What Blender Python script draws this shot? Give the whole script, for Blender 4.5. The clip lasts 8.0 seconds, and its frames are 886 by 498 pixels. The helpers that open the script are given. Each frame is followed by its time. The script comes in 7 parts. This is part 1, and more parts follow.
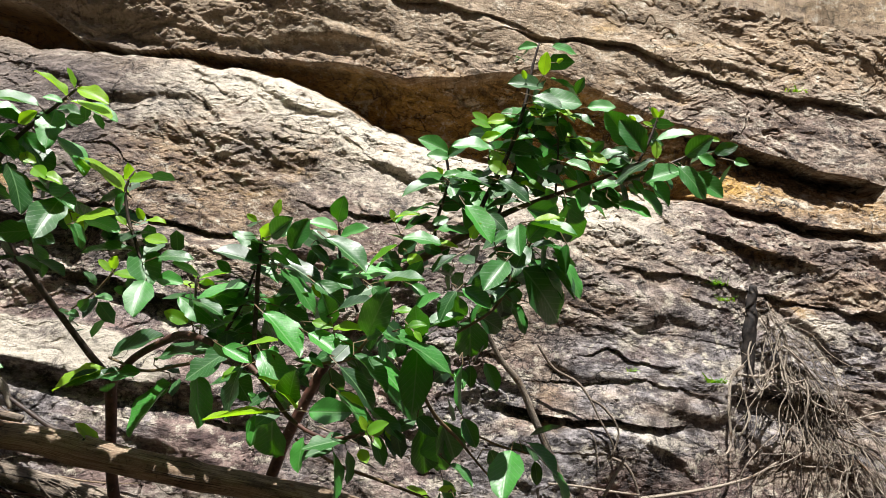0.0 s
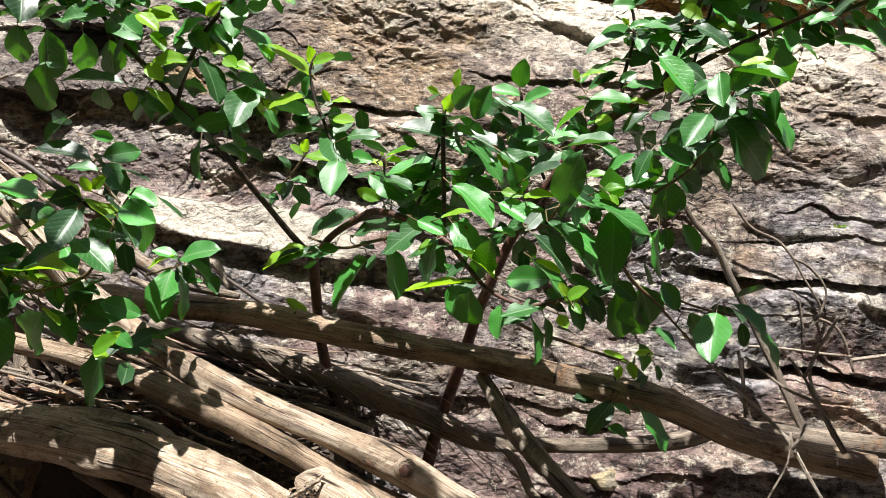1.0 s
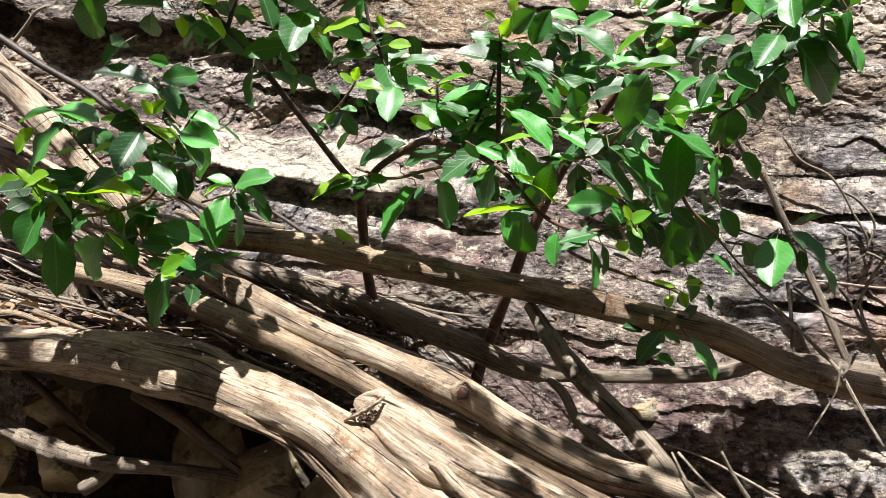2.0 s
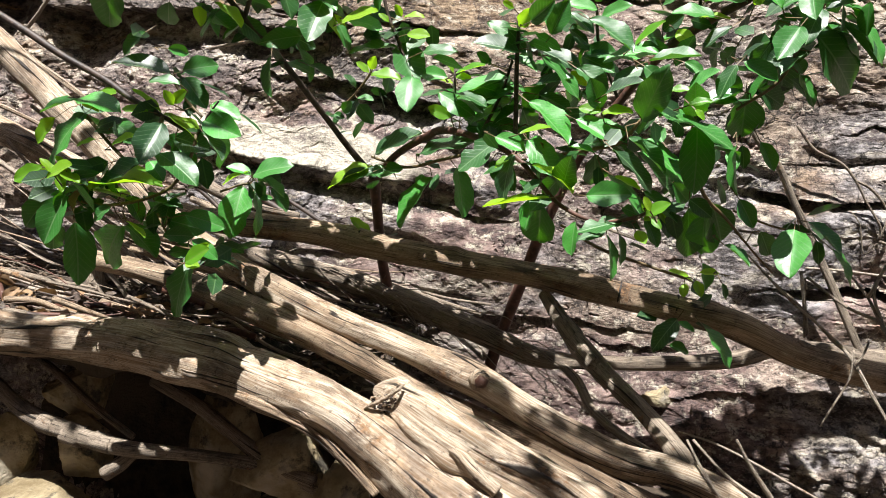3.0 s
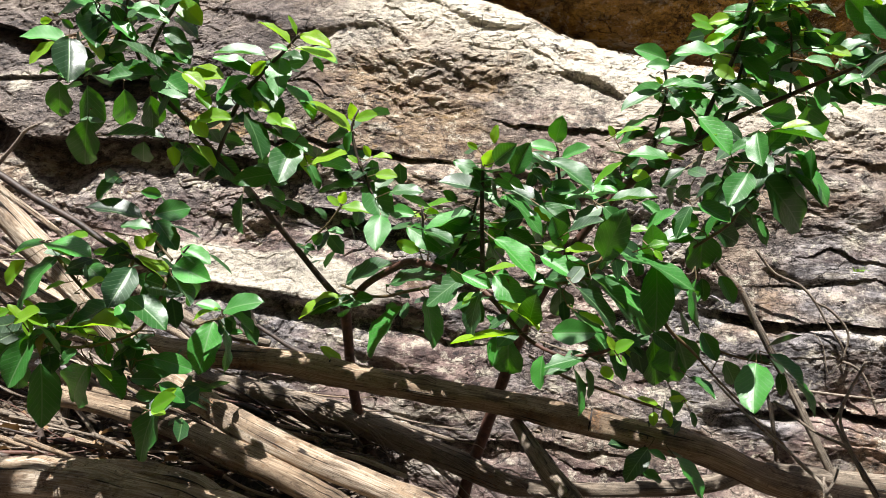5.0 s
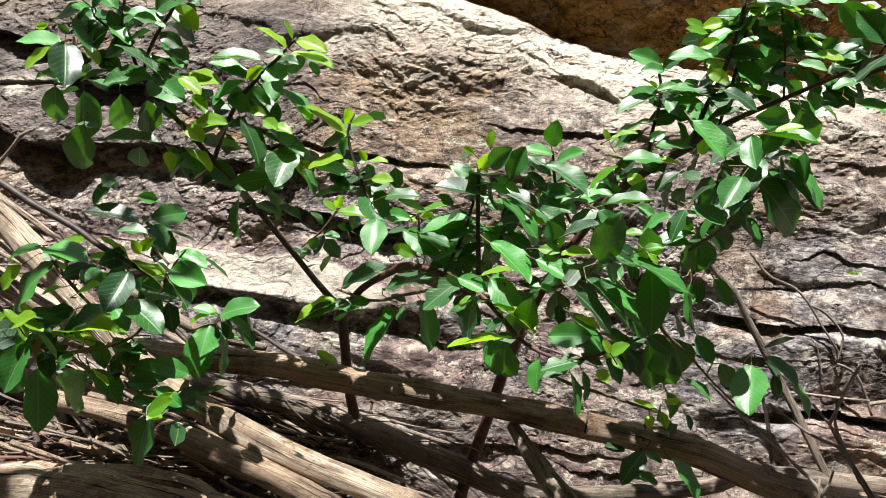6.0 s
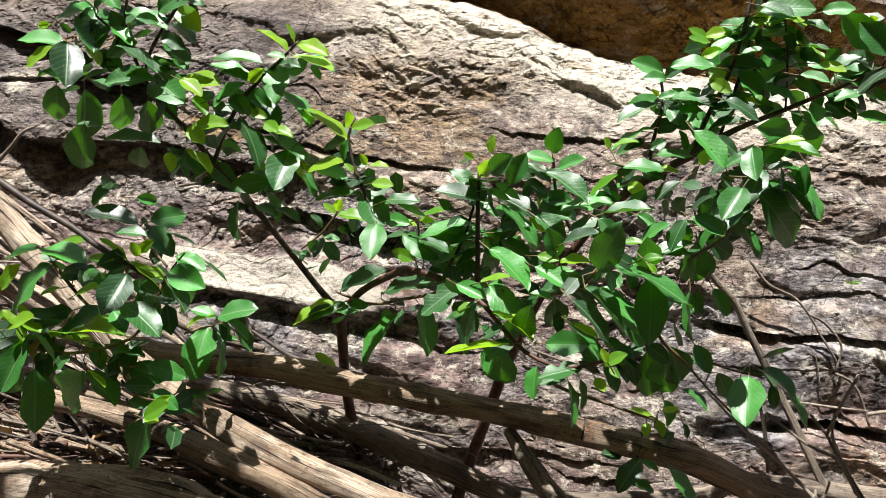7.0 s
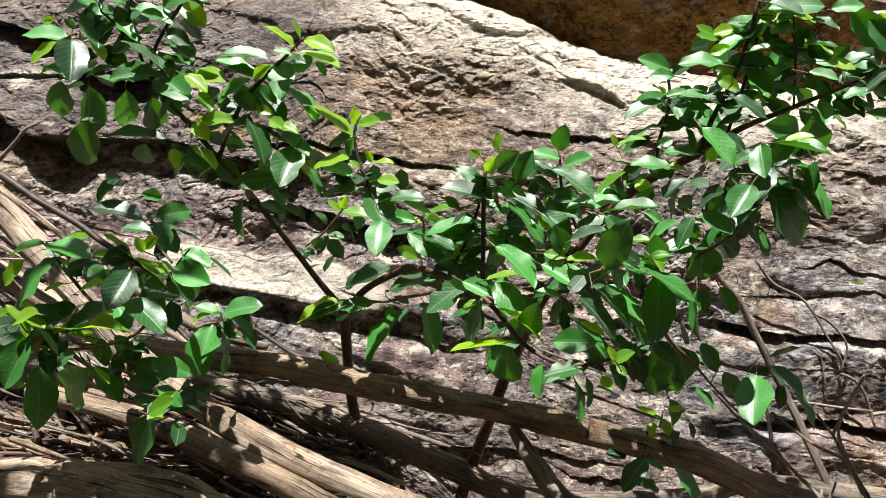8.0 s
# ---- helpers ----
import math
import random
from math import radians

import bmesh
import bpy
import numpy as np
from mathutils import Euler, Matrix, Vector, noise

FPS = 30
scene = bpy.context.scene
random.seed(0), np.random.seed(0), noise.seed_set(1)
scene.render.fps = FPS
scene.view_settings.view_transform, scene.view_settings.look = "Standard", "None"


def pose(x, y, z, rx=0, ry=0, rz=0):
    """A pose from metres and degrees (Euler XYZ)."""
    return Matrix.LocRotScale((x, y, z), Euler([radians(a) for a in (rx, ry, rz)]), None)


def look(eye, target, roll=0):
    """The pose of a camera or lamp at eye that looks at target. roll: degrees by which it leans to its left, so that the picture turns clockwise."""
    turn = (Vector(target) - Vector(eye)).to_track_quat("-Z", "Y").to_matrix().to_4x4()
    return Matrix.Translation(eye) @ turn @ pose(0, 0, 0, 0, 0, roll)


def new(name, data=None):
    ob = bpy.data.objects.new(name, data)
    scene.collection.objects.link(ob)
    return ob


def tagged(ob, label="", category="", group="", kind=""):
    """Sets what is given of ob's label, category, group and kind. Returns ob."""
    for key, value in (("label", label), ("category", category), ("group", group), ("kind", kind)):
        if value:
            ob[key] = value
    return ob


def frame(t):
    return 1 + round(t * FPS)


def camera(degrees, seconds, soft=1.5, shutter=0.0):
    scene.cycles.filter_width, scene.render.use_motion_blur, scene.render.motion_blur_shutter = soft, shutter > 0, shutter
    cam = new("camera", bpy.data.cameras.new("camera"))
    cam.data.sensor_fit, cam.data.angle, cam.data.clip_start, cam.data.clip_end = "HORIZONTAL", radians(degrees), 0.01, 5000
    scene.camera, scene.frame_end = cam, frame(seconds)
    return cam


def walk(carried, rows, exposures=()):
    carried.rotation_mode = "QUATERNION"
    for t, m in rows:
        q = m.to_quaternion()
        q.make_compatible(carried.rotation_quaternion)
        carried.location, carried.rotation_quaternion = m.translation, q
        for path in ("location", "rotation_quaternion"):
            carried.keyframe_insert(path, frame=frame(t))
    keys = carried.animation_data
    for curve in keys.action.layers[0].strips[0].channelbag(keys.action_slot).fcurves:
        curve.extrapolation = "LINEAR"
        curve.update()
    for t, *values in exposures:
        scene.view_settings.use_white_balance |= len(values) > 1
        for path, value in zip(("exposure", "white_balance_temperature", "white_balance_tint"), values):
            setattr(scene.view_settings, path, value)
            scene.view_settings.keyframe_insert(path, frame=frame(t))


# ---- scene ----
cam = camera(59.3, 8.0, soft=0.7)
PATH = [
    (0, (0.091, 0.111, 1.52), (0.0, 2.098, 1.721), 3.4),
    (0.2, (0.083, 0.121, 1.514), (-0.166, 2.095, 1.649), 2.0),
    (0.3, (0.079, 0.125, 1.512), (-0.232, 2.094, 1.602), 1.5),
    (0.5, (0.071, 0.135, 1.506), (-0.343, 2.091, 1.534), 0.8),
    (0.7, (0.054, 0.135, 1.506), (-0.404, 2.083, 1.478), 0.3),
    (1, (0.028, 0.136, 1.506), (-0.459, 2.071, 1.37), 0.2),
    (1.5, (-0.021, 0.12, 1.482), (-0.505, 2.048, 1.261), 0.3),
    (2, (-0.067, 0.101, 1.454), (-0.575, 2.017, 1.192), 0.4),
    (3.5, (-0.101, 0.074, 1.503), (-0.61, 1.983, 1.194), 0.5),
    (4, (-0.087, 0.069, 1.551), (-0.59, 1.998, 1.383), 0.4),
    (4.5, (-0.079, 0.073, 1.563), (-0.556, 2.013, 1.476), 0.1),
    (6, (-0.078, 0.066, 1.562), (-0.526, 2.014, 1.508), -0.3),
    (6.5, (-0.078, 0.066, 1.565), (-0.528, 2.014, 1.513), -0.1),
    (7, (-0.075, 0.069, 1.58), (-0.525, 2.017, 1.52), 0.5),
    (7.5, (-0.082, 0.068, 1.571), (-0.532, 2.016, 1.518), 0.6),
    (8, (-0.09, 0.073, 1.57), (-0.539, 2.021, 1.514), 0.7),
]
walk(cam, [(t, look(eye, target, roll)) for t, eye, target, roll in PATH],
     exposures=[(0, 0.99), (0.5, 1.13), (1, 1.26), (2, 1.34), (3.5, 1.36), (4.5, 1.21), (6.5, 1.15), (8, 1.10)])


# ---- daylight ----
SUN_EL, SUN_AZ = radians(74.5), radians(-10)      # height, and turn from straight behind the camera
SUN_POWER, SKY_POWER = 5.0, 0.038
to_sun = Vector((math.sin(SUN_AZ) * math.cos(SUN_EL), -math.cos(SUN_AZ) * math.cos(SUN_EL), math.sin(SUN_EL)))
world = bpy.data.worlds.new("sky")
scene.world = world
world.use_nodes = True
sky = world.node_tree.nodes.new("ShaderNodeTexSky")
sky.sky_type = "NISHITA"
sky.sun_disc = False
sky.sun_elevation = SUN_EL
sky.sun_rotation = math.atan2(to_sun.x, to_sun.y)
back = world.node_tree.nodes["Background"]
world.node_tree.links.new(sky.outputs[0], back.inputs[0])
back.inputs[1].default_value = SKY_POWER
sun_data = bpy.data.lights.new("sun", "SUN")
sun_data.energy, sun_data.angle, sun_data.color = SUN_POWER, radians(0.6), (1.0, 0.97, 0.94)
sun = new("sun", sun_data)
sun.matrix_world = look(to_sun * 30, (0, 0, 0))

# ---- node helpers ----


class Mat:
    """A small builder for node materials."""

    def __init__(self, name, rough=0.8):
        self.m = bpy.data.materials.new(name)
        self.m.use_nodes = True
        self.t = self.m.node_tree
        self.bsdf = self.t.nodes["Principled BSDF"]
        self.out = self.t.nodes["Material Output"]
        self.bsdf.inputs["Roughness"].default_value = rough
        self.coord = self.t.nodes.new("ShaderNodeTexCoord").outputs["Object"]

    def put(self, socket, value):
        if isinstance(value, bpy.types.NodeSocket):
            self.t.links.new(value, socket)
        elif isinstance(value, tuple) and len(value) == 3 and socket.type == "RGBA":
            socket.default_value = (*value, 1)
        else:
            socket.default_value = value

    def scaled(self, sx, sy, sz, turn=(0, 0, 0), source=None):
        n = self.t.nodes.new("ShaderNodeMapping")
        self.put(n.inputs["Vector"], source or self.coord)
        n.inputs["Scale"].default_value = (sx, sy, sz)
        n.inputs["Rotation"].default_value = turn
        return n.outputs[0]

    def noise(self, scale, detail=4, rough=0.55, vector=None, warp=0.0):
        n = self.t.nodes.new("ShaderNodeTexNoise")
        self.put(n.inputs["Vector"], vector or self.coord)
        n.inputs["Scale"].default_value, n.inputs["Detail"].default_value = scale, detail
        n.inputs["Roughness"].default_value, n.inputs["Distortion"].default_value = rough, warp
        return n.outputs["Fac"]

    def cells(self, scale, vector=None, feature="F1", out="Distance"):
        n = self.t.nodes.new("ShaderNodeTexVoronoi")
        n.feature = feature
        self.put(n.inputs["Vector"], vector or self.coord)
        n.inputs["Scale"].default_value = scale
        return n.outputs[out]

    def ramp(self, fac, lo, hi, a=0.0, b=1.0):
        n = self.t.nodes.new("ShaderNodeMapRange")
        n.interpolation_type = "SMOOTHSTEP"
        self.put(n.inputs["Value"], fac)
        for key, v in zip(("From Min", "From Max", "To Min", "To Max"), (lo, hi, a, b)):
            n.inputs[key].default_value = v
        return n.outputs[0]

    def math(self, op, a, b=0.0):
        n = self.t.nodes.new("ShaderNodeMath")
        n.operation = op
        self.put(n.inputs[0], a)
        self.put(n.inputs[1], b)
        return n.outputs[0]

    def mix(self, fac, a, b, kind="MIX"):
        n = self.t.nodes.new("ShaderNodeMix")
        n.data_type, n.blend_type = "RGBA", kind
        self.put(n.inputs["Factor"], fac)
        self.put(n.inputs[6], a)
        self.put(n.inputs[7], b)
        return n.outputs[2]

    def attr(self, name):
        n = self.t.nodes.new("ShaderNodeAttribute")
        n.attribute_name = name
        return n.outputs["Fac"]

    def rand(self):
        return self.t.nodes.new("ShaderNodeObjectInfo").outputs["Random"]

    def axis(self, which, source=None):
        n = self.t.nodes.new("ShaderNodeSeparateXYZ")
        self.put(n.inputs[0], source or self.coord)
        return n.outputs[which]

    def colour(self, value):
        self.put(self.bsdf.inputs["Base Color"], value)
        return self

    def bump(self, height, strength=0.5, distance=0.01):
        n = self.t.nodes.new("ShaderNodeBump")
        n.inputs["Strength"].default_value, n.inputs["Distance"].default_value = strength, distance
        self.put(n.inputs["Height"], height)
        self.put(self.bsdf.inputs["Normal"], n.outputs[0])
        return self


# ---- materials ----
def rock_material():
    m = Mat("layered_sandstone", 0.88)
    bed = m.scaled(1, 1, 1, (0, radians(9), 0))
    flat = m.scaled(1.0, 1.0, 2.4, (0, radians(9), 0))
    patch = m.noise(1.6, 5, 0.6, flat, 0.6)
    fine = m.noise(16, 6, 0.72, flat)
    big = m.noise(1.3, 4, 0.6, m.scaled(1, 1, 1.8, (0, radians(9), 0)), 0.5)
    tan = m.mix(m.ramp(fine, 0.38, 0.62), (0.14, 0.082, 0.046), (0.47, 0.335, 0.205))
    low = m.ramp(m.axis(2), 1.3, 2.1)
    grey = m.mix(m.ramp(fine, 0.38, 0.62), (0.062, 0.055, 0.058), m.mix(low, (0.40, 0.37, 0.37), (0.37, 0.315, 0.28)))
    mauve = m.mix(m.ramp(m.noise(11, 5, 0.68, flat), 0.38, 0.62), (0.080, 0.048, 0.045), (0.345, 0.245, 0.215))
    base = m.mix(m.math("MINIMUM", m.math("ADD", m.math("MULTIPLY", m.ramp(patch, 0.40, 0.56), 0.6), m.math("SUBTRACT", 0.45, m.math("MULTIPLY", low, 0.45))), 1.0), tan, grey)
    base = m.mix(m.math("MULTIPLY", m.ramp(big, 0.44, 0.60), m.math("SUBTRACT", 1.0, m.math("MULTIPLY", low, 0.65))), base, mauve)
    # grey for the west end; part of its darkness is shade put into colour
    shade_grey = m.mix(m.ramp(m.noise(14, 6, 0.7, flat), 0.38, 0.62), (0.045, 0.038, 0.038), (0.215, 0.18, 0.165))
    base = m.mix(m.math("MULTIPLY", m.attr("dull"), 0.85), base, shade_grey)
    # ochre mineral stain in the roof and scattered
    rust = m.mix(m.ramp(m.noise(7, 5, 0.7, flat), 0.3, 0.7), (0.22, 0.12, 0.03), (0.66, 0.41, 0.11))
    stain = m.math("MAXIMUM", m.math("MULTIPLY", m.attr("ochre"), m.ramp(m.noise(2.5, 4, 0.6), 0.2, 0.5)), m.math("MULTIPLY", m.ramp(m.noise(2.3, 5, 0.65, flat, 0.8), 0.57, 0.68), m.math("ADD", 0.2, m.math("MULTIPLY", low, 0.4))))
    base = m.mix(stain, base, rust)
    # pale scoured patches
    pale = m.ramp(m.noise(3.1, 5, 0.68, flat, 0.5), 0.56, 0.66)
    pale = m.math("MAXIMUM", m.math("MULTIPLY", pale, 0.7), m.math("MULTIPLY", m.attr("scour"), m.ramp(m.noise(6, 5, 0.7, flat), 0.28, 0.46)))
    base = m.mix(pale, base, m.mix(low, (0.57, 0.51, 0.42), (0.66, 0.60, 0.49)))
    # black lichen: specks and upright drips
    drip = m.ramp(m.noise(3.4, 8, 0.8, m.scaled(2.6, 2.6, 0.6), 0.5), 0.54, 0.63)
    speck = m.ramp(m.noise(24, 7, 0.82, m.scaled(1, 1, 1.5)), 0.52, 0.59)
    area = m.ramp(m.noise(1.9, 5, 0.62, m.scaled(1, 1, 1.6)), 0.40, 0.53)
    dark = m.math("MULTIPLY", m.math("MAXIMUM", drip, speck), area)
    pits = m.ramp(m.noise(95, 5, 0.85, m.scaled(1, 1, 1.8, (0, radians(9), 0))), 0.54, 0.62)
    dark = m.math("MAXIMUM", dark, m.math("MULTIPLY", pits, m.ramp(m.noise(5, 4), 0.38, 0.6, 0.4, 0.95)))
    base = m.mix(m.math("MULTIPLY", dark, m.math("SUBTRACT", 0.9, m.math("MULTIPLY", m.attr("scour"), 0.3))), base, (0.018, 0.016, 0.018))
    fleck = m.math("MULTIPLY", m.ramp(m.noise(130, 4, 0.8, m.scaled(1, 1, 1.6)), 0.57, 0.64), m.ramp(m.noise(4, 4, 0.6), 0.42, 0.6))
    base = m.mix(m.math("MULTIPLY", fleck, 0.85), base, (0.62, 0.54, 0.45))
    # fine open cracks filled with dark dirt
    bent = m.t.nodes.new("ShaderNodeVectorMath")
    bent.operation = "MULTIPLY_ADD"
    wob = m.t.nodes.new("ShaderNodeTexNoise")
    m.put(wob.inputs["Vector"], bed)
    wob.inputs["Scale"].default_value, wob.inputs["Detail"].default_value = 6.0, 8
    m.put(bent.inputs[0], wob.outputs["Color"])
    bent.inputs[1].default_value = (0.45, 0.45, 0.45)
    m.put(bent.inputs[2], m.scaled(1, 1, 2.4, (0, radians(9), 0)))
    seam = m.ramp(m.cells(4.5, bent.outputs[0], "DISTANCE_TO_EDGE"), 0.005, 0.02, 1.0, 0.0)
    seam = m.math("MULTIPLY", seam, m.ramp(m.noise(2.1, 3), 0.46, 0.58))
    base = m.mix(m.math("MULTIPLY", seam, 0.85), base, (0.02, 0.017, 0.014))
    # the upper beds are yellower
    base = m.mix(m.ramp(m.axis(2), 2.30, 2.60, 0.0, 0.40), base, (0.60, 0.46, 0.29))
    # blotches of weathering, from a thumb's width to a hand's
    blotch = m.math("ADD", m.math("MULTIPLY", m.noise(13, 6, 0.75, m.scaled(1, 1, 1.4, (0, radians(9), 0)), 0.4), 0.6), m.math("MULTIPLY", m.noise(48, 5, 0.8), 0.4))
    base = m.mix(m.math("MULTIPLY", m.ramp(blotch, 0.38, 0.49, 0.92, 0.0), m.math("SUBTRACT", 1.0, m.math("MULTIPLY", m.attr("scour"), 0.8))), base, m.mix(0.78, base, (0.035, 0.026, 0.022)))
    base = m.mix(m.math("MULTIPLY", m.ramp(blotch, 0.52, 0.60, 0.0, 0.75), m.math("SUBTRACT", 1.0, m.math("MULTIPLY", m.attr("dull"), 0.85))), base, (0.66, 0.60, 0.48))
    m.colour(base)
    relief = m.math("ADD", m.math("MULTIPLY", m.noise(55, 7, 0.75, m.scaled(1, 1, 2.0, (0, radians(9), 0))), 0.7), m.math("MULTIPLY", m.noise(230, 4, 0.6), 0.25))
    relief = m.math("SUBTRACT", relief, m.math("MULTIPLY", seam, 0.8))
    return m.bump(relief, 1.0, 0.013).m


def wood_material(name, light, mid, dark, rough=0.7, crack=1.0):
    m = Mat(name, rough)
    uv = m.t.nodes.new("ShaderNodeUVMap").outputs[0]
    grain = m.noise(7.0, 9, 0.78, m.scaled(1.0, 11.0, 1, source=uv), 0.15)
    fibre = m.noise(9.0, 5, 0.8, m.scaled(1.2, 26.0, 1, source=uv))
    base = m.mix(m.ramp(grain, 0.40, 0.58), mid, light)
    base = m.mix(m.math("MULTIPLY", m.ramp(fibre, 0.48, 0.60), 0.42), base, dark)
    # brown weather stains in long blotches
    stain = m.ramp(m.noise(3.0, 8, 0.72, m.scaled(1.3, 1.3, 1, source=uv), 0.4), 0.45, 0.56)
    base = m.mix(m.math("MULTIPLY", stain, 0.72), base, m.mix(m.ramp(m.noise(11, 5, 0.7), 0.4, 0.6), dark, mid))
    rot = m.ramp(m.noise(5.5, 8, 0.78, m.scaled(1, 1.3, 1.3)), 0.57, 0.64)
    base = m.mix(m.math("MULTIPLY", rot, 0.8), base, m.mix(m.ramp(m.noise(60, 5, 0.75), 0.42, 0.58), (0.045, 0.022, 0.010), (0.25, 0.125, 0.048)))
    # thin long drying cracks along the grain
    wander = m.math("MULTIPLY", m.noise(3.0, 5, 0.6, m.scaled(2.2, 0.6, 1, source=uv)), 0.22)
    join = m.t.nodes.new("ShaderNodeCombineXYZ")
    m.put(join.inputs[0], m.math("MULTIPLY", m.axis(0, uv), 0.5))
    m.put(join.inputs[1], m.math("ADD", m.math("MULTIPLY", m.axis(1, uv), 4.0), wander))
    crease = m.noise(1.7, 1, 0.5, join.outputs[0])
    lines = m.ramp(m.math("ABSOLUTE", m.math("SUBTRACT", crease, 0.5)), 0.004, 0.013, 1.0, 0.0)
    lines = m.math("MULTIPLY", lines, m.ramp(m.noise(2.6, 3, 0.6, m.scaled(1.5, 1.5, 1, source=uv)), 0.45, 0.52))
    base = m.mix(m.math("MULTIPLY", lines, 0.95 * crack), base, (0.012, 0.008, 0.005))
    # cross checks, worm holes and specks
    holes = m.ramp(m.cells(26, m.scaled(1, 0.5, 1, source=uv)), 0.05, 0.075, 1.0, 0.0)
    holes = m.math("MULTIPLY", holes, m.ramp(m.noise(2.2, 2), 0.46, 0.54))
    speck = m.math("MAXIMUM", m.math("MULTIPLY", m.ramp(m.noise(75, 4, 0.75), 0.58, 0.65), 0.6), holes)
    base = m.mix(m.math("MULTIPLY", speck, 0.9), base, (0.022, 0.014, 0.009))
    m.colour(base)
    h = m.math("SUBTRACT", m.math("ADD", m.math("MULTIPLY", fibre, 0.4), m.math("MULTIPLY", m.noise(45, 6, 0.75), 0.6)), m.math("MULTIPLY", m.math("MAXIMUM", lines, holes), 1.5))
    return m.bump(h, 1.0, 0.008).m


def leaf_material(name, low, high, glow, rough, vein, clear=0.15, island=False):
    m = Mat(name, rough)
    uv = m.t.nodes.new("ShaderNodeUVMap").outputs[0]
    u, v = m.axis(0, uv), m.axis(1, uv)
    off = m.math("ABSOLUTE", m.math("SUBTRACT", v, 0.5))
    mid = m.ramp(off, 0.012, 0.03, 1.0, 0.0)
    slope = m.math("SUBTRACT", m.math("MULTIPLY", u, 8.5), m.math("MULTIPLY", off, 6.0))
    side = m.ramp(m.math("ABSOLUTE", m.math("SUBTRACT", m.math("FRACT", slope), 0.5)), 0.03, 0.075, 1.0, 0.0)
    lines = m.math("MAXIMUM", mid, m.math("MULTIPLY", side, 0.6))
    base = m.mix(m.t.nodes.new("ShaderNodeNewGeometry").outputs["Random Per Island"] if island else m.rand(), low, high)
    base = m.mix(m.math("MULTIPLY", m.ramp(m.noise(38, 4, 0.6), 0.35, 0.7), 0.4), base, low)
    spots = m.ramp(m.noise(150, 2, 0.5), 0.70, 0.74)
    base = m.mix(m.math("MULTIPLY", spots, 0.6), base, (0.10, 0.07, 0.02))
    base = m.mix(m.math("MULTIPLY", lines, 0.65), base, vein)
    m.colour(base)
    m.bsdf.inputs["Specular IOR Level"].default_value = 0.75
    m.put(m.bsdf.inputs["Roughness"], m.ramp(m.noise(30, 3), 0.3, 0.7, rough - 0.05, rough + 0.12))
    m.bump(m.math("SUBTRACT", m.math("MULTIPLY", m.noise(20, 2), 0.4), m.math("MULTIPLY", lines, 0.8)), 0.25, 0.003)
    thin = m.t.nodes.new("ShaderNodeBsdfTranslucent")
    m.put(thin.inputs[0], m.mix(m.math("MULTIPLY", lines, 0.3), glow, low))
    blend = m.t.nodes.new("ShaderNodeMixShader")
    blend.inputs[0].default_value = clear
    m.t.links.new(m.bsdf.outputs[0], blend.inputs[1])
    m.t.links.new(thin.outputs[0], blend.inputs[2])
    m.t.links.new(blend.outputs[0], m.out.inputs[0])
    return m.m


def bark_material(name, a, b, rough=0.6):
    m = Mat(name, rough)
    base = m.mix(m.ramp(m.noise(40, 5, 0.65), 0.35, 0.65), a, b)
    ring = m.ramp(m.noise(90, 2, 0.5), 0.64, 0.7)
    m.colour(m.mix(m.math("MULTIPLY", ring, 0.5), base, (0.18, 0.14, 0.105)))
    return m.bump(m.noise(120, 4, 0.6), 0.4, 0.003).m


def stone_material():
    m = Mat("yellow_stone", 0.85)
    a = m.mix(m.ramp(m.noise(7, 6, 0.65), 0.35, 0.65), (0.17, 0.125, 0.062), (0.46, 0.38, 0.235))
    a = m.mix(m.ramp(m.noise(16, 5, 0.7), 0.5, 0.66), a, (0.07, 0.06, 0.045))
    m.colour(m.mix(m.ramp(m.noise(3, 4, 0.6), 0.55, 0.68), a, (0.56, 0.50, 0.40)))
    return m.bump(m.noise(40, 7, 0.75), 1.0, 0.014).m


def soil_material():
    m = Mat("leaf_litter_soil", 0.95)
    a = m.mix(m.ramp(m.noise(30, 5, 0.7), 0.35, 0.65), (0.02, 0.014, 0.009), (0.075, 0.052, 0.034))
    m.colour(m.mix(m.ramp(m.noise(4, 4), 0.45, 0.65), a, (0.10, 0.075, 0.05)))
    return m.bump(m.noise(55, 6, 0.7), 1.0, 0.02).m


ROCK = rock_material()
PALE_WOOD = wood_material("weathered_pale_wood", (0.70, 0.60, 0.47), (0.33, 0.225, 0.135), (0.070, 0.036, 0.018))
BROWN_WOOD = wood_material("weathered_brown_wood", (0.58, 0.45, 0.315), (0.25, 0.165, 0.10), (0.042, 0.024, 0.012))
GREY_WOOD = wood_material("weathered_grey_wood", (0.46, 0.385, 0.30), (0.20, 0.152, 0.108), (0.036, 0.026, 0.018))
PALE_ROOT = wood_material("pale_dry_root", (0.66, 0.57, 0.46), (0.38, 0.31, 0.24), (0.13, 0.095, 0.065), crack=0.3)
LEAF = leaf_material("mature_leaf", (0.005, 0.029, 0.010), (0.058, 0.30, 0.036), (0.20, 0.72, 0.008), 0.40, (0.17, 0.30, 0.13), 0.10)
YOUNG = leaf_material("young_leaf", (0.06, 0.24, 0.010), (0.30, 0.50, 0.020), (0.45, 0.85, 0.015), 0.36, (0.2, 0.28, 0.07), 0.42)
DEAD = leaf_material("dead_leaf", (0.16, 0.09, 0.04), (0.34, 0.22, 0.11), (0.25, 0.14, 0.05), 0.7, (0.4, 0.28, 0.16))
STEM = bark_material("red_brown_bark", (0.05, 0.021, 0.014), (0.12, 0.05, 0.033))
DARK_STEM = bark_material("dark_bark", (0.02, 0.013, 0.01), (0.07, 0.046, 0.034))
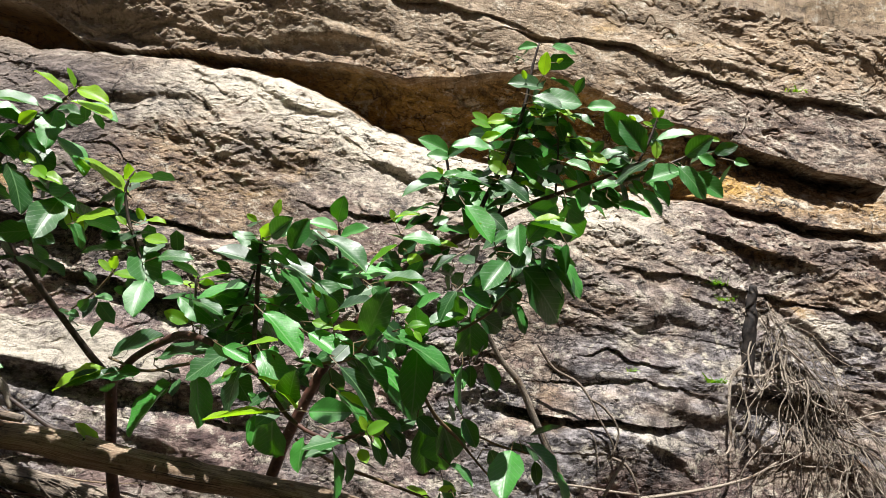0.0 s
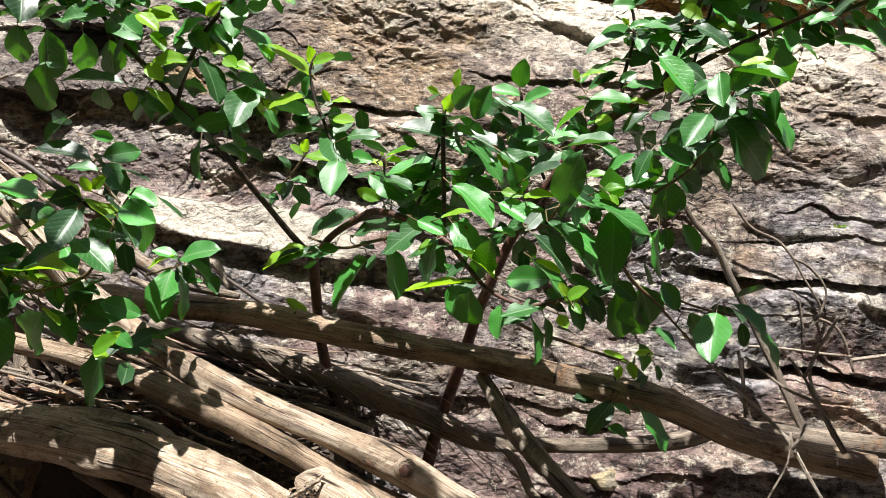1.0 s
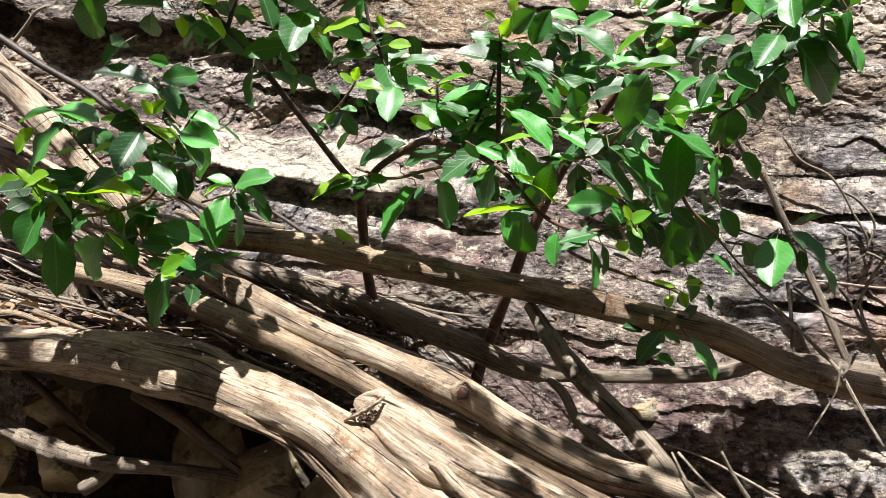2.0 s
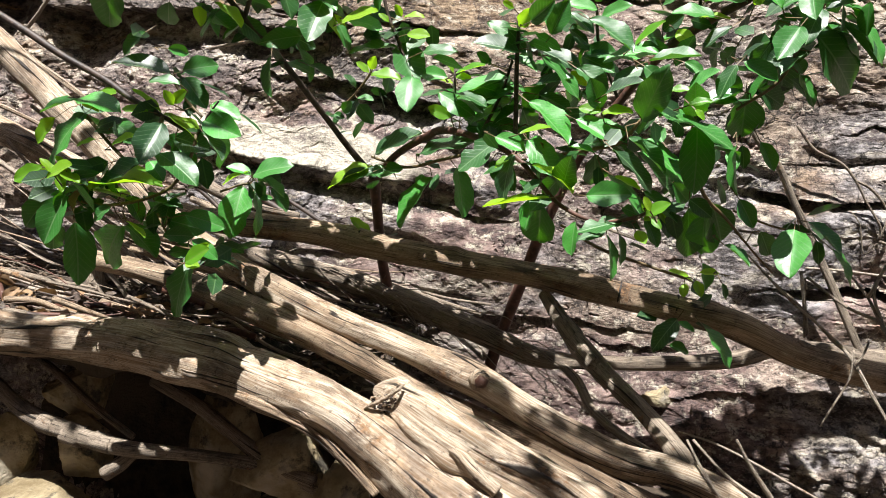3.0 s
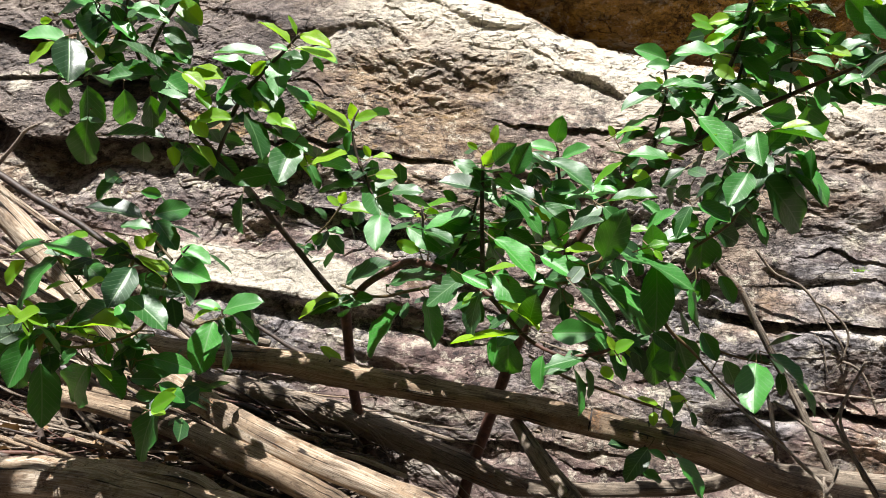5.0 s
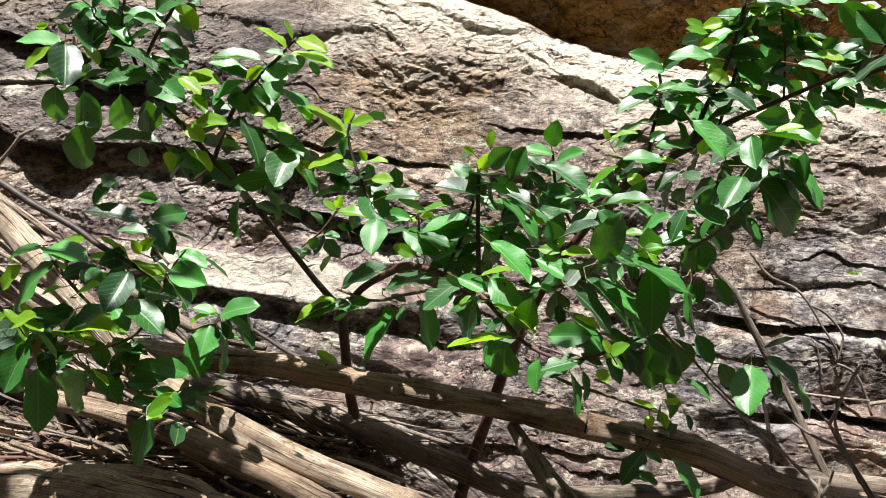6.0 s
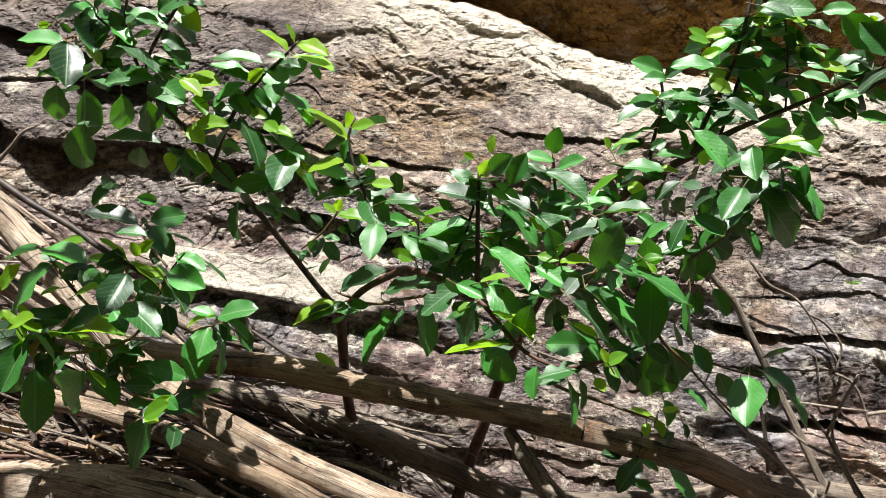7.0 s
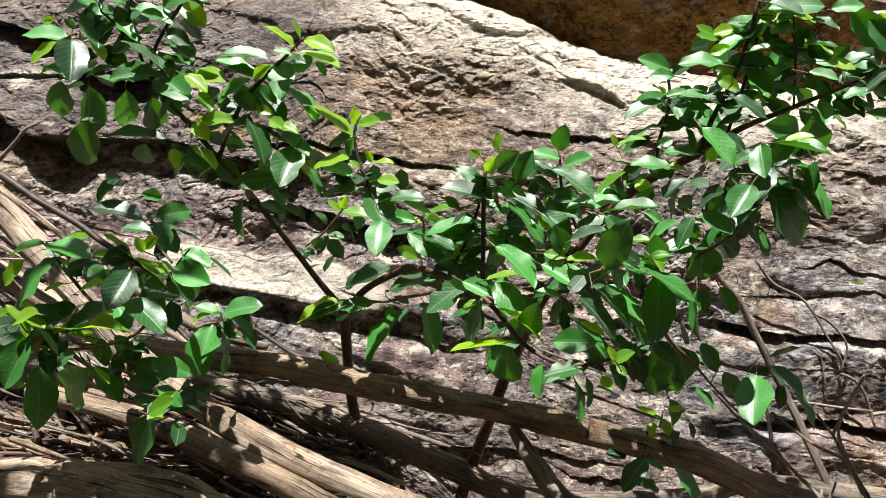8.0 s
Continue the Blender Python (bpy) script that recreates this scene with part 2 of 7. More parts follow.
TWIG = bark_material("green_brown_twig", (0.08, 0.06, 0.024), (0.17, 0.115, 0.055))
SOIL = soil_material()
STONE = stone_material()
CHARRED = bark_material("charred_wood", (0.008, 0.007, 0.007), (0.045, 0.035, 0.03), 0.8)
LITTER = leaf_material("litter_leaf", (0.018, 0.010, 0.007), (0.20, 0.14, 0.09), (0.06, 0.035, 0.015), 0.75, (0.2, 0.15, 0.1), 0.05, True)
# darker copy of the leaf colours; the shrub's inner shade is put into them
INNER_SHADE = leaf_material("inner_leaf_shade_toned", (0.003, 0.020, 0.008), (0.018, 0.10, 0.014), (0.08, 0.36, 0.010), 0.45, (0.08, 0.17, 0.05), 0.08, True)


# ---- mesh helpers ----
def lattice(i, j, k=0, seed=0):
    """Repeatable random numbers from 0 to 1 for whole-number arrays."""
    h = (np.asarray(i, np.int64) * 374761393 + np.asarray(j, np.int64) * 668265263 + np.asarray(k, np.int64) * 2147483647 + seed * 974634541) & 0xFFFFFFFF
    h = ((h ^ (h >> 13)) * 1274126177) & 0xFFFFFFFF
    h = ((h ^ (h >> 15)) * 2246822519) & 0xFFFFFFFF
    return ((h ^ (h >> 16)) & 0xFFFF) / 65535.0


def smooth_noise(x, y, seed=0):
    i, j = np.floor(x).astype(np.int64), np.floor(y).astype(np.int64)
    a, b = x - i, y - j
    a, b = a * a * (3 - 2 * a), b * b * (3 - 2 * b)
    low = lattice(i, j, 0, seed) * (1 - a) + lattice(i + 1, j, 0, seed) * a
    high = lattice(i, j + 1, 0, seed) * (1 - a) + lattice(i + 1, j + 1, 0, seed) * a
    return (low * (1 - b) + high * b) * 2 - 1


def layered_noise(x, y, octaves=5, gain=0.5, seed=0):
    total, size = 0 * x, 1.0
    for n in range(octaves):
        total = total + size * smooth_noise(x * 2**n + 3.7 * n, y * 2**n + 9.1 * n, seed + n)
        size *= gain
    return total


def mesh_of(name, verts, faces, material, smooth=True, uv=None):
    me = bpy.data.meshes.new(name)
    me.from_pydata(verts, [], faces)
    me.materials.append(material)
    if smooth:
        me.polygons.foreach_set("use_smooth", [True] * len(me.polygons))
    if uv is not None:
        index = np.empty(len(me.loops), np.int32)
        me.loops.foreach_get("vertex_index", index)
        me.uv_layers.new(name="uv").data.foreach_set("uv", np.asarray(uv, np.float32)[index].ravel())
    me.update()
    return me


def under(ob, parent):
    """Hang ob, built in world coordinates or placed by matrix_basis, under a parent without moving it."""
    ob.parent = parent
    ob.matrix_parent_inverse = Matrix.Translation(parent.location).inverted()
    return ob


def part(name, me, parent, label=""):
    return tagged(under(new(name, me), parent), label)


def thing(name, place, label, category, group="", kind=""):
    ob = new(name)
    ob.location = place
    ob.empty_display_size = 0.05
    return tagged(ob, label, category, group, kind)


def spline(rows, step):
    """Even stations along a smooth line through rows of x, y, z, radius."""
    p = np.array(rows, float)
    ext = np.vstack([2 * p[0] - p[1], p, 2 * p[-1] - p[-2]])
    out = []
    for k in range(1, len(ext) - 2):
        a, b, c, d = ext[k - 1:k + 3]
        n = max(2, int(np.linalg.norm((c - b)[:3]) / step))
        for t in np.arange(n) / n:
            out.append(0.5 * (2 * b + (c - a) * t + (2 * a - 5 * b + 4 * c - d) * t**2 + (3 * b - a - 3 * c + d) * t**3))
    out.append(p[-1])
    return np.array(out)


def tube(name, rows, material, step=0.02, sides=10, rough=0.0, knots=(), seed=0, split=0.0):
    """A round limb along rows of x, y, z, radius, with grain relief, knots and long splits."""
    s = spline(rows, step)
    n = len(s)
    run = np.r_[0, np.cumsum(np.linalg.norm(np.diff(s[:, :3], axis=0), axis=1))]
    tan = np.gradient(s[:, :3], axis=0)
    tan /= np.linalg.norm(tan, axis=1)[:, None]
    side = np.cross(tan, (0.0, 0.25, 1.0))
    side /= np.linalg.norm(side, axis=1)[:, None]
    up = np.cross(side, tan)
    ang = np.arange(sides) / sides * 2 * math.pi
    a, l = np.meshgrid(ang, run)
    r = np.repeat(s[:, 3:4], sides, 1)
    wob = layered_noise(l * 5 + 11 * seed, 1.5 * np.cos(a) + 3, 3, 0.5, seed) + layered_noise(l * 5 + 40, 1.5 * np.sin(a) + 5, 3, 0.5, seed + 9)
    fib = layered_noise(l * 3, np.cos(a) * 7 + 20, 3, 0.6, seed + 3) + layered_noise(l * 3 + 8, np.sin(a) * 7 + 20, 3, 0.6, seed + 5)
    r = r * (1 + rough * (0.10 * wob + 0.02 * fib))
    if split:
        gap = np.abs(smooth_noise(l * 2.2 + 5, a * 1.9 + seed, seed + 21))
        r = r * (1 - split * np.clip(1 - gap / 0.06, 0, 1) * (smooth_noise(l * 1.7, a, seed + 31) > -0.1))
    for where, turn, size, tall in knots:
        d2 = ((l - where * run[-1]) / size) ** 2 + (np.angle(np.exp(1j * (a - turn))) * s[:, 3:4] / size) ** 2
        r = r + tall * np.exp(-d2) - 0.6 * tall * np.exp(-d2 * 7)
    v = s[:, None, :3] + (np.cos(a) * r)[..., None] * side[:, None] + (np.sin(a) * r)[..., None] * up[:, None]
    verts = v.reshape(-1, 3).tolist()
    uv = np.stack([l / 1.0, a / (2 * math.pi)], -1).reshape(-1, 2)
    faces = [(k * sides + q, k * sides + (q + 1) % sides, (k + 1) * sides + (q + 1) % sides, (k + 1) * sides + q) for k in range(n - 1) for q in range(sides)]
    for k, flip in ((0, True), (n - 1, False)):
        ring = [k * sides + q for q in range(sides)]
        verts.append((s[k, :3] + (0.25 if k else -0.25) * s[k, 3] * tan[k]).tolist())
        c = len(verts) - 1
        uv = np.vstack([uv, [[run[k], 0.5]]])
        for q in range(sides):
            faces.append((ring[(q + 1) % sides], ring[q], c) if flip else (ring[q], ring[(q + 1) % sides], c))
    return mesh_of(name, verts, faces, material, True, uv)


def on_line(line, x):
    p = np.array(line)
    return np.interp(x, p[:, 0], p[:, 1])


def ease(lo, hi, v):
    t = np.clip((v - lo) / (hi - lo), 0, 1)
    return t * t * (3 - 2 * t)


# ---- the rock face ----

SHELF = [(-2.05, 2.518), (-1.64, 2.473), (-1.52, 2.427), (-1.36, 2.426), (-1.12, 2.410), (-0.98, 2.404), (-0.87, 2.380), (-0.76, 2.373), (-0.64, 2.361), (-0.51, 2.317), (-0.34, 2.240), (-0.18, 2.168), (-0.02, 2.125), (0.18, 2.081), (0.38, 2.042), (0.58, 2.030), (0.76, 2.017)]
LEDGES = []
LEDGES.append((0.05, 0.4, 0.16, 0.3, 0, [(-2.10, 2.702), (-1.56, 2.597), (-1.37, 2.458), (-1.19, 2.444), (-0.99, 2.444), (-0.77, 2.445), (-0.53, 2.447), (-0.35, 2.453), (-0.20, 2.410), (-0.04, 2.437), (0.16, 2.472), (0.35, 2.469), (0.50, 2.435), (0.70, 2.338), (0.99, 2.260), (1.29, 2.162), (1.60, 2.119)]))
LEDGES.append((0.02, 0.15, 0.02, 0.02, 0, [(0.12, 2.650), (0.28, 2.634), (0.58, 2.631), (0.73, 2.579), (1.09, 2.479), (1.21, 2.459), (1.64, 2.423)]))
LEDGES.append((0.016, 0.12, 0.012, 0.02, 0, [(-0.40, 2.739), (-0.10, 2.729), (0.13, 2.688), (0.28, 2.634)]))
LEDGES.append((0.04, 0.1, 0.04, 0.03, 0.06, [(0.74, 2.083), (0.86, 2.050), (1.03, 1.999), (1.25, 1.959), (1.57, 1.929)]))
LEDGES.append((0.02, 0.08, 0.02, 0.03, 0, [(0.77, 1.906), (0.95, 1.877), (1.04, 1.843), (1.28, 1.813)]))
LEDGES.append((0.012, 0.08, 0.012, 0.012, 0, [(0.50, 1.758), (0.65, 1.739), (0.84, 1.722), (1.01, 1.698), (1.30, 1.664), (1.53, 1.627)]))
LEDGES.append((0.02, 0.05, 0.02, 0.02, 0, [(1.28, 1.657), (1.42, 1.658), (1.57, 1.652)]))
LEDGES.append((0.012, 0.06, 0.008, 0.012, 0, [(0.73, 1.667), (0.88, 1.638), (0.95, 1.622)]))
LEDGES.append((0.012, 0.08, 0.012, 0.015, 0, [(1.24, 1.426), (1.35, 1.399), (1.53, 1.383)]))
LEDGES.append((0.0048, 0.05, 0.012, 0.01, 0, [(-1.26, 2.068), (-1.13, 2.054), (-1.07, 2.001), (-0.97, 1.968)]))
LEDGES.append((0.012, 0.06, 0.024, 0.012, 0.06, [(-1.36, 1.858), (-1.12, 1.846), (-0.85, 1.791), (-0.66, 1.765), (-0.52, 1.740)]))
LEDGES.append((0.012, 0.05, 0.012, 0.012, 0, [(-0.53, 1.903), (-0.30, 1.856), (-0.16, 1.854), (0.06, 1.828)]))
LEDGES.append((0.022, 0.12, 0.15, 0.19, 0, [(-2.64, 2.095), (-2.34, 1.973), (-2.22, 1.936), (-2.09, 1.862), (-1.87, 1.862), (-1.59, 1.850), (-1.36, 1.793), (-1.19, 1.781), (-0.98, 1.79)]))
LEDGES.append((0.03, 0.10, 0.12, 0.10, 0, [(-2.60, 2.300), (-2.41, 2.316), (-2.27, 2.300), (-2.09, 2.215), (-1.87, 2.098), (-1.62, 2.061)]))
LEDGES.append((0.012, 0.05, 0.075, 0.06, 0, [(-1.36, 1.654), (-1.26, 1.638), (-1.10, 1.629), (-0.98, 1.600), (-0.85, 1.568), (-0.65, 1.537)]))
LEDGES.append((0.008, 0.05, 0.026, 0.016, 0.02, [(-1.50, 1.421), (-1.35, 1.375), (-1.22, 1.310), (-1.07, 1.298), (-0.91, 1.287), (-0.76, 1.253), (-0.61, 1.211), (-0.48, 1.192)]))
LEDGES.append((0.012, 0.04, 0.016, 0.015, 0, [(-2.51, 2.136), (-2.23, 2.105), (-1.91, 2.086), (-1.62, 2.089)]))
LEDGES.append((0.014, 0.08, 0.060, 0.030, 0.05, [(0.12, 1.310), (0.26, 1.295), (0.42, 1.272), (0.55, 1.266), (0.76, 1.263)]))
LEDGES.append((0.006, 0.05, 0.006, 0.010, 0.025, [(0.24, 1.382), (0.43, 1.378), (0.52, 1.384), (0.62, 1.400), (0.76, 1.370), (0.91, 1.330)]))
LEDGES.append((0.008, 0.05, 0.018, 0.012, 0, [(0.38, 1.475), (0.44, 1.467), (0.51, 1.480), (0.59, 1.451), (0.76, 1.440)]))
LEDGES.append((0.014, 0.06, 0.060, 0.030, 0.05, [(0.22, 1.022), (0.42, 1.034), (0.55, 1.026), (0.76, 0.982)]))
LEDGES.append((0.008, 0.05, 0.016, 0.012, 0, [(-0.32, 0.879), (-0.23, 0.846), (-0.11, 0.834), (0.05, 0.847)]))
LEDGES.append((0.008, 0.06, 0.012, 0.015, 0, [(-0.23, 0.694), (0.01, 0.701), (0.22, 0.738), (0.41, 0.734), (0.64, 0.686)]))
LEDGES.append((0.006, 0.1, 0.008, 0.015, 0, [(0.03, 0.612), (0.26, 0.540), (0.46, 0.500), (0.64, 0.469)]))
LEDGES.append((0.008, 0.08, 0.012, 0.02, 0, [(-0.39, 0.616), (-0.19, 0.580), (0.02, 0.546)]))
LEDGES.append((0.02, 0.05, 0.13, 0.16, 0, [(0.88, 1.356), (1.03, 1.382), (1.22, 1.374), (1.35, 1.277)]))
LEDGES.append((0.008, 0.06, 0.012, 0.012, 0, [(-1.32, 1.098), (-1.08, 1.097), (-0.89, 1.085)]))
LEDGES.append((0.008, 0.06, 0.012, 0.012, 0, [(-0.87, 0.811), (-0.59, 0.912), (-0.34, 0.916), (-0.03, 0.872)]))


def fractured(s, x, thick, length, seed):
    """Random standing-out of broken blocks in beds of that thickness."""
    bed = np.floor(s / thick).astype(np.int64)
    shift = lattice(bed, 0, 0, seed)
    width = length * (0.5 + 1.2 * lattice(bed, 1, 0, seed))
    block = np.floor(x / width + 9 * shift).astype(np.int64)
    return lattice(bed, block, 2, seed) - 0.5


def facets(u, v, seed, step, tilt, sharp=14):
    """Broken faces: a cell pattern whose cells stand out and lean each in its own way, meeting in worn arrises."""
    i, j = np.floor(u).astype(np.int64), np.floor(v).astype(np.int64)
    total, weight = np.zeros(u.shape), np.full(u.shape, 1e-9)
    for di in (-1, 0, 1):
        for dj in (-1, 0, 1):
            ci, cj = i + di, j + dj
            du, dv = u - ci - lattice(ci, cj, 1, seed), v - cj - lattice(ci, cj, 2, seed)
            w = np.exp(-sharp * (du * du + dv * dv))
            h = step * (lattice(ci, cj, 3, seed) - 0.5) + tilt * ((lattice(ci, cj, 4, seed) - 0.5) * du + 2 * (lattice(ci, cj, 5, seed) - 0.5) * dv)
            total += w * h
            weight += w
    return total / weight


def spaced(lo, a, b, hi, fine, coarse):
    return np.r_[np.arange(lo, a, coarse), np.arange(a, b, fine), np.arange(b, hi + coarse, coarse)]


DIP = 0.14          # the beds fall to the east


def rock_face():
    xs = spaced(-9, -2.6, 1.9, 9, 0.0043, 0.12)
    zs = spaced(-0.6, 0.42, 2.98, 7, 0.0041, 0.12)
    x, z = np.meshgrid(xs, zs)
    z = z - DIP * np.clip(x, -2.6, 1.9)
    wx = x + 0.03 * layered_noise(x * 5, z * 5, 4, 0.55, 50)
    wz = z + 0.018 * layered_noise(x * 4, z * 6, 5, 0.55, 60)
    s = wz + 0.16 * wx + 0.05 * layered_noise(x * 0.9, z * 0.9, 2, 0.5, 70)
    y = 2.275 + 0.09 * x + 0.24 * z
    y = y + 0.035 * layered_noise(x * 1.1, s * 2.2, 3, 0.5, 1)
    broken = ease(-0.35, 0.35, smooth_noise(x * 1.5, z * 2.2, 80) + 0.4 * smooth_noise(x * 4, z * 6, 81))
    out = 0.005 * fractured(s, wx, 0.21, 0.9, 2) + 0.006 * fractured(s + 0.12 * wx, wx, 0.08, 0.2, 3) * broken * ease(0.0, 0.3, smooth_noise(x * 2.7, z * 3, 19))
    # a pale freshly split slab low on the face, smoother than the rest
    slab = ((x + 1.22 + 0.6 * (z - 1.45)) / 0.42) ** 2 + ((s - 1.205) / 0.072) ** 2 + 0.22 * layered_noise(x * 3, z * 5, 2, 0.5, 44)
    calm = 0.22 + 0.78 * ease(0.7, 1.25, slab)
    broken = broken * calm
    out = out + facets(wx / 0.30, (s + 0.1 * wx) / 0.15, 201, 0.014, 0.034) * (0.4 + 0.6 * calm)
    out = out + facets(wx / 0.10, (s + 0.35 * wx) / 0.06, 202, 0.006, 0.016) * (0.35 + 0.8 * broken) * calm
    out = out + facets(wx / 0.038, (s - 0.4 * wx) / 0.026, 203, 0.0034, 0.0075, 22) * (0.3 + 0.9 * broken) * (0.3 + 0.7 * calm)
    out = out + facets(wx / 0.015, s / 0.011, 204, 0.0018, 0.0044, 30) * (0.4 + 0.8 * broken)
    out = out + 0.010 * layered_noise(x * 2.6, s * 5, 3, 0.5, 15) + 0.0012 * layered_noise(x * 60, s * 70, 2, 0.65, 6)
    crack = np.abs(smooth_noise(x * 1.7 + 0.5 * layered_noise(x * 8, z * 8, 3, 0.6, 17), s * 3.1 + 0.3 * layered_noise(x * 7, z * 7, 3, 0.6, 27), 16))
    out = out - 0.014 * np.clip(1 - crack / 0.022, 0, 1) * calm * ease(0.0, 0.3, smooth_noise(x * 3, z * 3, 18))
    # the bedding gaps and ledges
    jag = 0.010 * layered_noise(x * 9, z * 2, 4, 0.6, 7)
    shelf = on_line(SHELF, x) + jag
    for n, (lip, reach, gap, deep, foot, line) in enumerate(LEDGES):
        d = z - on_line(line, x) + (jag if n else 0.012 * layered_noise(x * 6, z * 2, 2, 0.5, 7))
        ends = ease(line[0][0] - 0.02, line[0][0] + 0.18, x) * (1 - ease(line[-1][0] - 0.18, line[-1][0] + 0.02, x))
        above = lip * np.exp(-np.clip(d, 0, None) / reach) * (d > 0)
        uneven = 0.75 + 0.5 * smooth_noise(x * 5 + n, z * 0 + n, 300)
        below = gap * uneven / (1 + (np.clip(-d, 0, None) / (deep * uneven)) ** 2.6) * (d <= 0)
        below = below - foot * np.exp(np.clip(d + 0.03, None, 0) / 0.22) * ease(0.012, 0.06, -d)
        if n == 0:
            hollow = np.clip((z - shelf) / 0.05, 0, 1) * (d <= 0)
            below = (0.12 + 0.5 * np.clip(-d, 0, 0.25)) * hollow * (1 + 1.3 * (1 - ease(-1.65, -1.1, x)))
            below = below * (1 - ease(0.75, 1.0, x)) + 0.17 * np.exp(np.clip(d, None, 0) / 0.12) * (d <= 0) * ease(0.75, 1.0, x)
            ochre = hollow * (1 - ease(0.9, 1.3, x)) + np.exp(-((d + 0.12) / 0.10) ** 2) * ease(0.5, 0.9, x) * 0.45
            drop = np.clip(shelf - z, 0, None)
            brow = (0.14 * (1 - np.exp(-(drop + 0.03) / 0.16)) * (1 - 0.55 * ease(0.45, 1.9, drop)) - 0.02 * np.exp(-drop / 0.02)) * (z < shelf)
            scour = np.exp(-((drop - 0.06) / 0.16) ** 2) * (z < shelf) * (1 - ease(0.5, 0.9, x)) * ease(-1.25, -0.75, x)
            out = out + brow * (1 - ease(0.7, 1.1, x)) - 0.05 * (d > 0) + (0.12 * ease(0.0, 0.32, d) + 0.03 * ease(0.08, 0.12, d + 0.05 * layered_noise(x * 2.5, z * 3, 3, 0.5, 47))) * (1 - ease(-0.75, 0.1, x))
        out = out + (above - below) * ends
    scour = np.maximum(scour, 1 - ease(0.7, 1.1, slab))
    out = out + (0.035 + 0.022 * np.clip((1.205 - s) / 0.072, -1, 1)) * (1 - ease(0.6, 2.2, slab))
    # west end of the middle bed: grey weathering with its shade painted in
    dull = (1 - ease(-1.35, -0.55, x + 0.25 * layered_noise(x * 3, z * 3, 3, 0.6, 45))) * ease(1.72, 1.9, z)
    y = y - out
    # beyond the ends the cliff curves gently towards the viewer
    y = y - 0.05 * np.clip(np.abs(x) - 3, 0, None) ** 2
    v = np.stack([x, y, z], -1).reshape(-1, 3)
    CLIFF.extend((xs, zs, y))
    ny, nx = x.shape
    i = np.arange(ny * nx).reshape(ny, nx)
    faces = np.stack([i[:-1, :-1], i[:-1, 1:], i[1:, 1:], i[1:, :-1]], -1).reshape(-1, 4)
    me = bpy.data.meshes.new("rock_face")
    me.vertices.add(len(v))
    me.vertices.foreach_set("co", v.astype(np.float32).ravel())
    me.loops.add(faces.size)
    me.loops.foreach_set("vertex_index", faces.astype(np.int32).ravel())
    me.polygons.add(len(faces))
    me.polygons.foreach_set("loop_start", (np.arange(len(faces)) * 4).astype(np.int32))
    me.polygons.foreach_set("use_smooth", np.zeros(len(faces), bool))
    me.update(calc_edges=True)
    me.attributes.new("ochre", "FLOAT", "POINT").data.foreach_set("value", np.clip(ochre, 0, 1).astype(np.float32).ravel())
    me.attributes.new("scour", "FLOAT", "POINT").data.foreach_set("value", np.clip(scour, 0, 1).astype(np.float32).ravel())
    me.attributes.new("dull", "FLOAT", "POINT").data.foreach_set("value", np.clip(dull, 0, 1).astype(np.float32).ravel())
    me.materials.append(ROCK)
    return tagged(new("cliff", me), "tall layered tan and grey sandstone cliff face with dark gaps", "cliff", kind="structure")


CLIFF = []
rock_face()


def cliff_y(x, z):
    """Where the rock surface lies at that place of the face."""
    xs, zs, y = CLIFF
    row = np.searchsorted(zs, z + DIP * min(max(x, -2.6), 1.9))
    return float(y[min(row, len(zs) - 1), min(np.searchsorted(xs, x), len(xs) - 1)])


def ground_height(x, y):
    left = 1 - ease(-1.25, -0.55, x)
    bank = ease(2.1, 2.24, y) * 0.85 + ease(2.2, 2.5, y) * 0.15
    h = 0.02 + 0.2 * ease(0.6, 1.8, y) + bank * (0.22 + 0.48 * left)
    return h + 0.03 * layered_noise(x * 3, y * 3, 4, 0.5, 90) + 0.010 * layered_noise(x * 18, y * 18, 3, 0.6, 95)


def bank_height(x, y):
    """Top of the matted litter bank that overhangs the hollow behind the thick trunk."""
    edge = np.interp(x, (-3.2, -1.9, -1.5, -1.2, -0.87, -0.7), (0.99, 0.955, 0.94, 0.93, 0.875, 0.82))
    return edge + 0.13 * (y - 1.68) + 0.016 * layered_noise(x * 6, y * 6, 4, 0.55, 97)


def litter_bank():
    xs, ys = np.arange(-3.2, -0.66, 0.02), np.arange(1.685, 2.5, 0.02)
    x, y = np.meshgrid(xs, ys)
    top = bank_height(x, y)
    low = top - 0.06 - 0.07 * ease(1.68, 1.9, y) - 0.02 * layered_noise(x * 9, y * 9, 3, 0.6, 98)
    x = x - 0.10 * ease(1.72, 2.3, y) * ease(-1.2, -0.7, x)
    ny, nx = x.shape
    i = np.arange(ny * nx).reshape(ny, nx)
    quads = np.stack([i[:-1, :-1], i[:-1, 1:], i[1:, 1:], i[1:, :-1]], -1).reshape(-1, 4)
    n = ny * nx
    faces = quads.tolist() + (quads[:, ::-1] + n).tolist()
    rim = np.r_[i[0, :], i[1:, -1], i[-1, -2::-1], i[-2:0:-1, 0]].tolist()
    for a, b in zip(rim, rim[1:] + rim[:1]):
        faces.append((b, a, a + n, b + n))
    v = np.vstack([np.stack([x, y, top], -1).reshape(-1, 3), np.stack([x, y, low], -1).reshape(-1, 3)])
    me = mesh_of("bank", v.tolist(), faces, SOIL)
    return tagged(new("bank", me), "bank of matted soil and dead leaves over a dark hollow", "bank", kind="structure")


